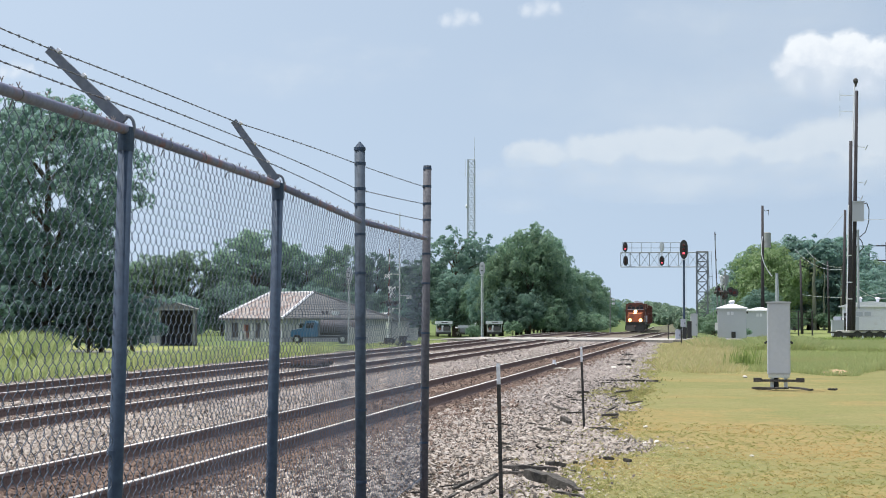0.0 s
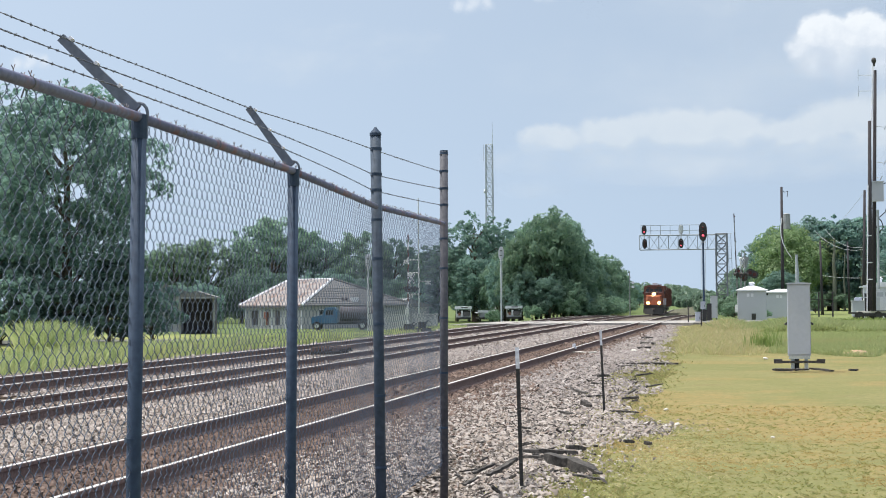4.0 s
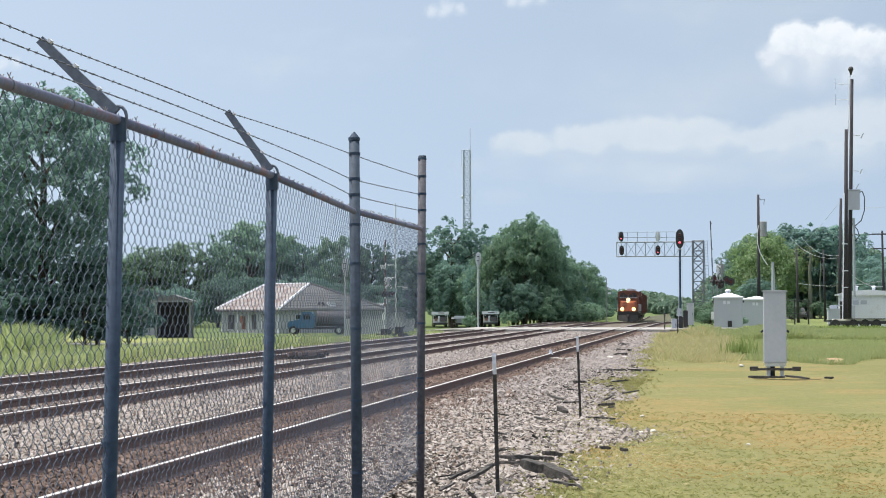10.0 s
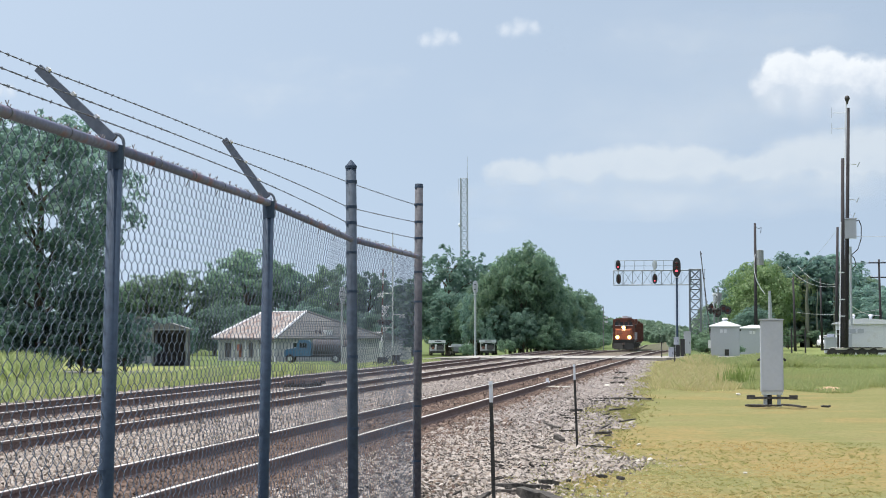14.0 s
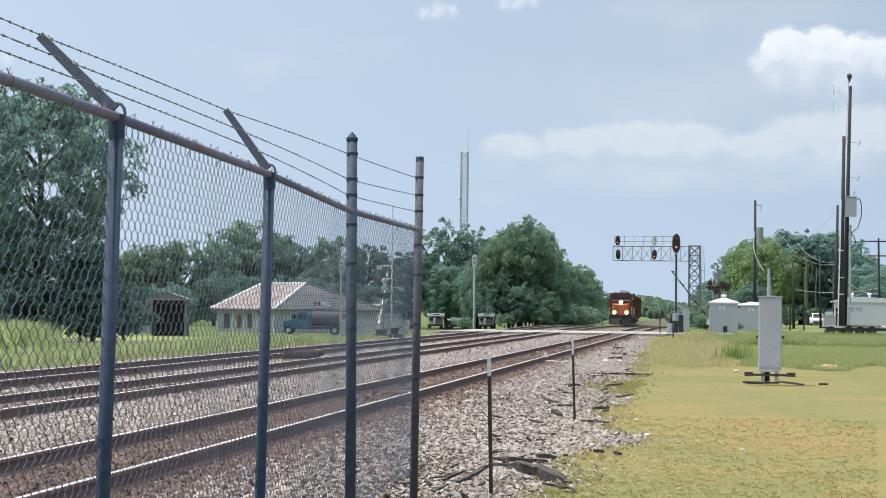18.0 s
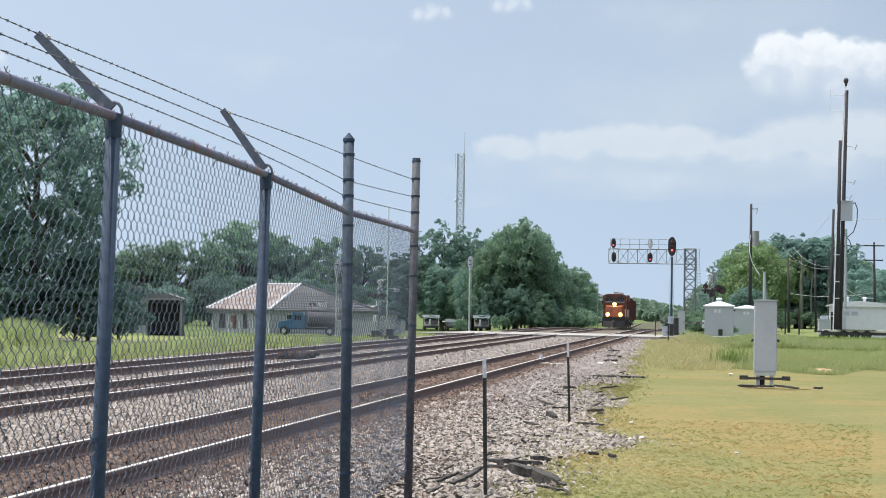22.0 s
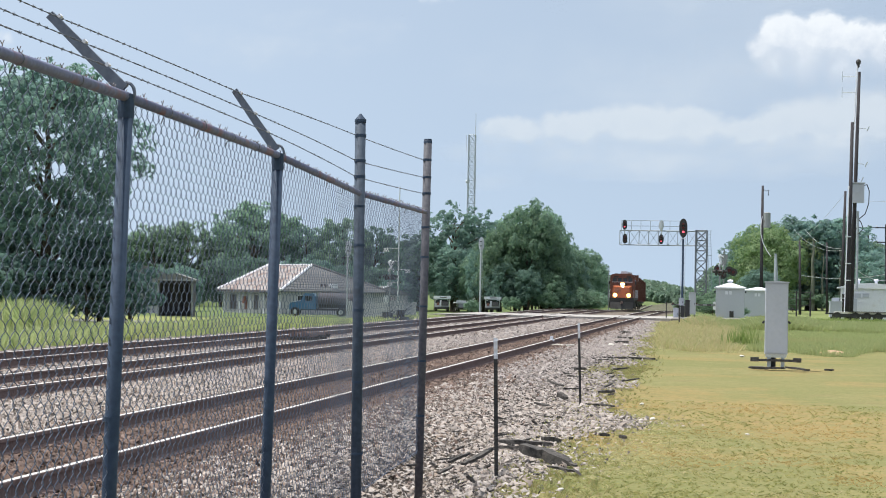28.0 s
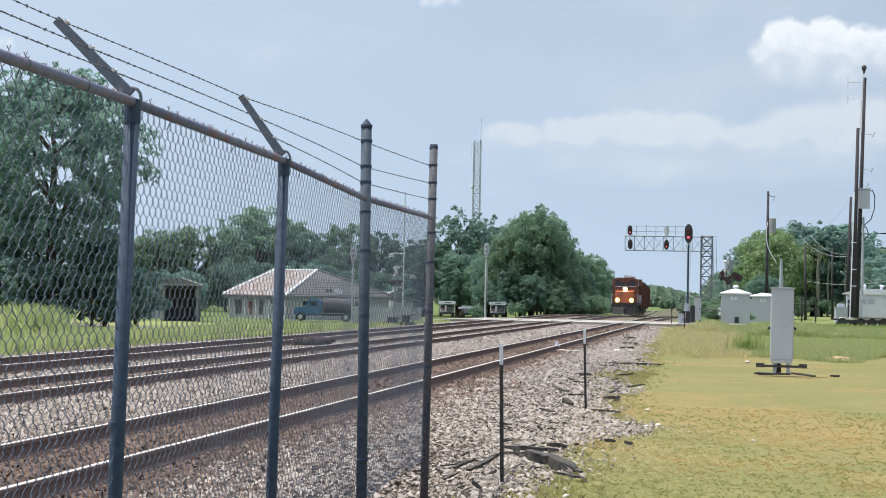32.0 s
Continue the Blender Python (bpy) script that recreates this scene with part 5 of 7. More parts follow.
LOCO = build_locomotive("orange diesel locomotive with three glowing headlights on the track", (0.22, 0.18))
CAR_A = build_freight_car()
CAR_B = build_freight_car()
CAR_C = build_freight_car()


# ---- poles, wires and huts beyond the lawn ----
def build_pole(m, height, r, label, tilt=0.0, group="utility poles"):
    p = thing("utility_pole", m, label, "utility pole", group)
    part("shaft", Shape().cyl((0, 0, -0.3), (tilt, 0, height), r, r * 0.62, 12), M_POLE, p, "dark brown tapered wooden pole", True)
    return p


p = build_pole(pose(10.1, 138.2, 0), 19.6, 0.19, "very tall dark wooden pole carrying an antenna and a grey box", 0.42)
part("antenna_mast", Shape().cyl((0.06, -0.2, 15.0), (0.25, -0.2, 20.2), 0.045, 0.045, 8), M_WHITE, p, "white antenna tube")
for z in (17.95, 19.2):
    part("antenna", Shape().cyl((0.2, -0.2, z), (-0.9, -0.2, z + 0.02), 0.025, 0.02, 6).cyl((-0.9, -0.2, z - 0.4), (-0.9, -0.2, z + 0.45), 0.02, 0.02, 6).cyl((-0.45, -0.2, z - 0.1), (-0.45, -0.2, z + 0.1), 0.015, 0.015, 5), M_ALU, p, "thin side antenna")
part("horn_speaker", Shape().ball((0.32, -0.2, 20.35), (0.2, 0.2, 0.24), 10, 6).cyl((0.32, -0.2, 19.9), (0.32, -0.2, 20.2), 0.06, 0.14, 8), M_BLACK, p, "dark round fitting at the top")
part("equipment_box", Shape().box((0.42, -0.28, 10.0), (0.95, 0.4, 1.5), bevel=0.04).box((0.42, -0.3, 10.8), (1.05, 0.5, 0.08)), M_CASE, p, "grey metal box")
part("cable_loop", Shape().tube([(0.85, -0.3, 10.6), (1.1, -0.3, 10.7), (1.28, -0.3, 10.2), (1.25, -0.3, 9.2), (1.0, -0.3, 8.4), (0.55, -0.3, 8.0), (0.3, -0.3, 8.15), (0.7, -0.3, 7.7), (0.85, -0.3, 7.2), (0.5, -0.3, 6.8), (0.3, -0.3, 7.3)], 0.04, 6), M_BLACK, p)
part("conduit", Shape().cyl((0.42, -0.28, 2.4), (0.42, -0.28, 8.6), 0.10, 0.10, 8), M_TRUSS, p, "grey conduit")
for z, x in ((15.2, 1.0), (12.4, 0.9), (11.2, 0.6)):
    part("bracket", Shape().cyl((0.25, 0, z), (x, 0, z - 0.1), 0.03, 0.03, 6).box((x + 0.15, 0, z - 0.1), (0.08, 0.2, 0.4), Matrix.Rotation(radians(25), 4, "Y")), M_ALU, p)
p = build_pole(pose(9.75, 137.0, 0), 15.5, 0.20, "tall brown wooden pole standing close to another pole", 0.2)
part("conduit", Shape().cyl((-0.22, -0.1, 0.5), (0.0, -0.1, 10.5), 0.05, 0.05, 6), M_WHITE, p)
for z in (3.1, 4.4, 6.5):
    part("band", Shape().cyl((0.02, 0, z), (0.02, 0, z + 0.08), 0.23, 0.23, 10), M_ALU, p)
build_pole(pose(10.35, 153.0, -0.02), 11.1, 0.17, "dark wooden pole beside taller poles", 0.25)
p = build_pole(pose(3.6, 157.4, -0.02), 11.8, 0.17, "dark wooden pole with a transformer before light green trees", 0.0)
part("transformer", Shape().cyl((0.42, -0.1, 8.0), (0.42, -0.1, 9.3), 0.32, 0.32, 14).ball((0.42, -0.1, 9.3), (0.32, 0.32, 0.1), 12, 5), M_STEEL, p, "grey can transformer")
part("bracket", Shape().tube([(0.0, 0, 11.5), (0.3, 0, 11.3), (0.55, 0, 11.4), (0.5, 0, 10.9)], 0.025, 5), M_BLACK, p)
part("cable", Shape().tube([(0.0, -0.2, 9.0), (-0.12, -0.2, 8.2), (-0.1, -0.2, 7.4), (0.1, -0.2, 6.6), (0.45, -0.2, 5.9), (0.8, -0.2, 5.4)], 0.04, 6), M_WHITE, p, "thick pale cable")
ob = new("pipe_post", Shape().cyl((0, 0, 0), (0, 0, 3.6), 0.155, 0.15, 12).cyl((0, 0, 3.6), (-0.03, 0, 5.3), 0.15, 0.10, 12).mesh("pipe_post", M_TRUSS))
ob.matrix_basis = pose(4.42, 142.6, -0.02)
tagged(ob, "pale steel pipe post behind the cabinet", "post")
for x, y, h, arm in ((22.05, 266.0, 12.9, 1.5), (16.2, 174.5, 9.2, 1.0), (19.0, 190.0, 9.8, 0.0), (8.0, 178.0, 7.6, 0.0), (12.6, 210.0, 8.5, 0.0), (5.9, 205.0, 7.5, 0.0), (16.9, 182.0, 8.0, 0.9)):
    p = build_pole(pose(x, y, -0.05), h, 0.15, "dark wooden service pole before the trees" if not arm else "dark wooden pole with a crossarm before the trees", -0.15)
    if arm:
        part("crossarm", Shape().box((-0.15, -0.12, h - 0.35), (arm * 2, 0.12, 0.12)), M_POLE, p)
        for sx in (-0.9, -0.4, 0.4, 0.9):
            part("insulator", Shape().cyl((-0.15 + sx * arm, -0.12, h - 0.28), (-0.15 + sx * arm, -0.12, h - 0.12), 0.045, 0.03, 6), M_ALU, p)


def build_wire(a, b, sag, r=0.014, mat=None):
    a, b = Vector(a), Vector(b)
    n = 14
    sh = Shape().tube([a.lerp(b, i / n) - Vector((0, 0, 4 * sag * i / n * (1 - i / n))) for i in range(n + 1)], r, 5)
    tagged(new("overhead_wire", sh.mesh("overhead_wire", mat or M_ALU)), "sagging pale overhead service wire between poles", "wire", "overhead wires")


build_wire((10.4, 138.0, 9.4), (60.0, 120.0, 10.5), 0.6)
build_wire((10.4, 153.0, 6.1), (9.6, 205.0, 9.8), 0.7, 0.016)
build_wire((10.4, 153.0, 5.9), (8.4, 205.0, 9.7), 0.8, 0.016)
build_wire((11.5, 160.0, 5.0), (16.1, 174.5, 3.6), 0.5, 0.035)
build_wire((10.5, 153.0, 10.8), (7.5, 175.0, 7.2), 0.3, 0.012)
build_wire((8.0, 178.0, 4.0), (16.1, 174.5, 4.2), 0.4, 0.02)
build_wire((16.1, 174.5, 9.0), (60.0, 150.0, 10.0), 0.5)


def build_depot():
    """White equipment building, with a low flat trailer parked before it."""
    b = thing("equipment_building", pose(12.1, 145.0, -0.03, 0, 0, -3), "white metal equipment building with a shallow curved white roof", "building")
    w = part("wall", Shape().box((0, 0, 1.3), (4.6, 4.0, 2.6), bevel=0.04), M_WHITE, b, "white sheet-metal walls")
    for x in np.linspace(-2.2, 2.2, 7):
        part("rib", Shape().box((x, -2.01, 1.3), (0.05, 0.03, 2.5)), M_WHITE, w)
    part("roof", Shape().prism([(-2.6, 2.58), (2.6, 2.58), (2.6, 2.66), (1.6, 2.93), (0, 3.05), (-1.6, 2.93), (-2.6, 2.66)], -2.2, 2.2), M_WHITE, b, "low white roof")
    for x in (-0.9, 0.5):
        part("roof_vent", Shape().cyl((x, -0.5, 2.9), (x, -0.5, 3.25), 0.12, 0.12, 10).ball((x, -0.5, 3.3), (0.2, 0.2, 0.1), 10, 5), M_WHITE, b)
    part("panel", Shape().box((-1.0, -2.04, 2.0), (0.5, 0.03, 0.35)).box((-0.35, -2.04, 2.02), (0.5, 0.03, 0.32)), M_CASE, b)
    part("door", Shape().box((-2.05, -2.03, 1.15), (0.35, 0.04, 1.9)), M_BLACK, b, "dark narrow doorway")
    c = thing("meter_cabinet", pose(9.9, 141.6, 0.62), "pair of grey electrical boxes beside the poles", "cabinet")
    part("body", Shape().box((0.55, 0, 0.55), (0.8, 0.35, 1.1), bevel=0.02), M_CASE, c)
    part("body", Shape().box((-0.75, 0, 0.55), (0.6, 0.35, 1.1), bevel=0.02), M_CASE, c)
    part("leg", Shape().box((0.55, 0, -0.3), (0.1, 0.1, 0.64)).box((-0.75, 0, -0.3), (0.1, 0.1, 0.64)), M_ALU, c)
    part("crossbar", Shape().box((0, 0.1, 1.12), (2.0, 0.06, 0.06)), M_ALU, c)
    t = thing("flat_trailer", pose(10.9, 134.6, 0.0, 0, 0, -2), "low flat trailer with pale deck and black wheels", "trailer")
    part("deck", Shape().box((0.3, 0, 0.62), (5.2, 2.0, 0.14), bevel=0.03), M_CONC, t, "pale worn deck")
    part("chassis", Shape().box((0.3, -0.96, 0.44), (5.1, 0.06, 0.22)).box((0.3, -0.6, 0.48), (5.0, 0.12, 0.16)).box((0.3, 0.6, 0.48), (5.0, 0.12, 0.16)).box((-2.0, -0.9, 0.42), (0.7, 0.3, 0.2)), M_BLACK, t)
    for x in (-2.1, -0.75, 0.1, 0.95):
        for y in (-0.95, 0.95):
            wheel = part("wheel", Shape().cyl((x, y - 0.12, 0.34), (x, y + 0.12, 0.34), 0.34, 0.34, 18), M_RUBBER, t)
            part("rim", Shape().cyl((x, y - 0.13, 0.34), (x, y + 0.13, 0.34), 0.17, 0.17, 12), M_BLACK, wheel)
    part("mudguard", Shape().box((0.15, -1.0, 0.72), (2.9, 0.3, 0.05)), M_BLACK, t)
    part("coupling", Shape().box((-2.6, 0, 0.55), (0.7, 0.15, 0.12)), M_BLACK, t)
    s = thing("storage_box", pose(9.1, 141.0, -0.02), "pale grey storage box beside a dark pole", "box")
    part("body", Shape().box((0, 0, 0.85), (0.95, 0.8, 1.2), bevel=0.05), M_CASE, s)
    part("lid", Shape().box((0, 0, 1.48), (1.05, 0.9, 0.07), bevel=0.03), M_CASE, s)
    part("skid", Shape().box((-0.3, 0, 0.13), (0.15, 0.8, 0.26)).box((0.3, 0, 0.13), (0.15, 0.8, 0.26)), M_OLDTIE, s)
    ob = new("lean_to_roof", Shape().box((0, 0, 0), (4.4, 2.2, 0.09), Matrix.Rotation(radians(-4), 4, "Y")).cyl((-1.9, 0, 0), (-1.9, 0, -2.95), 0.06, 0.06, 8).cyl((1.9, 0, 0), (1.9, 0, -2.95), 0.06, 0.06, 8).mesh("lean_to_roof", M_ALU))
    ob.matrix_basis = pose(15.2, 152.0, 2.95)
    tagged(ob, "grey lean-to canopy on two posts beside the building", "canopy")


build_depot()


def build_yard_fence():
    """Low post-and-wire fence and a dark gate behind the huts."""
    f = thing("yard_fence", pose(0, 0, 0), "low dark wire fence with posts behind the huts", "fence")
    for x, y in ((5.6, 160.0), (6.9, 161.0), (8.2, 162.0)):
        part("fence_post", Shape().cyl((x, y, -0.1), (x, y, 2.3), 0.07, 0.07, 8), M_POLE, f)
    for z in (1.0, 1.6, 2.2):
        part("rail", Shape().cyl((5.6, 160.0, z), (8.2, 162.0, z), 0.025, 0.025, 5), M_POLE, f)


build_yard_fence()
fs = thing("field_shed", pose(9.0, 234.0, -0.03, 0, 0, 24) @ Matrix.Scale(1.33, 4), "small pale shed with a pinkish roof before the trees", "shed")
part("wall", Shape().box((0, 0, 0.5), (1.7, 1.6, 1.0)), M_SIDING, fs)
part("roof", Shape().prism([(-1.0, 0.95), (1.0, 0.95), (1.0, 1.03), (0, 1.5), (-1.0, 1.03)], -1.0, 1.0), M_ROOFTIN, fs)
part("door", Shape().box((0.1, -0.82, 0.42), (0.6, 0.04, 0.84)), M_SHED, fs)


lh = thing("low_house", pose(18.6, 174.0, -0.03, 0, 0, -4), "low pale house with a shallow pinkish roof behind the equipment building", "house")
part("wall", Shape().box((0, 0, 1.25), (7.0, 6.0, 2.5)), M_SIDING, lh)
part("roof", Shape().prism([(-4.3, 2.38), (4.3, 2.38), (4.3, 2.52), (0, 3.75), (-4.3, 2.52)], -3.4, 3.4), M_ROOFTIN, lh)
part("door", Shape().box((-1.6, -3.02, 1.0), (0.9, 0.05, 2.0)), M_SHED, lh)
for wx in (-2.7, 0.6, 2.4):
    part("window", Shape().box((wx, -3.02, 1.5), (0.8, 0.05, 0.9)), M_GLASS, lh)


# ---- vehicles ----
def wheel_of(parent, x, y, r=0.36, w=0.24):
    wh = part("wheel", Shape().cyl((x - w / 2, y, r), (x + w / 2, y, r), r, r, 18), M_RUBBER, parent)
    part("rim", Shape().cyl((x - w / 2 - 0.01, y, r), (x + w / 2 + 0.01, y, r), r * 0.55, r * 0.55, 12), M_ALU, wh)


def build_machine(m, paint, label, low=False):
    """A small track maintenance machine with a canopy, its front towards -y."""
    v = thing("track_machine", m, label, "track machine", "parked machines")
    part("chassis", Shape().box((0, 0, 0.46), (1.95, 4.6, 0.2), bevel=0.03).box((0, -2.36, 0.42), (1.3, 0.14, 0.24), bevel=0.03), M_BLACK, v, "dark steel chassis")
    for sx in (-1, 1):
        for y in (-1.5, 1.5):
            wheel_of(v, sx * 0.78, y)
    if low:
        part("bed", Shape().box((0, 0.2, 1.18), (2.3, 4.2, 0.14), bevel=0.03).box((0, -1.92, 1.36), (2.3, 0.07, 0.26), bevel=0.02).box((1.12, 0.2, 1.36), (0.07, 4.2, 0.26), bevel=0.02), paint, v, "pale flat bed with low boards")
        part("engine_cover", Shape().box((-0.35, -1.2, 0.84), (1.1, 1.4, 0.52), bevel=0.08), M_STEEL, v)
        part("reel", Shape().cyl((0.45, -1.95, 0.85), (0.8, -1.95, 0.85), 0.26, 0.26, 16), M_SHED, v, "dark cable reel")
        part("jib", Shape().cyl((0.9, -1.6, 1.3), (1.25, -1.9, 1.85), 0.05, 0.035, 8), paint, v, "pale raised jib")
        return v
    part("lower_body", Shape().box((0, -0.5, 0.78), (1.9, 3.2, 0.44), bevel=0.05), M_SIDING, v, "dusty pale lower body")
    part("engine_cover", Shape().box((0.35, -1.95, 1.02), (0.9, 0.9, 0.5), bevel=0.07), M_SHED, v, "dark engine cover")
    part("door", Shape().box((-0.18, -2.14, 1.04), (0.26, 0.05, 0.78), bevel=0.015), paint, v, "pale upright door")
    part("red_panel", Shape().box((-0.55, -2.13, 0.98), (0.3, 0.05, 0.34), bevel=0.02), M_BRICK, v, "dull red panel")
    part("windscreen", Shape().box((0, -1.42, 1.28), (1.66, 0.04, 0.5)), M_GLASS, v)
    for sx in (-1, 1):
        part("side_window", Shape().box((sx * 0.9, -0.6, 1.28), (0.03, 1.3, 0.46)), M_GLASS, v)
        for y in (-2.0, 0.9):
            part("canopy_post", Shape().box((sx * 0.92, y, 1.28), (0.07, 0.07, 0.72)), M_ALU, v)
        part("work_lamp", Shape().cyl((sx * 0.7, -2.16, 1.5), (sx * 0.7, -2.06, 1.5), 0.07, 0.06, 10), M_ALU, v)
    roof = part("canopy", Shape().box((0, -0.55, 1.80), (2.2, 3.4, 0.34), bevel=0.05), paint, v, "pale boxed canopy")
    part("vent", Shape().box((0.1, -2.255, 1.83), (0.85, 0.02, 0.11)), M_SHED, roof, "dark slotted vent")
    return v


build_machine(pose(-26.9, 203.5, -0.72, 0, 0, 6) @ Matrix.Scale(0.92, 4), M_WHITE, "pale track machine with a boxed canopy beside a bush")
build_machine(pose(-33.0, 203.0, -0.76, 0, 0, 10) @ Matrix.Scale(0.92, 4), M_WHITE, "pale track machine with a canopy at the edge of the trees")
build_machine(pose(-30.6, 204.5, -0.8, 0, 0, 14) @ Matrix.Scale(0.92, 4), M_WHITE, "low pale flat-bed track machine parked between others", True)


def build_car(paint, label, high):
    """A parked-size saloon or, higher, an estate; front towards -y, wheels on z = 0."""
    v = thing("car", pose(0, 0, 0), label, "car", "passing cars")

    def loft(rows):
        sh = Shape()
        for y, w, z0, z1 in rows:
            b = min(0.12, (z1 - z0) * 0.3)
            sh.v += [(-w + b, y, z0), (w - b, y, z0), (w, y, z0 + b), (w, y, z1 - b), (w - b, y, z1), (-w + b, y, z1), (-w, y, z1 - b), (-w, y, z0 + b)]
        for j in range(len(rows) - 1):
            sh.f += [(j * 8 + i, j * 8 + (i + 1) % 8, (j + 1) * 8 + (i + 1) % 8, (j + 1) * 8 + i) for i in range(8)]
        sh.f += [tuple(range(7, -1, -1)), tuple((len(rows) - 1) * 8 + i for i in range(8))]
        sh.s = [0] * len(sh.f)
        return sh

    part("body", loft([(-2.2, 0.72, 0.34, 0.68), (-1.9, 0.88, 0.26, 0.82), (-0.9, 0.91, 0.24, 0.95), (0.8, 0.91, 0.24, 0.98), (1.9, 0.89, 0.26, 0.98 + high * 0.05), (2.2, 0.80, 0.34, 0.88)]), paint, v)
    cabin = part("cabin", loft([(-0.95, 0.74, 0.90, 0.98), (-0.30, 0.70, 0.90, 1.42 + high), (1.10, 0.70, 0.90, 1.44 + high), (1.85, 0.76, 0.90, 1.02 + high * 1.6)]), paint, v)
    part("windscreen", Shape().add([(-0.62, -0.93, 1.02), (0.62, -0.93, 1.02), (0.56, -0.42, 1.36 + high), (-0.56, -0.42, 1.36 + high)], [(0, 1, 2, 3)]), M_GLASS, cabin)
    part("rear_window", Shape().add([(-0.60, 1.84, 1.08 + high), (0.60, 1.84, 1.08 + high), (0.55, 1.22, 1.40 + high), (-0.55, 1.22, 1.40 + high)], [(3, 2, 1, 0)]), M_GLASS, cabin)
    for sx in (-1, 1):
        part("side_window", Shape().box((sx * 0.735, 0.4, 1.18 + high / 2), (0.04, 1.5, 0.30 + high)), M_GLASS, cabin)
        part("headlamp", Shape().box((sx * 0.6, -2.12, 0.66), (0.3, 0.12, 0.13), bevel=0.03), M_ALU, v)
        part("mirror", Shape().box((sx * 0.98, -0.6, 1.0), (0.18, 0.1, 0.12), bevel=0.03), paint, v)
        for y in (-1.35, 1.35):
            wheel_of(v, sx * 0.80, y, 0.32, 0.2)
    part("bumper", Shape().box((0, -2.2, 0.42), (1.5, 0.1, 0.2), bevel=0.03), M_BLACK, v)
    return v


DARK_CAR = build_car(M_BLACK, "dark hatchback driving along the street behind the huts", 0.02)
WHITE_CAR = build_car(M_WHITE, "white estate car driving along the street behind the huts", 0.12)


def build_blue_truck():
    v = thing("tank_truck", pose(-39.9, 161.4, -1.0, 0, 0, 8) @ Matrix.Scale(0.88, 4), "blue lorry with a long dark tank body parked on the grass", "truck")
    cab_ob = part("cab", Shape().prism([(-0.2, 0.75), (1.5, 0.75), (1.5, 2.25), (1.25, 2.5), (0.25, 2.5), (0.0, 1.75), (-0.2, 1.6)], -1.1, 1.1).box((1.55, 0, 1.5), (0.1, 2.2, 1.4)), M_BLUE, v, "bright blue cab")
    part("bonnet", Shape().prism([(-1.35, 0.7), (-0.2, 0.7), (-0.2, 1.65), (-1.25, 1.45), (-1.35, 1.2)], -0.85, 0.85), M_BLUE, v)
    part("bonnet_top", Shape().prism([(-1.25, 1.46), (-0.2, 1.66), (-0.2, 1.70), (-1.25, 1.50)], -0.8, 0.8), M_WHITE, v, "white bonnet panel")
    part("side_window", Shape().box((0.75, -1.11, 1.95), (0.8, 0.02, 0.55)), M_GLASS, cab_ob)
    part("windscreen", Shape().add([(-0.02, -0.95, 1.78), (-0.02, 0.95, 1.78), (0.235, 0.95, 2.42), (0.235, -0.95, 2.42)], [(0, 1, 2, 3)]), M_GLASS, cab_ob)
    part("tank", Shape().cyl((1.8, 0, 1.75), (6.4, 0, 1.75), 0.85, 0.85, 20).box((4.1, 0, 2.6), (4.0, 0.5, 0.08)), M_SHED, v, "dark weathered tank")
    part("chassis", Shape().box((2.6, 0, 0.75), (7.8, 0.9, 0.22)), M_BLACK, v)
    for x in (-0.7, 4.3, 5.5):
        for y in (-0.95, 0.95):
            wh = part("wheel", Shape().cyl((x, y - 0.14, 0.48), (x, y + 0.14, 0.48), 0.48, 0.48, 18), M_RUBBER, v)
            part("rim", Shape().cyl((x, y - 0.15, 0.48), (x, y + 0.15, 0.48), 0.25, 0.25, 12), M_ALU, wh)
    part("bumper", Shape().box((-1.42, 0, 0.7), (0.12, 2.1, 0.28)), M_ALU, v)


build_blue_truck()


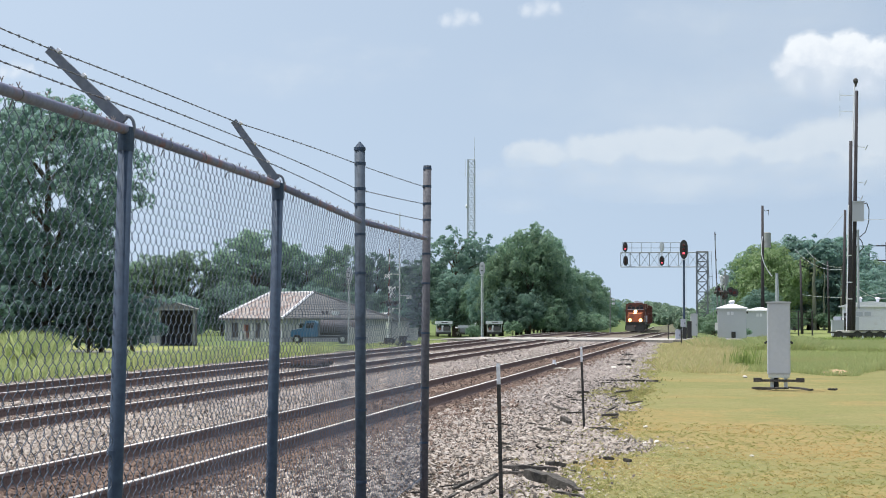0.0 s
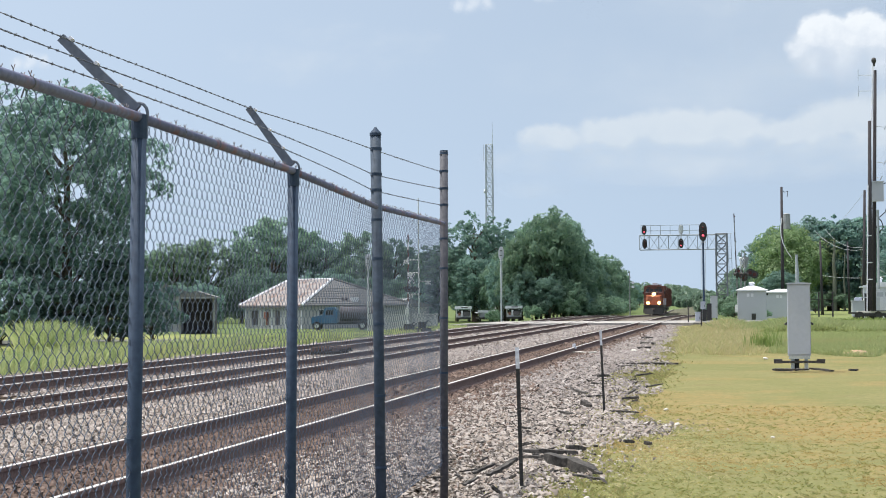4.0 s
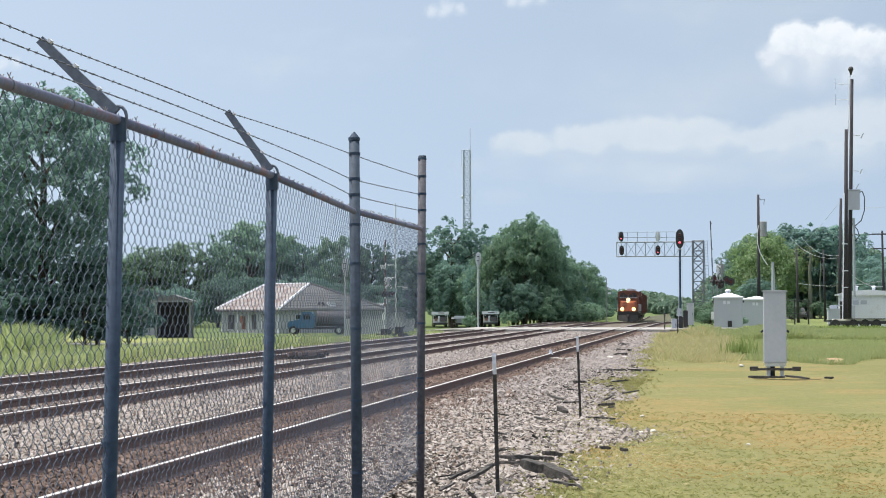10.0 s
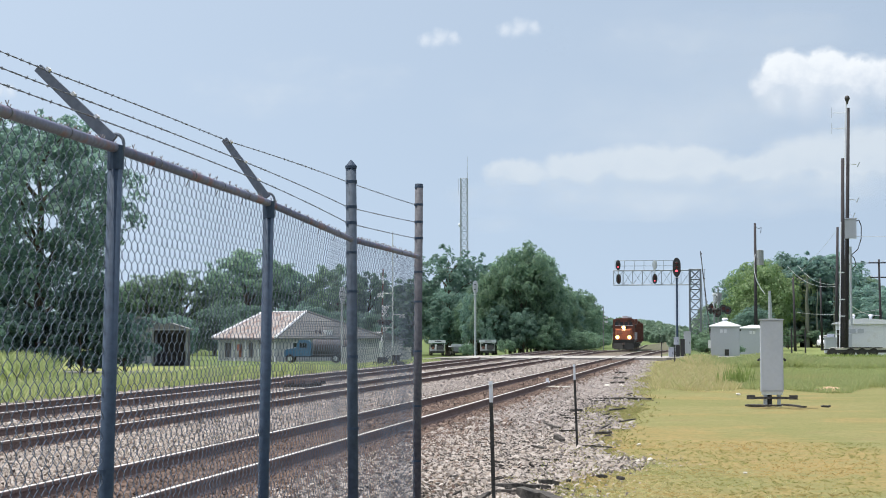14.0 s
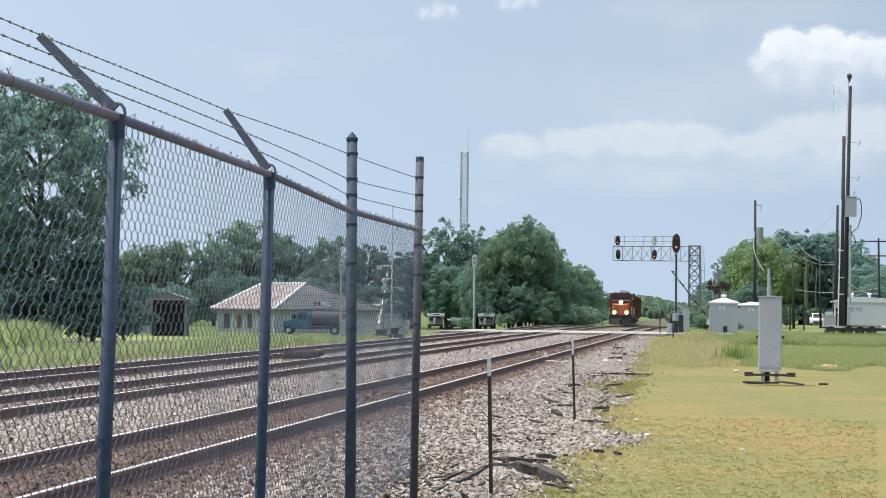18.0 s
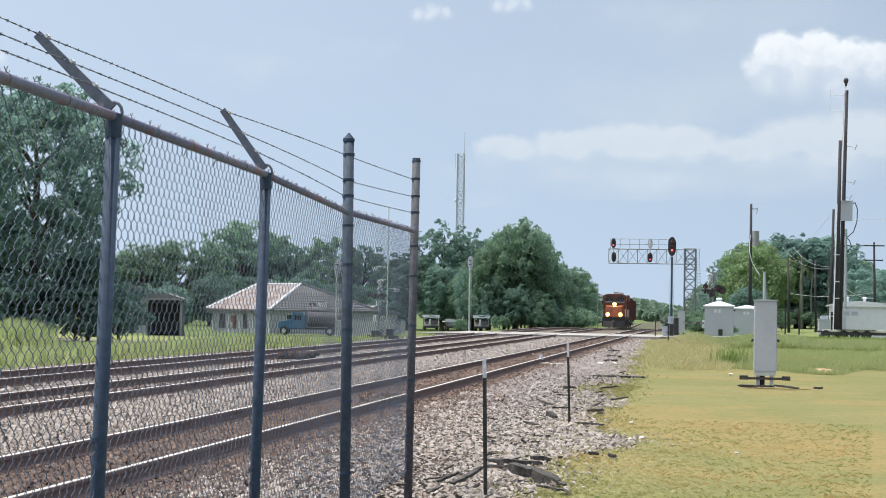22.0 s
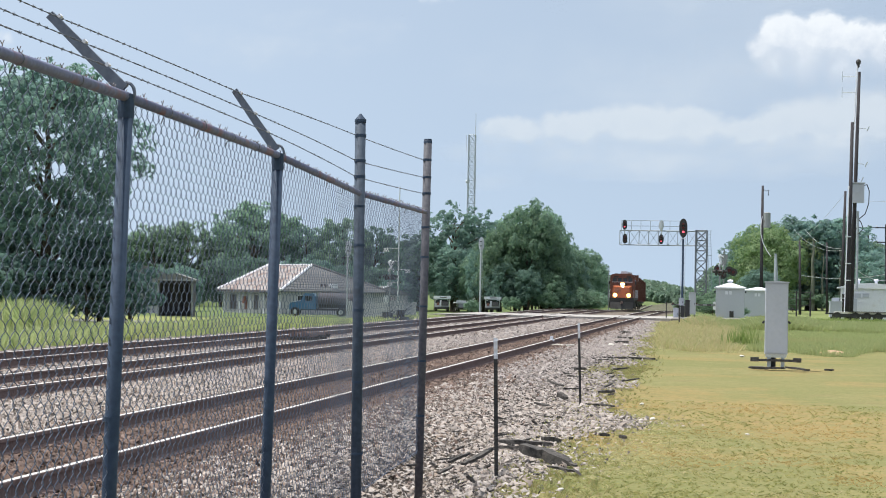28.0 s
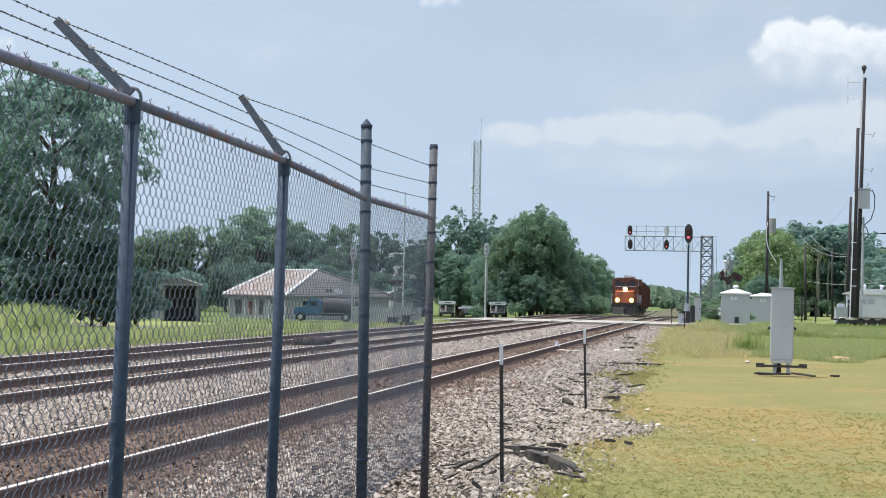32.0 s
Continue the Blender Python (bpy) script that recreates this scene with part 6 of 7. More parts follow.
# ---- buildings beyond the tracks ----
def build_house():
    """Hipped grey house: its corner faces the line; the side in the sun is also coloured paler."""
    h = thing("house", pose(-44.0, 169.0, -1.03, 0, 0, 50), "low grey hip-roofed house with pale siding behind the grass", "house")
    lx, ly, e, r = 13.5, 10.5, 2.45, 5.2        # +x and +y from the corner that faces the line
    walls = [("wall", (lx / 2, 0.1, e / 2), (lx, 0.2, e)), ("wall", (lx / 2, ly - 0.1, e / 2), (lx, 0.2, e)), ("wall", (0.1, ly / 2, e / 2), (0.2, ly - 0.4, e)), ("wall", (lx - 0.1, ly / 2, e / 2), (0.2, ly - 0.4, e))]
    for n, c, s in walls:
        part(n, Shape().box(c, s), M_SIDING, h, "pale horizontal siding")
    for z in np.arange(0.2, e, 0.2):
        part("siding_board", Shape().box((-0.012, ly / 2, z), (0.02, ly - 0.02, 0.15)), M_SIDING, h)
        part("siding_board", Shape().box((lx / 2, -0.012, z), (lx - 0.02, 0.02, 0.15)), M_SIDING, h)
    o = 0.5
    a, b, c, d = (-o, -o, e), (lx + o, -o, e), (lx + o, ly + o, e), (-o, ly + o, e)
    p, q = (lx / 2 - 0.6, 3.2, r), (lx / 2 - 0.6, ly + o, r)      # hipped at one end, a gable at the other
    low = [(x, y, z - 0.14) for x, y, z in (a, b, c, d)]
    roof = Shape().add([a, b, c, d, p, q] + low, [(0, 1, 4), (1, 2, 5, 4), (0, 6, 7, 1), (1, 7, 8, 2), (9, 8, 7, 6)])
    part("roof", roof, M_ROOFGREY, h, "weathered grey shingle roof")
    # Sunlight on this slope is put into its paler material; the rust is real.
    part("roof_side", Shape().add([a, d, q, p] + [low[0], low[3]], [(0, 3, 2, 1), (0, 1, 5, 4)]), M_ROOFTIN, h, "rusty metal roof side coloured paler as if sunlit")
    part("gable", Shape().prism([(0.1, e), (lx - 0.1, e), (lx / 2 - 0.6, r - 0.12)], ly - 0.2, ly - 0.02), M_SIDING, h)
    for u, w in ((a, p), (d, q), (b, p)):
        part("hip_cap", Shape().cyl(u, w, 0.15, 0.15, 6), M_WHITE if u != b else M_ROOFGREY, h, "white trim along the hip" if u != b else "")
    part("ridge_cap", Shape().cyl(p, q, 0.08, 0.08, 6), M_WHITE, h)
    part("vent", Shape().box((6.7, 0.15, 2.98), (0.95, 0.5, 0.5), bevel=0.1), M_WHITE, h, "white roof vent")
    for x in (5.2, 5.7):
        part("vent", Shape().cyl((x, 0.2, 2.7), (x, 0.2, 3.2), 0.13, 0.13, 8), M_SHED, h)
    for k in range(7):
        z = 0.12 + 0.26 * k
        part("shingle_course", Shape().box((lx / 2, -o + z * 3.7 / (r - e), e + z + 0.01), (lx + 2 * o - z * 5.4, 0.10, 0.05)), M_ROOFGREY, h)
    for x in (2.5, 6.0, 9.5):
        w = part("window", Shape().box((x, -0.03, 1.5), (1.1, 0.06, 1.0)), M_WHITE, h)
        part("pane", Shape().box((x, -0.065, 1.5), (0.95, 0.02, 0.85)), M_GLASS, w)
    part("door_panel", Shape().box((-0.04, 6.3, 0.95), (0.06, 0.45, 1.1)), M_BRICK, h, "reddish-brown panel by the wall")
    part("chimney", Shape().box((-0.25, 6.2, 1.4), (0.35, 0.45, 0.7), bevel=0.05), M_BRICK, h)
    for y, wide in ((1.6, 0.9), (4.4, 0.7), (8.6, 1.1)):
        part("side_opening", Shape().box((-0.05, y, 1.15), (0.05, wide, 1.5)), M_SHED, h, "dark side opening")
    for y in (0.1, 3.0, 5.4, 7.4, 10.3):
        part("batten", Shape().box((-0.07, y, e / 2), (0.05, 0.16, e)), M_WHITE, h, "pale wall post")
    part("leaning_pole", Shape().cyl((-0.6, -0.2, 0.0), (-0.35, 2.6, 2.2), 0.06, 0.05, 6), M_POLE, h, "dark pole leaning on the wall")
    # Dark strip in place of the shade that falls under the eave.
    part("eave_shade", Shape().box((-o - 0.02, ly / 2, e - 0.16), (0.06, ly + 2 * o, 0.18)), M_SHED, h, "dark strip standing in for shade under the eave")
    # lower wing with its own white verge
    w = thing("annex", pose(-37.3, 180.0, -1.03, 0, 0, 24), "low pale annex with a white verge board beside the house", "building")
    part("wall", Shape().box((2.2, 1.6, 1.1), (4.4, 3.2, 2.2)), M_SIDING, w)
    part("roof", Shape().prism([(-0.3, 2.15), (4.7, 2.15), (4.7, 2.25), (2.2, 3.1), (-0.3, 2.25)], -0.3, 3.5), M_ROOFGREY, w)
    part("verge_board", Shape().cyl((-0.3, -0.32, 2.22), (2.2, -0.32, 3.12), 0.08, 0.08, 6), M_WHITE, w)
    part("door", Shape().box((1.2, -0.03, 0.95), (0.9, 0.05, 1.9)), M_SHED, w)


build_house()


def build_shed():
    s = thing("open_shed", pose(-47.6, 146.2, -1.02, 0, 0, 12), "dark open-fronted shed under trees with a low grey roof", "shed")
    part("back_wall", Shape().box((0, 1.6, 1.6), (2.9, 0.12, 3.2)), M_SHED, s)
    for x in (-1.45, 1.45):
        part("side_wall", Shape().box((x, 0.2, 1.6), (0.12, 2.9, 3.2)), M_SHED, s)
        part("post", Shape().box((x * 1.02, -1.35, 1.6), (0.16, 0.16, 3.2)), M_STEEL, s, "grey corner post")
    part("roof", Shape().prism([(-1.8, 3.15), (1.8, 3.15), (1.8, 3.25), (0, 3.8), (-1.8, 3.25)], -1.9, 2.0), M_ROOFGREY, s)
    part("fascia", Shape().box((0, -1.92, 3.2), (3.6, 0.06, 0.14)), M_STEEL, s)
    g = thing("grey_store", pose(-55.5, 160.0, -1.02, 0, 0, 20), "grey store building half hidden by trees", "building")
    part("wall", Shape().box((0, 0, 1.7), (6, 4, 3.4)), M_SIDING, g)
    part("roof", Shape().prism([(-3.3, 3.35), (3.3, 3.35), (3.3, 3.45), (0, 4.6), (-3.3, 3.45)], -2.3, 2.3), M_ROOFGREY, g)
    w = thing("block_wall", pose(-31.3, 152.0, -1.0, 0, 0, 4), "low grey concrete wall before the trees", "wall")
    part("wall", Shape().box((1.1, 0, 0.75), (6.2, 0.2, 1.5)), M_SIDING, w)
    for k in range(4):
        part("pier", Shape().box((-1.8 + k * 1.95, -0.03, 0.8), (0.3, 0.3, 1.65)), M_SIDING, w)
    part("coping", Shape().box((1.1, 0, 1.54), (6.3, 0.3, 0.08)), M_SIDING, w)


build_shed()


def build_tower():
    t = thing("lattice_tower", pose(-60.7, 414.8, -1.0), "tall slender grey lattice radio tower behind the trees", "tower")
    sh = Shape()
    lattice(sh, [(-0.9, -0.9, 0), (0.9, -0.9, 0), (0.9, 0.9, 0), (-0.9, 0.9, 0)], [(-0.8, -0.8, 41), (0.8, -0.8, 41), (0.8, 0.8, 41), (-0.8, 0.8, 41)], 22, 0.045, 0.085)
    part("lattice", sh, M_TRUSS, t)
    part("antenna", Shape().cyl((0.8, 0, 40), (0.8, 0, 46.5), 0.09, 0.05, 6).cyl((-1.4, 0, 37), (-1.4, 0, 41), 0.05, 0.05, 5), M_ALU, t)
    part("drum", Shape().ball((-1.0, -0.5, 29.5), (0.4, 0.4, 0.5), 8, 5), M_ALU, t)
    m = thing("radio_mast", pose(-29.9, 158.0, -1.0), "thin grey mast with small side arms behind the fence", "mast")
    part("pole", Shape().cyl((0, 0, 0), (0, 0, 12.4), 0.09, 0.05, 8), M_ALU, m)
    for z, x in ((4.6, 0.9), (5.4, -0.7), (6.6, -1.2), (3.4, -0.8)):
        part("arm", Shape().cyl((0, 0, z), (x, 0, z), 0.04, 0.04, 6).box((x, 0, z - 0.15), (0.5, 0.15, 0.35), bevel=0.05), M_ALU, m)


build_tower()


def build_switch_stand(x, y, h, label):
    s = thing("switch_stand", pose(x, y, ground_z(x, y)), label, "switch stand", "switch stands")
    part("base", Shape().box((0, 0, 0.12), (0.9, 0.5, 0.24), bevel=0.04), M_OLDTIE, s)
    part("machine", Shape().box((0, 0, 0.2 + h / 2), (0.42, 0.4, h), bevel=0.08), M_BLACK, s)
    part("lever", Shape().cyl((0.1, 0, 0.3), (0.35, 0, 0.3 + h), 0.03, 0.03, 6), M_BLACK, s)


build_switch_stand(-18.3, 93.4, 0.3, "dark low switch machine on the grass edge")
build_switch_stand(-17.6, 94.0, 0.4, "dark upright switch stand on the grass edge")
build_switch_stand(-18.0, 92.6, 0.25, "dark low switch machine on the grass edge")
t = thing("stacked_rails", pose(-12.95, 53.4, 0.07, 0, 0, 2) @ Matrix.Scale(0.66, 4), "low stack of short dark ties and rails lying beside the siding", "rail stack")
for k in range(4):
    part("bar", Shape().box((0, k * 0.9 - 1.3, 0.08 + 0.09 * (k % 2)), (1.5, 0.22, 0.16), bevel=0.02), M_OLDTIE, t)
for x in (-0.5, 0.0, 0.5):
    part("rail_piece", Shape().box((x, 0, 0.26), (0.07, 4.6, 0.15), bevel=0.02), M_RAIL, t)


# ---- trees ----
def crown_mesh(name, seed, radius, height, base, lobes, count, leaf, mat, gaps=0.0):
    """Leaf sprays in rounded clumps, the clumps in lobes at the ends of the limbs. gaps: how far the clumps draw apart, so that sky shows."""
    rng = np.random.default_rng(seed)
    mid, tall = (base + height) / 2, (height - base) / 2
    cs, rs = [], []
    for i in range(lobes):
        u = (i + 0.5) / lobes
        up = 1.0 - 1.9 * u                     # from the top down, round and round
        ring = math.sqrt(max(0.0, 1.0 - up * up)) if up > 0 or gaps > 0.4 else 1.0 + 0.06 * up
        ang = i * 2.39996 + rng.normal(0, 0.35)
        out = rng.uniform(0.52, 0.86)
        r = radius * rng.uniform(0.22, 0.42) * (1.0 - 0.2 * gaps)
        cs.append((math.cos(ang) * ring * out * radius, math.sin(ang) * ring * out * radius, mid + up * (tall - r * 0.8) * rng.uniform(0.82, 1.0)))
        rs.append(r)
    limbs = np.array(cs)
    # leading shoots that break the outline
    for i in range(lobes // 2):
        ang, up = i * 2.39996 + 1.0, 1.0 - 1.15 * (i + 0.3) / (lobes // 2)
        ring, out = math.sqrt(max(0.0, 1.0 - up * up)), rng.uniform(0.86, 1.06)
        cs.append((math.cos(ang) * ring * out * radius, math.sin(ang) * ring * out * radius, mid + up * tall * out * 0.98))
        rs.append(radius * rng.uniform(0.09, 0.16))
    twigs, rt, tip = [], [], []
    for c, r in zip(cs, rs):
        for k in range(9):
            d = rng.normal(0, 1, 3) + (0, 0, 0.25)
            d /= np.linalg.norm(d)
            twigs.append(np.array(c) + d * r * rng.uniform(0.5, 1.0) * (1, 1, 0.8))
            rt.append(r * rng.uniform(0.50, 0.80) * (1.0 - 0.75 * gaps))
            tip.append(d)
    cs, rs, tip, lobes = np.array(twigs), np.array(rt), np.array(tip), len(twigs)
    w = rs ** 2 / (rs ** 2).sum()
    pick = rng.choice(lobes, count, p=w)
    d = rng.normal(0, 1, (count, 3)) + tip[pick] * 0.7 + (0, 0, 0.25)
    d /= np.linalg.norm(d, axis=1, keepdims=True)
    dist = (0.80 + 0.22 * rng.random(count)) * (1 + 0.12 * np.sin(d[:, 0] * 6 + pick) * np.cos(d[:, 2] * 7 + pick))
    P = cs[pick] + d * (rs[pick] * dist)[:, None] * (1, 1, 0.78)
    P[:, 2] = np.maximum(P[:, 2], base * 0.75)
    s = leaf * (0.6 + 0.75 * rng.random(count))
    nrm = d + tip[pick] * 0.5 + rng.normal(0, 0.22, (count, 3)) + (0, 0, 0.25)
    nrm /= np.linalg.norm(nrm, axis=1, keepdims=True)
    e1 = np.cross(nrm, rng.normal(0, 1, (count, 3)))
    e1 /= np.linalg.norm(e1, axis=1, keepdims=True)
    e2 = np.cross(nrm, e1)
    e1, e2 = e1 * s[:, None], e2 * s[:, None] * 0.62
    k = (0.15 * s)[:, None] * nrm
    V = np.stack([P - e1 * 0.5, P + e2 * 0.62 - k, P + e1 * 0.6 - e2 * 0.2], 1).reshape(-1, 3)
    F = np.arange(count)[:, None] * 3 + np.array([0, 1, 2])
    return soup(name, V, F, mat), limbs


def trunk_shape(seed, height, base, r, cs):
    rng = random.Random(seed)
    sh = Shape()
    pts = [Vector((0, 0, -0.2))]
    for i in range(1, 6):
        pts.append(Vector((rng.uniform(-0.12, 0.12) * i * 0.5, rng.uniform(-0.12, 0.12) * i * 0.5, height * 0.8 * i / 5)))
    for i, (a, b) in enumerate(zip(pts, pts[1:])):
        sh.cyl(a, b, r * (1.15 - i * 0.2), r * (0.95 - i * 0.18), 8)
    for c in cs[:: max(1, len(cs) // 12)]:
        c = Vector(c)
        z = max(base * 0.6, c.z - c.xy.length * 0.8)
        f = min(0.95, z / (height * 0.8))
        a = pts[0].lerp(pts[-1], f)
        mid = a.lerp(c, 0.55) + Vector((0, 0, 0.3))
        sh.cyl(a, mid, r * 0.34, r * 0.2, 6)
        sh.cyl(mid, c, r * 0.2, r * 0.06, 5)
    return sh


KINDS = {}


def tree_kind(kind):
    if kind not in KINDS:
        seed, radius, height, base, lobes, count, leaf, mat, r, gaps = {
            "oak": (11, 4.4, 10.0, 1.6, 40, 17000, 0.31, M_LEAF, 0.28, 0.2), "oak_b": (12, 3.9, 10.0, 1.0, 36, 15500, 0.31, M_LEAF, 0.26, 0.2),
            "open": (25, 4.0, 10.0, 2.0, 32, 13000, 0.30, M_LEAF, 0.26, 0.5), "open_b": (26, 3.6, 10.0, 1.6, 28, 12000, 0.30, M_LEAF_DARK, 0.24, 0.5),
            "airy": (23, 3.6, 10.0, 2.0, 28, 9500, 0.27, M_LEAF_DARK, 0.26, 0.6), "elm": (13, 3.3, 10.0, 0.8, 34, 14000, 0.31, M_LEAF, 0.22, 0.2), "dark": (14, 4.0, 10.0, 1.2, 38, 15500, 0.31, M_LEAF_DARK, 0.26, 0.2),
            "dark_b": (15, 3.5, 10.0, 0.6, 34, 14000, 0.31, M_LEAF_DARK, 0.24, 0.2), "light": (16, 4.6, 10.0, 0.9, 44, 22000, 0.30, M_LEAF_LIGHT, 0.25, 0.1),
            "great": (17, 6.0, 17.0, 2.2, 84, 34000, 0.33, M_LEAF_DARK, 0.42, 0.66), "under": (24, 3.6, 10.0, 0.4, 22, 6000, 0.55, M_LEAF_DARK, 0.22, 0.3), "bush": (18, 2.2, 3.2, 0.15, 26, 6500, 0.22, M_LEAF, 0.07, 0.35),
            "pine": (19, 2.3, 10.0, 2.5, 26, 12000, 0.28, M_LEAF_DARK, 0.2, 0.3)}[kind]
        crown, cs = crown_mesh("crown", seed, radius, height, base, lobes, count, leaf, mat, gaps)
        KINDS[kind] = (trunk_shape(seed, height, base, r, cs).mesh("trunk", M_BARK), crown, height)
    return KINDS[kind]


def plant(kind, x, y, height, label, spread=1.0, turn=None, group="trees"):
    trunk, crown, h = tree_kind(kind)
    t = thing("bush" if kind == "bush" else "tree", pose(x, y, ground_z(x, y) - 0.03, 0, 0, turn if turn is not None else (x * 37 + y * 11) % 360), label, "bush" if kind == "bush" else "tree", group)
    k = height / h
    t.scale = (k * spread, k * spread, k)
    part("trunk", trunk, M_BARK, t)
    tagged(part("crown", crown, M_LEAF, t), kind="stuff")
    return t


# big tree and the row behind the shed and house
G1, G2, G3 = "trees beyond the tracks", "wood along the line", "trees behind the huts"
plant("great", -46.0, 112.0, 18.7, "great dark green broad-leaved tree with gaps of sky", 1.0, 40, G1)
plant("great", -55.5, 118.0, 15.5, "large dark tree at the edge of the grass", 0.9, 170, G1)
plant("under", -49.5, 109.0, 6.8, "dark lower tree filling under a great tree", 1.15, 10, G1)
plant("under", -42.3, 113.0, 6.4, "dark leafy undergrowth tree below a great tree", 1.1, 80, G1)
for x, y, h in ((-44.6, 108.5, 4.6), (-41.9, 109.5, 4.0), (-39.2, 110.5, 4.4), (-47.0, 107.0, 5.0)):
    plant("under", x, y, h, "dark shaded undergrowth at the foot of a great tree", 1.25, None, G1)
plant("open_b", -52.0, 125.0, 9.0, "dark green tree in shade", 1.0, 200, G1)
ROW = [(-72.0, 225, 11.6, "open", 1.05), (-75.2, 221, 10.9, "open", 1.0), (-79.5, 222, 10.0, "open", 1.1), (-77.5, 228, 10.0, "open_b", 1.1), (-62.6, 225, 14.4, "open", 1.15), (-66.5, 230, 12.0, "open_b", 1.0), (-58.6, 228, 12.6, "open", 0.95), (-55.2, 224, 11.2, "open_b", 0.9), (-50.2, 225, 12.3, "open", 0.95), (-46.0, 226, 11.6, "open_b", 0.85), (-42.2, 228, 9.6, "open", 0.9), (-38.6, 232, 10.4, "open_b", 1.0), (-36.0, 226, 8.6, "dark_b", 0.9)]
for x, y, h, k, wide in ROW:
    plant(k, x, y, h, "dark green deciduous tree in the row behind the house", wide, None, G1)
for x, y, h in ((-69.0, 214, 5.2), (-75.0, 216, 4.4), (-65.0, 218, 6.6), (-60.5, 216, 7.0), (-56.5, 218, 6.4), (-52.0, 216, 6.8), (-47.5, 218, 6.2), (-44.0, 220, 5.8), (-40.5, 216, 5.4), (-57.0, 176, 5.0), (-61.0, 168, 4.2), (-53.5, 160, 4.6)):
    plant("dark_b", x, y, h, "low dark green tree under the taller row behind the house", 1.35, None, G1)
# wood between the house and the line
WOOD = [(-34.6, 222, 14.4, "airy", 1.0), (-31.2, 226, 13.4, "airy", 0.95), (-33.5, 216, 8.6, "dark_b", 1.0), (-30.0, 214, 8.2, "oak", 0.8), (-38.5, 218, 10.4, "open_b", 1.0), (-29.5, 222, 9.4, "oak_b", 0.9),
        (-26.6, 206, 10.4, "oak", 0.66), (-23.2, 207, 13.5, "oak_b", 0.74), (-25.0, 210, 12.2, "elm", 0.8), (-21.5, 209, 11.6, "elm", 0.72), (-22.2, 215, 13.0, "oak", 0.62), (-28.3, 208, 8.6, "dark", 0.72), (-20.0, 214, 8.4, "oak_b", 0.72),
        (-26.0, 204, 6.2, "dark_b", 0.95), (-22.6, 203, 5.2, "dark_b", 1.05), (-19.9, 204.5, 4.6, "elm", 1.1), (-22.6, 228, 11.4, "elm", 0.75)]
for k, y in enumerate((236, 248, 262, 278, 296, 318, 344, 372, 404, 440, 480, 526, 580, 640, 706, 780)):
    WOOD.append((-21.6 - (y - 240) * 0.045 - 1.3 * (k % 3 == 1), y, (9.6 if y < 320 else max(8.0, 12.2 - (y - 240) * 0.016)) + 0.7 * math.sin(k * 2.3), ("oak", "elm", "dark", "oak_b", "elm")[k % 5], 0.8 if y < 300 else 1.05))
for k, y in enumerate(range(208, 350, 11)):
    WOOD.append((-19.3 - (y - 208) * 0.045 + 0.8 * math.sin(k * 1.7), y, 3.4 + 0.9 * math.sin(k * 2.9), ("dark_b", "elm", "dark")[k % 3], 1.1))
for k in range(15):
    WOOD.append((-24.6 - 0.5 * 9.0 * k * 0.1, 206 + 9.0 * k, 5.2 + 0.8 * math.sin(k * 1.9), "under", 1.1))
    WOOD.append((-21.3 - 0.5 * 9.0 * k * 0.09, 211 + 9.0 * k, 4.0 + 0.7 * math.sin(k * 2.7), "under", 1.1))
for x, y, h, k, wide in WOOD:
    plant(k, x, y, h, "tall dark green tree at the edge of a wood", wide, None, G2)
for k in range(16):
    y = 210 + 9.0 * k
    plant("bush", -18.6 - (y - 210) * 0.032 + 0.6 * math.sin(k * 2.1), y, 2.2 + 0.8 * math.sin(k * 1.7), "green brush along the foot of the wood", 1.5, None, G2)
plant("bush", -24.5, 201.5, 1.8, "light green bush beside a parked machine", 0.95, 0, G2)
plant("bush", -29.0, 201.0, 1.7, "light green bush between parked machines", 0.9, 50, G2)
plant("bush", -20.4, 203.0, 2.5, "light green bush at the foot of the wood", 0.9, 90, G2)
plant("bush", -18.9, 206.0, 1.8, "light green bush at the foot of the wood", 1.6, 30, G2)
# beyond the huts
plant("light", 4.7, 186.0, 9.6, "sunlit light green tree behind the huts", 0.86, 25, G3)
plant("light", 8.7, 238.0, 10.5, "sunlit light green tree behind the huts", 1.0, 205, G3)
# Dark trees added in place of the shade below the light crowns.
for x, y, h, k in ((4.0, 181.5, 4.8, "dark"), (9.0, 236.0, 7.8, "dark_b"), (12.0, 239.0, 8.8, "dark")):
    plant(k, x, y, h, "dark tree standing in for shade below lighter crowns", 1.1, None, G3)
plant("dark_b", 2.3, 196.0, 7.0, "dark green tree behind the crossing flashers", 1.0, 60, G3)
for x, y, h, k in ((5.8, 241, 11.8, "dark"), (9.4, 248, 13.2, "dark"), (12.5, 238, 13.0, "pine"), (15.2, 240, 12.8, "dark"), (19.0, 243, 10.0, "oak"), (21.6, 238, 8.4, "dark_b"), (24.5, 230, 8.6, "dark"), (28.0, 226, 9.2, "oak_b"), (12.8, 239, 9.3, "dark_b"), (17.4, 241, 9.0, "dark"), (18.0, 205, 7.4, "dark"), (21.5, 200, 8.0, "dark_b"), (25.0, 196, 7.8, "dark"), (11.6, 240, 7.9, "dark"), (0.6, 214, 5.6, "dark_b"), (-0.6, 236, 3.6, "dark"), (31.0, 215, 9.0, "dark"), (6.7, 241, 10.6, "dark"), (16.5, 188, 5.0, "dark_b"), (34.0, 235, 9.0, "dark")):
    plant(k, x, y, h, "dark green tree in the wood behind the poles", 1.15, None, G3)
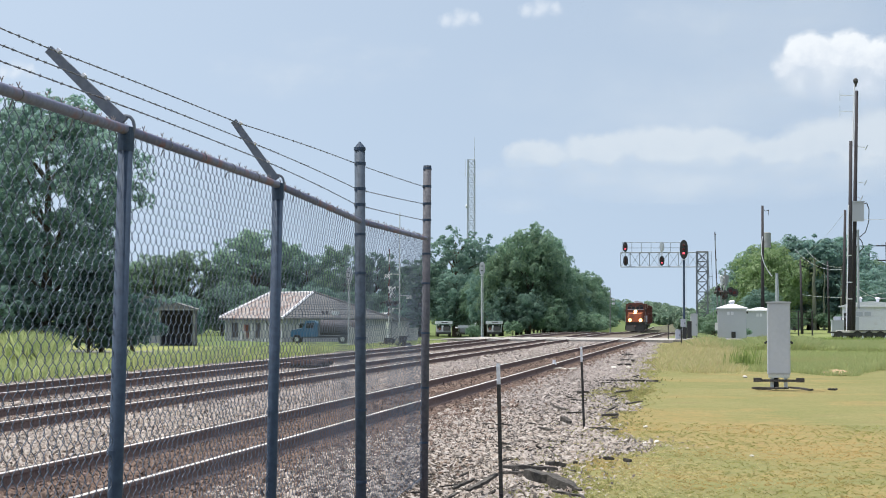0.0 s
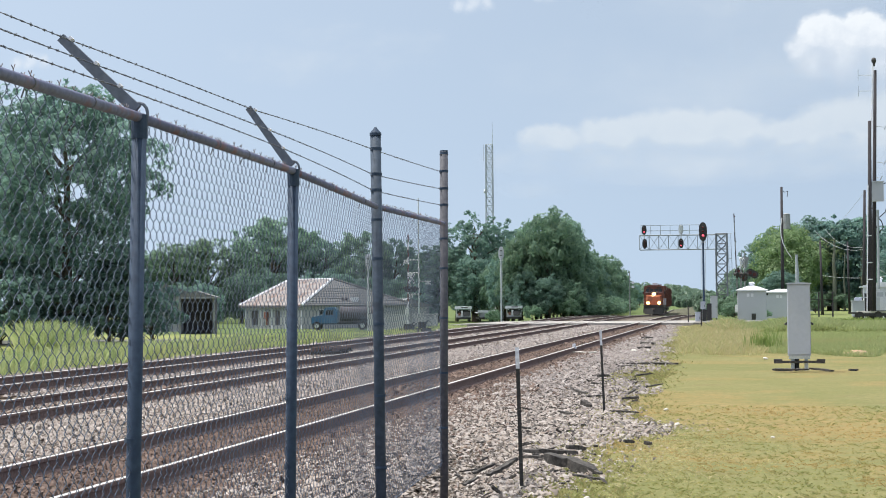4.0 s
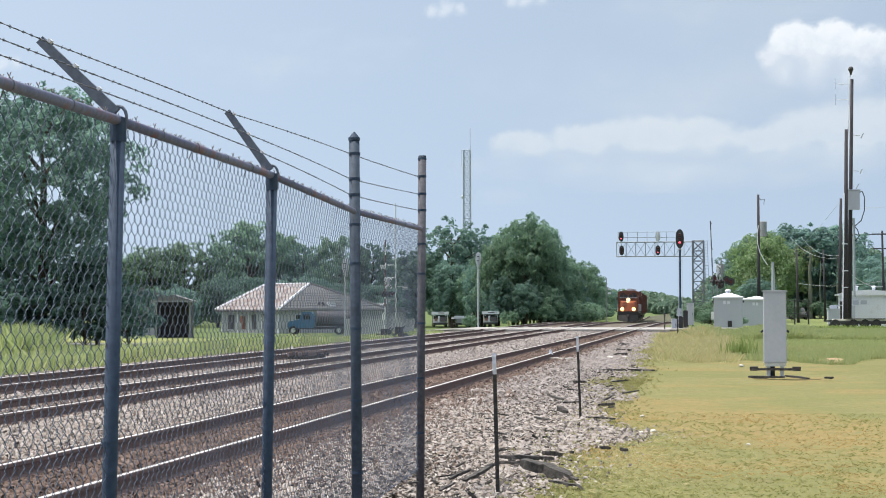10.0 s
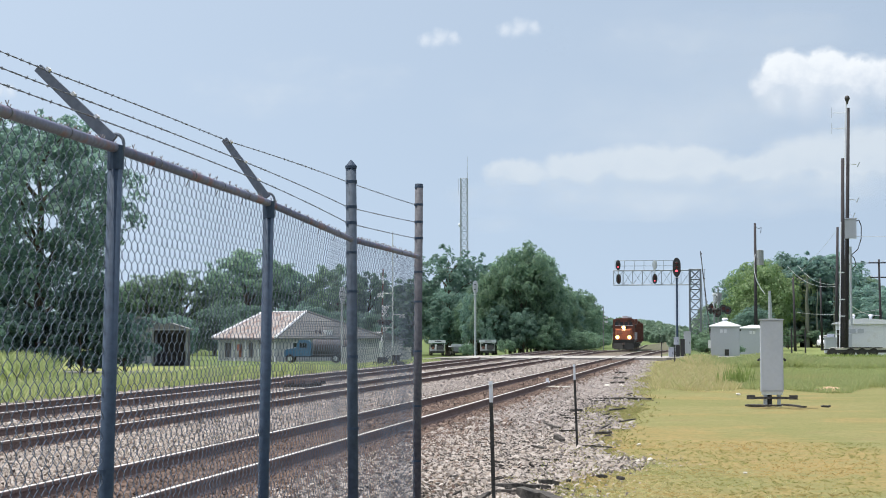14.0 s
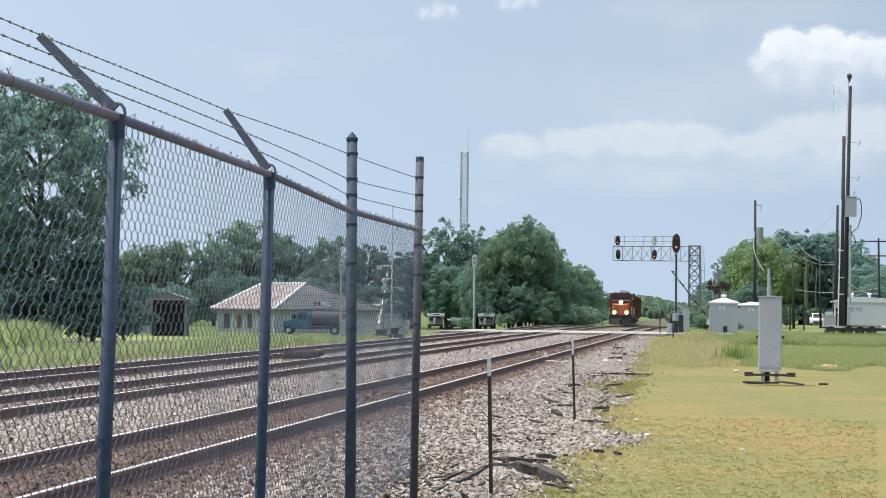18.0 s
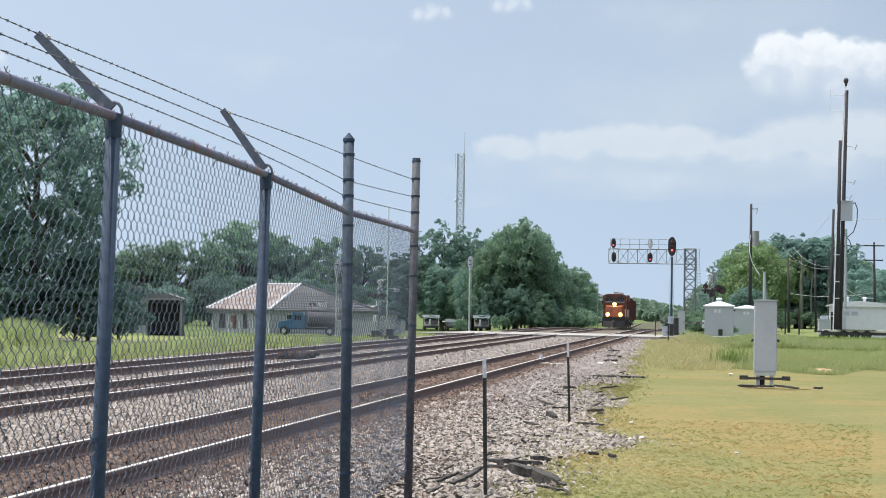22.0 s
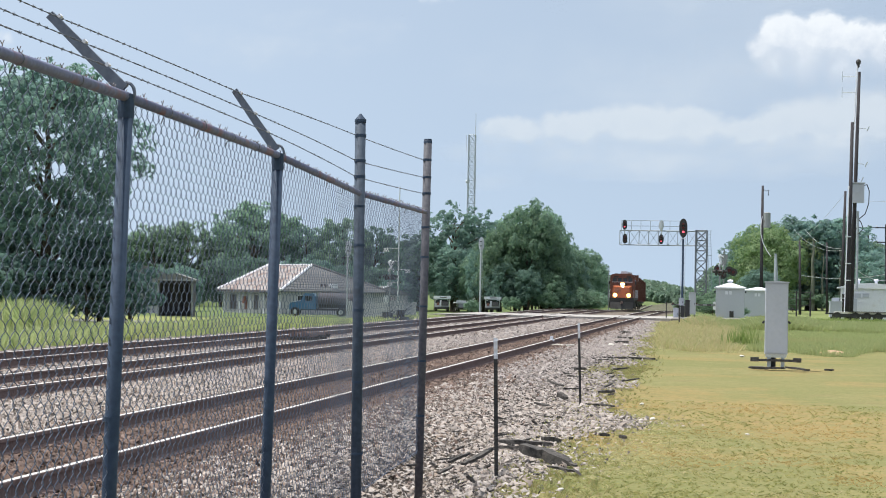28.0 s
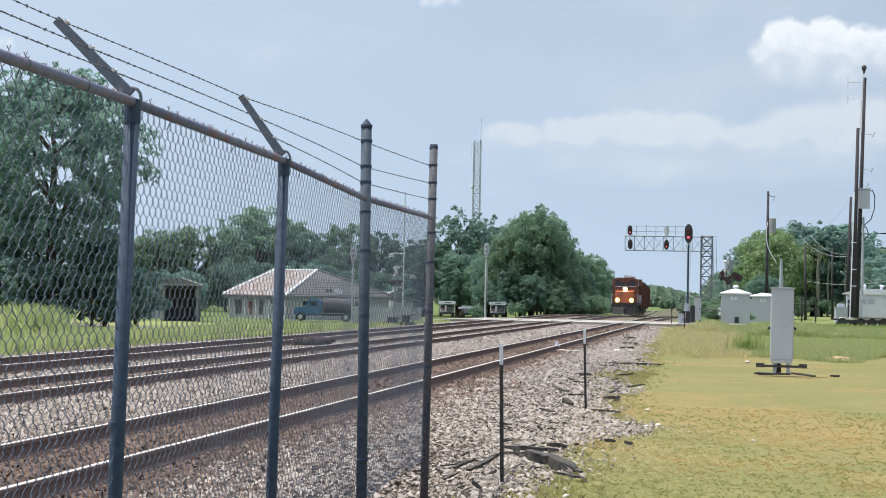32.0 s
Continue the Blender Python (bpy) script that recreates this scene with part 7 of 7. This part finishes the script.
for x, y, h in ((9.4, 235, 2.6), (12.3, 236, 3.2), (16.4, 236, 3.0), (14.2, 235, 2.4), (-1.6, 205, 3.0), (-1.0, 180, 2.2), (14.5, 170, 1.8), (-0.7, 160, 1.5), (1.6, 146.0, 0.9), (18.5, 168, 2.0)):
    plant("bush", x, y, h, "green bush at the foot of the trees", 1.3, None, G3)


plant("bush", 8.4, 205.0, 2.6, "green bush at the foot of the trees", 0.7, 40, G3)


def build_snag(x, y, height, r, seed):
    """A pale dead trunk with broken limbs."""
    rng = random.Random(seed)
    s = thing("dead_tree", pose(x, y, ground_z(x, y) - 0.05), "pale bare dead trunk standing before the wood", "tree", "dead trees")
    pts = [Vector((rng.uniform(-0.02, 0.02) * i, rng.uniform(-0.02, 0.02) * i, height * i / 6)) for i in range(7)]
    trunk = Shape()
    for i, (a, b) in enumerate(zip(pts, pts[1:])):
        trunk.cyl(a, b, r * (1.1 - i * 0.12), r * (0.98 - i * 0.12), 9)
    part("trunk", trunk, M_SNAG, s)
    for i in (2, 3, 4, 5):
        d = Vector((rng.uniform(-1, 1), rng.uniform(-0.5, 0.5), rng.uniform(0.3, 0.9))) * rng.uniform(0.3, 0.7)
        part("limb", Shape().cyl(pts[i], pts[i] + d, r * 0.35, r * 0.12, 6), M_SNAG, s)


build_snag(12.1, 234.0, 9.8, 0.32, 1)
build_snag(15.7, 235.0, 8.6, 0.18, 2)
build_snag(13.4, 234.0, 7.8, 0.16, 3)


def far_wood(name, rows, label, leaf, mat, seed):
    """A distant belt of tree crowns in one mesh."""
    rng = np.random.default_rng(seed)
    P, S = [], []
    for x0, y0, x1, y1, h, n in rows:
        for i in range(n):
            u = (i + rng.random()) / n
            cx, cy, r = x0 + (x1 - x0) * u + rng.normal(0, 3), y0 + (y1 - y0) * u + rng.normal(0, 8), h * rng.uniform(0.25, 0.42)
            top = h * rng.uniform(0.78, 1.08)
            m = 420
            d = rng.normal(0, 1, (m, 3))
            d /= np.linalg.norm(d, axis=1, keepdims=True)
            z = top * 0.5 + d[:, 2] * top * 0.5
            P.append(np.stack([cx + d[:, 0] * r * (0.8 + 0.4 * rng.random(m)), cy + d[:, 1] * r, z - 0.5], -1))
            S.append(np.full(m, leaf) * (0.6 + 0.8 * rng.random(m)))
    P, S = np.concatenate(P), np.concatenate(S)
    n = len(P)
    e1, e2 = rng.normal(0, 1, (n, 3)), rng.normal(0, 1, (n, 3))
    e1 /= np.linalg.norm(e1, axis=1, keepdims=True)
    e2 /= np.linalg.norm(e2, axis=1, keepdims=True)
    V = np.stack([P - e1 * S[:, None] / 2, P + e2 * S[:, None] / 2, P + e1 * S[:, None] / 2, P - e2 * S[:, None] / 2], 1).reshape(-1, 3)
    tagged(new(name, soup(name, V, np.arange(n)[:, None] * 4 + np.array([0, 1, 2, 3]), mat)), label, "woods", kind="stuff")


far_wood("far_woods", [(-62, 860, -47, 1050, 11, 22), (-47, 1050, -47, 2300, 11.5, 60), (-160, 900, -60, 860, 11, 30), (-40, 760, -30, 730, 8.5, 8), (-30, 730, -14, 700, 5.5, 12), (-14, 700, -8, 690, 3.6, 5), (2, 420, 90, 330, 12, 26), (-130, 330, -75, 250, 5.5, 24), (-75, 262, -36, 250, 6, 16), (-0.3, 280, 2.5, 235, 6.5, 8), (-3.0, 330, -0.3, 280, 3.4, 6), (-4.2, 420, -2.6, 250, 2.0, 14), (-9.5, 640, -8.5, 450, 2.6, 10), (-32, 610, -14, 590, 3.6, 18), (-24, 560, -17, 540, 2.6, 8)], "distant belt of woods along the horizon, coloured paler for haze", 1.1, M_LEAF_FAR, 4)


# ---- grasses ----
def tufts(name, x, y, height, blades, width, mat, label, seed, lean=0.35):
    rng = np.random.default_rng(seed)
    n = len(x)
    z = np.array([ground_z(a, b) for a, b in zip(x, y)])
    N = n * blades
    bx, by, bz = (np.repeat(v, blades) for v in (x, y, z))
    bh = np.repeat(height, blades) * (0.45 + 0.75 * rng.random(N))
    ang = rng.random(N) * 6.283
    bx = bx + rng.normal(0, 0.35, N) * bh
    by = by + rng.normal(0, 0.35, N) * bh
    w = width * (0.6 + 0.8 * rng.random(N))
    lx, ly = rng.normal(0, lean, N) * bh, rng.normal(0, lean, N) * bh
    ca, sa = np.cos(ang) * w / 2, np.sin(ang) * w / 2
    A = np.stack([bx - ca, by - sa, bz - 0.01], -1)
    B = np.stack([bx + ca, by + sa, bz - 0.01], -1)
    C = np.stack([bx + lx * 0.4 + ca * 0.6, by + ly * 0.4 + sa * 0.6, bz + bh * 0.6], -1)
    D = np.stack([bx + lx, by + ly, bz + bh], -1)
    V = np.stack([A, B, C, D], 1).reshape(-1, 3)
    tagged(new(name, soup(name, V, np.arange(N)[:, None] * 4 + np.array([0, 1, 2, 3]), mat)), label, "grass", kind="stuff")


def grow():
    rng = np.random.default_rng(21)
    n = 700
    y = rng.normal(19.5, 2.4, n)
    x = -1.2 + rng.exponential(0.45, n)
    tufts("straw_grass", x, y, 0.012 + 0.016 * rng.random(n), 6, 0.006, M_WEED_TAN, "flattened pale straw grass beside the stones", 1, 1.6)
    n = 3200
    y = 13 + 60 * rng.random(n) ** 1.3
    x = -1.4 - 0.018 * y - 0.012 * np.clip(y - 40.0, 0, 65) + rng.normal(0, 0.34, n)
    tufts("verge_grass", x, y, 0.025 + 0.045 * rng.random(n) ** 2, 7, 0.007, M_TURF, "ragged grass along the edge of the stones", 2, 0.6)
    n = 6500
    y = 13.5 + 15 * rng.random(n) ** 1.5
    x = -1.2 - 0.018 * y + rng.random(n) * (1.2 + 0.11 * y)
    tufts("lawn_grass", x, y, 0.008 + 0.018 * rng.random(n) ** 2, 5, 0.006, M_LAWN, "short mown grass blades, green and dried in patches", 13, 1.6)
    n = 4300
    y = 53 + 42 * rng.random(n)
    edge = -1.0 - 0.018 * y - 0.012 * (y - 40.0)
    x = edge + (0.6 - edge) * rng.random(n)
    keep = rng.random(n) < np.clip((x - edge) / 0.9, 0.06, 1.0) * np.clip((y - 52) / 8 + 0.25 * np.sin(x * 5), 0.05, 1.0)
    x, y = x[keep], y[keep]
    tufts("seeding_verge", x, y, 0.10 + 0.20 * rng.random(len(x)), 7, 0.009, M_WEED_TAN, "thin tan grass gone to seed beside the stones", 14, 0.5)
    n = 700
    y = rng.normal(38.5, 1.6, n)
    x = -1.7 - 1.3 * rng.random(n)
    tufts("verge_tongue", x, y, 0.03 + 0.04 * rng.random(n), 8, 0.012, M_TURF, "tongue of thin grass among the stones", 10, 0.7)
    # uncut grass before the huts
    n = 64000
    y = 53 + 80 * rng.random(n) ** 1.25
    x = rng.uniform(-2.6, 16, n)
    keep = (x > -1.35 - 0.018 * (y - 56) + rng.exponential(0.55, n)) & (np.abs(y - 119.5) > 7.5) & (y > 54.5 + 1.6 * np.sin(x * 1.3) + 0.8 * np.sin(x * 4.1) + 2.0 * (x > 2.9))
    x, y = x[keep], y[keep]
    tall = (0.09 + 0.18 * rng.random(len(x))) * np.clip((x + 2.6) / 3.0, 0.45, 1.0) * np.clip(1.0 - (y - 64) / 30, 0.45, 1.0)
    seeding = x * 60 / y < rng.normal(0.35, 0.45, len(x))
    tufts("uncut_grass", x[~seeding], y[~seeding], tall[~seeding], 6, 0.008, M_WEED, "tall uncut grass and weeds before the huts", 3, 0.3)
    tufts("seeding_grass", x[seeding], y[seeding], tall[seeding], 6, 0.008, M_WEED_TAN, "tall pale tan grass gone to seed", 12, 0.3)
    # the rise before the road
    n = 24000
    y = rng.uniform(88, 111, n)
    x = rng.uniform(-3.2, 19, n)
    tall = np.interp(x * 103 / y, (-3.2, -2.4, -1.4, -0.5, 0.0, 1.4, 2.4, 4.8, 5.8, 19.0), (0.1, 0.22, 0.56, 0.60, 0.34, 0.34, 0.54, 0.54, 0.32, 0.34)) * (0.55 + 0.5 * rng.random(n))
    left = x < rng.normal(0.3, 0.9, n)
    tufts("tan_grass", x[left], y[left], tall[left] * 0.85, 9, 0.008, M_WEED_TAN, "tall tan seeding grass on the rise before the signal hut", 8, 0.3)
    tufts("verge_weeds", x[~left], y[~left], tall[~left], 8, 0.010, M_WEED, "green weeds on the rise before the road", 9, 0.5)
    n = 55
    x, y = rng.normal(0.72, 0.10, n), rng.normal(58.5, 0.5, n)
    tufts("weed_clump", x, y, 0.35 + 0.4 * rng.random(n), 6, 0.016, M_WEED_GREEN, "upright clump of green weeds", 4, 0.15)
    n = 420
    a = rng.random(n) * 6.283
    k = rng.normal(0.95, 0.22, n)
    tufts("mound_grass", 3.45 + 0.46 * k * np.cos(a), 53.2 + 1.6 * k * np.sin(a), 0.06 + 0.12 * rng.random(n), 6, 0.008, M_WEED, "thin grass round a mound of soil", 11, 0.4)
    n = 2600
    x, y = rng.uniform(4.5, 16, n), rng.uniform(108, 133, n)
    keep = np.abs(y - 119.5) > 7
    x, y = x[keep], y[keep]
    tufts("rank_weeds", x, y, 0.12 + 0.2 * rng.random(len(x)), 6, 0.03, M_WEED_GREEN, "rank green weeds round the trailer", 5, 0.3)
    # beyond the siding
    n = 15000
    y = 36 + 74 * rng.random(n)
    x = -17.6 - 26 * rng.random(n) ** 1.4
    keep = (x > -0.46 * y - 1.5) & (np.abs(y - 119.5) > 7.5)
    x, y = x[keep], y[keep]
    tufts("long_grass", x, y, (0.25 + 0.35 * rng.random(len(x))) * np.where(y < 75, 1.0, 0.45), 6, 0.035, M_WEED_L, "long pale green grass beyond the siding", 6, 0.35)
    n = 5200
    y = 84 + 22 * rng.random(n)
    x = -0.437 * y + 1.0 + 7.5 * rng.random(n) ** 1.5
    tufts("tall_weeds", x, y, np.clip(2.1 - 0.42 * (x + 0.437 * y), 0.3, 2.0) * (0.5 + 0.5 * rng.random(n)), 9, 0.03, M_WEED_L, "tall light green weeds under the great tree", 7, 0.35)


grow()


def mound():
    """A low uneven heap."""
    sh = Shape().ball((0, 0, 0), (0.42, 1.5, 0.08), 26, 8)
    sh.v = [(x * (1 + 0.22 * math.sin(5 * math.atan2(y, x) + 1)), y * (1 + 0.2 * math.cos(4 * math.atan2(y, x))), z + 0.02 * math.sin(9 * x + 3 * y)) for x, y, z in sh.v]
    return sh


ob = new("soil_patch", mound().mesh("soil_patch", M_SAND, smooth=True))
ob.matrix_basis = pose(3.45, 53.4, 0.02)
tagged(ob, "low mound of bare reddish soil in the grass", "soil", kind="structure")


# ---- clouds ----
def cloud_material(name, scale, lo, hi, bright, soft, stretch, rag=1.6, detail=7.0):
    """Vapour that thins out towards its edge; it scatters daylight, so it glows like the sky round it."""
    m, nt, bsdf = nodes_of(name)
    out = nt.nodes["Material Output"]
    tc = nt.nodes.new("ShaderNodeTexCoord")
    mp = nt.nodes.new("ShaderNodeMapping")
    mp.inputs["Scale"].default_value = stretch
    nt.links.new(tc.outputs["Object"], mp.inputs["Vector"])
    n = nt.nodes.new("ShaderNodeTexNoise")
    n.inputs["Scale"].default_value, n.inputs["Detail"].default_value, n.inputs["Roughness"].default_value = scale, detail, 0.55
    nt.links.new(mp.outputs[0], n.inputs["Vector"])
    sep = nt.nodes.new("ShaderNodeSeparateXYZ")
    nt.links.new(tc.outputs["Generated"], sep.inputs[0])
    u = maths(nt, "MULTIPLY", maths(nt, "SUBTRACT", sep.outputs["X"], 0.5), 2.0)
    v = maths(nt, "MULTIPLY", maths(nt, "SUBTRACT", sep.outputs["Z"], 0.5), 2.0)
    edge = maths(nt, "SUBTRACT", 1.0, maths(nt, "ADD", maths(nt, "MULTIPLY", u, u), maths(nt, "MULTIPLY", v, v)))
    d = maths(nt, "ADD", maths(nt, "MULTIPLY", maths(nt, "SUBTRACT", edge, 0.35), soft), maths(nt, "MULTIPLY", maths(nt, "SUBTRACT", n.outputs["Fac"], 0.5), rag))
    a = ramp(nt, d, lo, hi)
    a = maths(nt, "MULTIPLY", a, ramp(nt, edge, 0.0, 0.35))
    shade = ramp(nt, maths(nt, "ADD", v, maths(nt, "MULTIPLY", maths(nt, "SUBTRACT", n.outputs["Fac"], 0.5), 2.4)), -0.9, 0.5)
    em = nt.nodes.new("ShaderNodeEmission")
    nt.links.new(mixed(nt, shade, bright[0], bright[1]), em.inputs["Color"])
    tr = nt.nodes.new("ShaderNodeBsdfTransparent")
    mx = nt.nodes.new("ShaderNodeMixShader")
    nt.links.new(a, mx.inputs[0])
    nt.links.new(tr.outputs[0], mx.inputs[1])
    nt.links.new(em.outputs[0], mx.inputs[2])
    nt.links.new(mx.outputs[0], out.inputs["Surface"])
    return m


CLOUDS = []
CLOUD_Y = 4000.0


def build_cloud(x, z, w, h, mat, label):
    """A shallow dish of vapour far behind everything; it drifts, see motions()."""
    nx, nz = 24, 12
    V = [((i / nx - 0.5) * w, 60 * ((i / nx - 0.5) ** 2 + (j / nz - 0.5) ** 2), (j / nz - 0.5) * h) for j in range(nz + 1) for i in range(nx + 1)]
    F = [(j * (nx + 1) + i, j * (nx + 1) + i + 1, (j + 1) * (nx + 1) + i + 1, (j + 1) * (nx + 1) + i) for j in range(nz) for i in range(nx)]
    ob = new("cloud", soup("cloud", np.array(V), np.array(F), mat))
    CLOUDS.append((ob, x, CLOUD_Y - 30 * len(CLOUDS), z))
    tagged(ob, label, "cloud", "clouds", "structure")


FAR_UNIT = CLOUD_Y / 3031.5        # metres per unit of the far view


def smooth_max(nt, a, b, k):
    out = maths(nt, "SMOOTH_MAX", a, b)
    out.node.inputs[2].default_value = k
    return out


def heaped_material(name, lobes, crisp, soft_base, tones, dense, grain=0.018, ragged=80.0, flat=1.0):
    """Heaped vapour: round heads with crisp tops, melting away below. Lobes: across, up, radius from the cloud's middle."""
    m, nt, bsdf = nodes_of(name)
    tc = nt.nodes.new("ShaderNodeTexCoord")
    n = nt.nodes.new("ShaderNodeTexNoise")
    n.inputs["Scale"].default_value, n.inputs["Detail"].default_value, n.inputs["Roughness"].default_value = grain, 6.0, 0.6
    nt.links.new(tc.outputs["Object"], n.inputs["Vector"])
    sep = nt.nodes.new("ShaderNodeSeparateXYZ")
    nt.links.new(tc.outputs["Object"], sep.inputs[0])
    tint = nt.nodes.new("ShaderNodeSeparateColor")
    nt.links.new(n.outputs["Color"], tint.inputs[0])
    u = maths(nt, "ADD", maths(nt, "DIVIDE", sep.outputs["X"], FAR_UNIT), maths(nt, "MULTIPLY", maths(nt, "SUBTRACT", tint.outputs[0], 0.5), ragged))
    v = maths(nt, "ADD", maths(nt, "DIVIDE", sep.outputs["Z"], FAR_UNIT), maths(nt, "MULTIPLY", maths(nt, "SUBTRACT", tint.outputs[1], 0.5), ragged * 0.8))
    best = None
    for x, z, r in lobes:
        du, dv = maths(nt, "MULTIPLY", maths(nt, "SUBTRACT", u, x), flat), maths(nt, "SUBTRACT", v, z)
        d = maths(nt, "SQRT", maths(nt, "ADD", maths(nt, "MULTIPLY", du, du), maths(nt, "MULTIPLY", dv, dv)))
        f = maths(nt, "SUBTRACT", 1.0, maths(nt, "DIVIDE", d, r * 1.25))
        best = f if best is None else smooth_max(nt, f, best, 0.35)
    below = ramp(nt, maths(nt, "MULTIPLY", v, -1.0), -10.0, 50.0)
    a = ramp(nt, maths(nt, "DIVIDE", best, maths(nt, "ADD", maths(nt, "MULTIPLY", below, soft_base), crisp)), 0.0, 1.0)
    a = maths(nt, "MULTIPLY", a, dense)
    lit = ramp(nt, maths(nt, "ADD", v, maths(nt, "MULTIPLY", maths(nt, "SUBTRACT", n.outputs["Fac"], 0.5), 120.0)), -45.0, 35.0)
    em, tr, mx = nt.nodes.new("ShaderNodeEmission"), nt.nodes.new("ShaderNodeBsdfTransparent"), nt.nodes.new("ShaderNodeMixShader")
    nt.links.new(mixed(nt, lit, tones[0], tones[1]), em.inputs["Color"])
    nt.links.new(a, mx.inputs[0])
    nt.links.new(tr.outputs[0], mx.inputs[1])
    nt.links.new(em.outputs[0], mx.inputs[2])
    nt.links.new(mx.outputs[0], nt.nodes["Material Output"].inputs["Surface"])
    return m


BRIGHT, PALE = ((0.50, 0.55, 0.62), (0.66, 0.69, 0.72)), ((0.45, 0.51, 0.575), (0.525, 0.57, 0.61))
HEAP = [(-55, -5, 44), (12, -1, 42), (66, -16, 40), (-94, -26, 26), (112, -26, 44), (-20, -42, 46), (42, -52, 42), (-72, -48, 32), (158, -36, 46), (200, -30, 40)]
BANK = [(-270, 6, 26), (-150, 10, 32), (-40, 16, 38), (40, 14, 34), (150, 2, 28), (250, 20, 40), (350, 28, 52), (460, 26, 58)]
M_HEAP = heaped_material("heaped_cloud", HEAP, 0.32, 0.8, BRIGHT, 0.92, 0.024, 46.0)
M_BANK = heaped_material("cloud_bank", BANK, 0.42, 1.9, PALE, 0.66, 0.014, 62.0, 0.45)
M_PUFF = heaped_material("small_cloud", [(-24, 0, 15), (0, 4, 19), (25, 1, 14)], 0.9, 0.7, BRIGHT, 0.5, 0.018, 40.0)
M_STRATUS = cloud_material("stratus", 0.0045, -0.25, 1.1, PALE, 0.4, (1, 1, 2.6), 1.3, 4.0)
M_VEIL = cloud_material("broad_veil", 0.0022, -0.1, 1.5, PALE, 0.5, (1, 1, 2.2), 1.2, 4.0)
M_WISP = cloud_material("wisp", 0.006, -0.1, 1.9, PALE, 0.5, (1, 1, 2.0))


def build_clouds():
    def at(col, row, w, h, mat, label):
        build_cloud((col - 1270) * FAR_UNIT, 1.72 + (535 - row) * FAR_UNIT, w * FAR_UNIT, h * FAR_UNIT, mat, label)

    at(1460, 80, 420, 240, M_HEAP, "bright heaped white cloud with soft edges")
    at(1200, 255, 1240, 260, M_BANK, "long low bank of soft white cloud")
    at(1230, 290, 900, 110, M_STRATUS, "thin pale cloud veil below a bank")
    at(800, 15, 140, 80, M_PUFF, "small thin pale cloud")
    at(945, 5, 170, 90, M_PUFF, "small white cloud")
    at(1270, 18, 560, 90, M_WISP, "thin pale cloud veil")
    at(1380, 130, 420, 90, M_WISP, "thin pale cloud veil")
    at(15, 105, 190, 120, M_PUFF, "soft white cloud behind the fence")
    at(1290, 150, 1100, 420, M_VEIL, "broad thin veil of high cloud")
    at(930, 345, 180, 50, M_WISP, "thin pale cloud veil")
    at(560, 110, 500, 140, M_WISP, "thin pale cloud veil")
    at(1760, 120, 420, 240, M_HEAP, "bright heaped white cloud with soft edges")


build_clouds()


# ---- what moves ----
def motions():
    for ob, back in ((LOCO, 0.0), (CAR_A, 22.4), (CAR_B, 38.6), (CAR_C, 54.8)):
        rows = []
        for t in (0, 8, 16, 24, 32):
            y = 266.0 - 2.0 * t + back
            rows.append((t, pose(line_mid(y), y, RAIL_Z + dip(y), 0, 0, 1.43)))
        walk(ob, rows)
    drop = [(0, 86), (13.2, 85), (14.2, 73), (16.5, 43), (18, 30), (19, 22), (20, 14.5), (20.8, 7), (21.6, 0.5), (32, 0)]
    drop_far = [(0, 87), (13.2, 86.5), (14.2, 81), (16.5, 58), (18, 41), (19, 29.5), (20, 15.5), (20.8, 6), (21.6, 0.5), (32, 0)]
    # the arm lies along its own +x; the first turn swings it up, the second aims it over the road
    walk(ARM_NEAR, [(t, pose(0, 0.28, 1.0) @ pose(0, 0, 0, 0, 0, 178.6) @ pose(0, 0, 0, 0, -e, 0)) for t, e in drop])
    walk(ARM_FAR, [(t, pose(0, 0.28, 1.75) @ pose(0, 0, 0, 0, 0, 29.0) @ pose(0, 0, 0, 0, -e, 0)) for t, e in drop_far])
    # two cars on the street beyond the huts, hidden by the building and the cabinet for the rest of the time
    for ob, y, rows in ((DARK_CAR, 218.0, [(0, 20.4), (5.5, 15.2), (6.9, 12.95), (7.2, 12.4), (8.1, 11.3), (9.0, 10.6), (9.9, 9.95), (10.5, 9.4), (11.5, 8.3), (12.5, 7.1), (14, 6.9), (32, 6.9)]),
                        (WHITE_CAR, 226.0, [(0, 18.0), (12, 17.5), (13.4, 15.2), (14.3, 13.4), (15.4, 12.65), (16.5, 12.5), (17.3, 12.7), (18.0, 13.15), (18.6, 14.3), (19.5, 16.2), (21, 17.8), (32, 18.0)])):
        walk(ob, [(t, pose(x, y, ground_z(12.0, y) + 0.02, 0, 0, 1)) for t, x in rows])
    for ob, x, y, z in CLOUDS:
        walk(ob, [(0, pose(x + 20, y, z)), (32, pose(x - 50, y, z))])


motions()
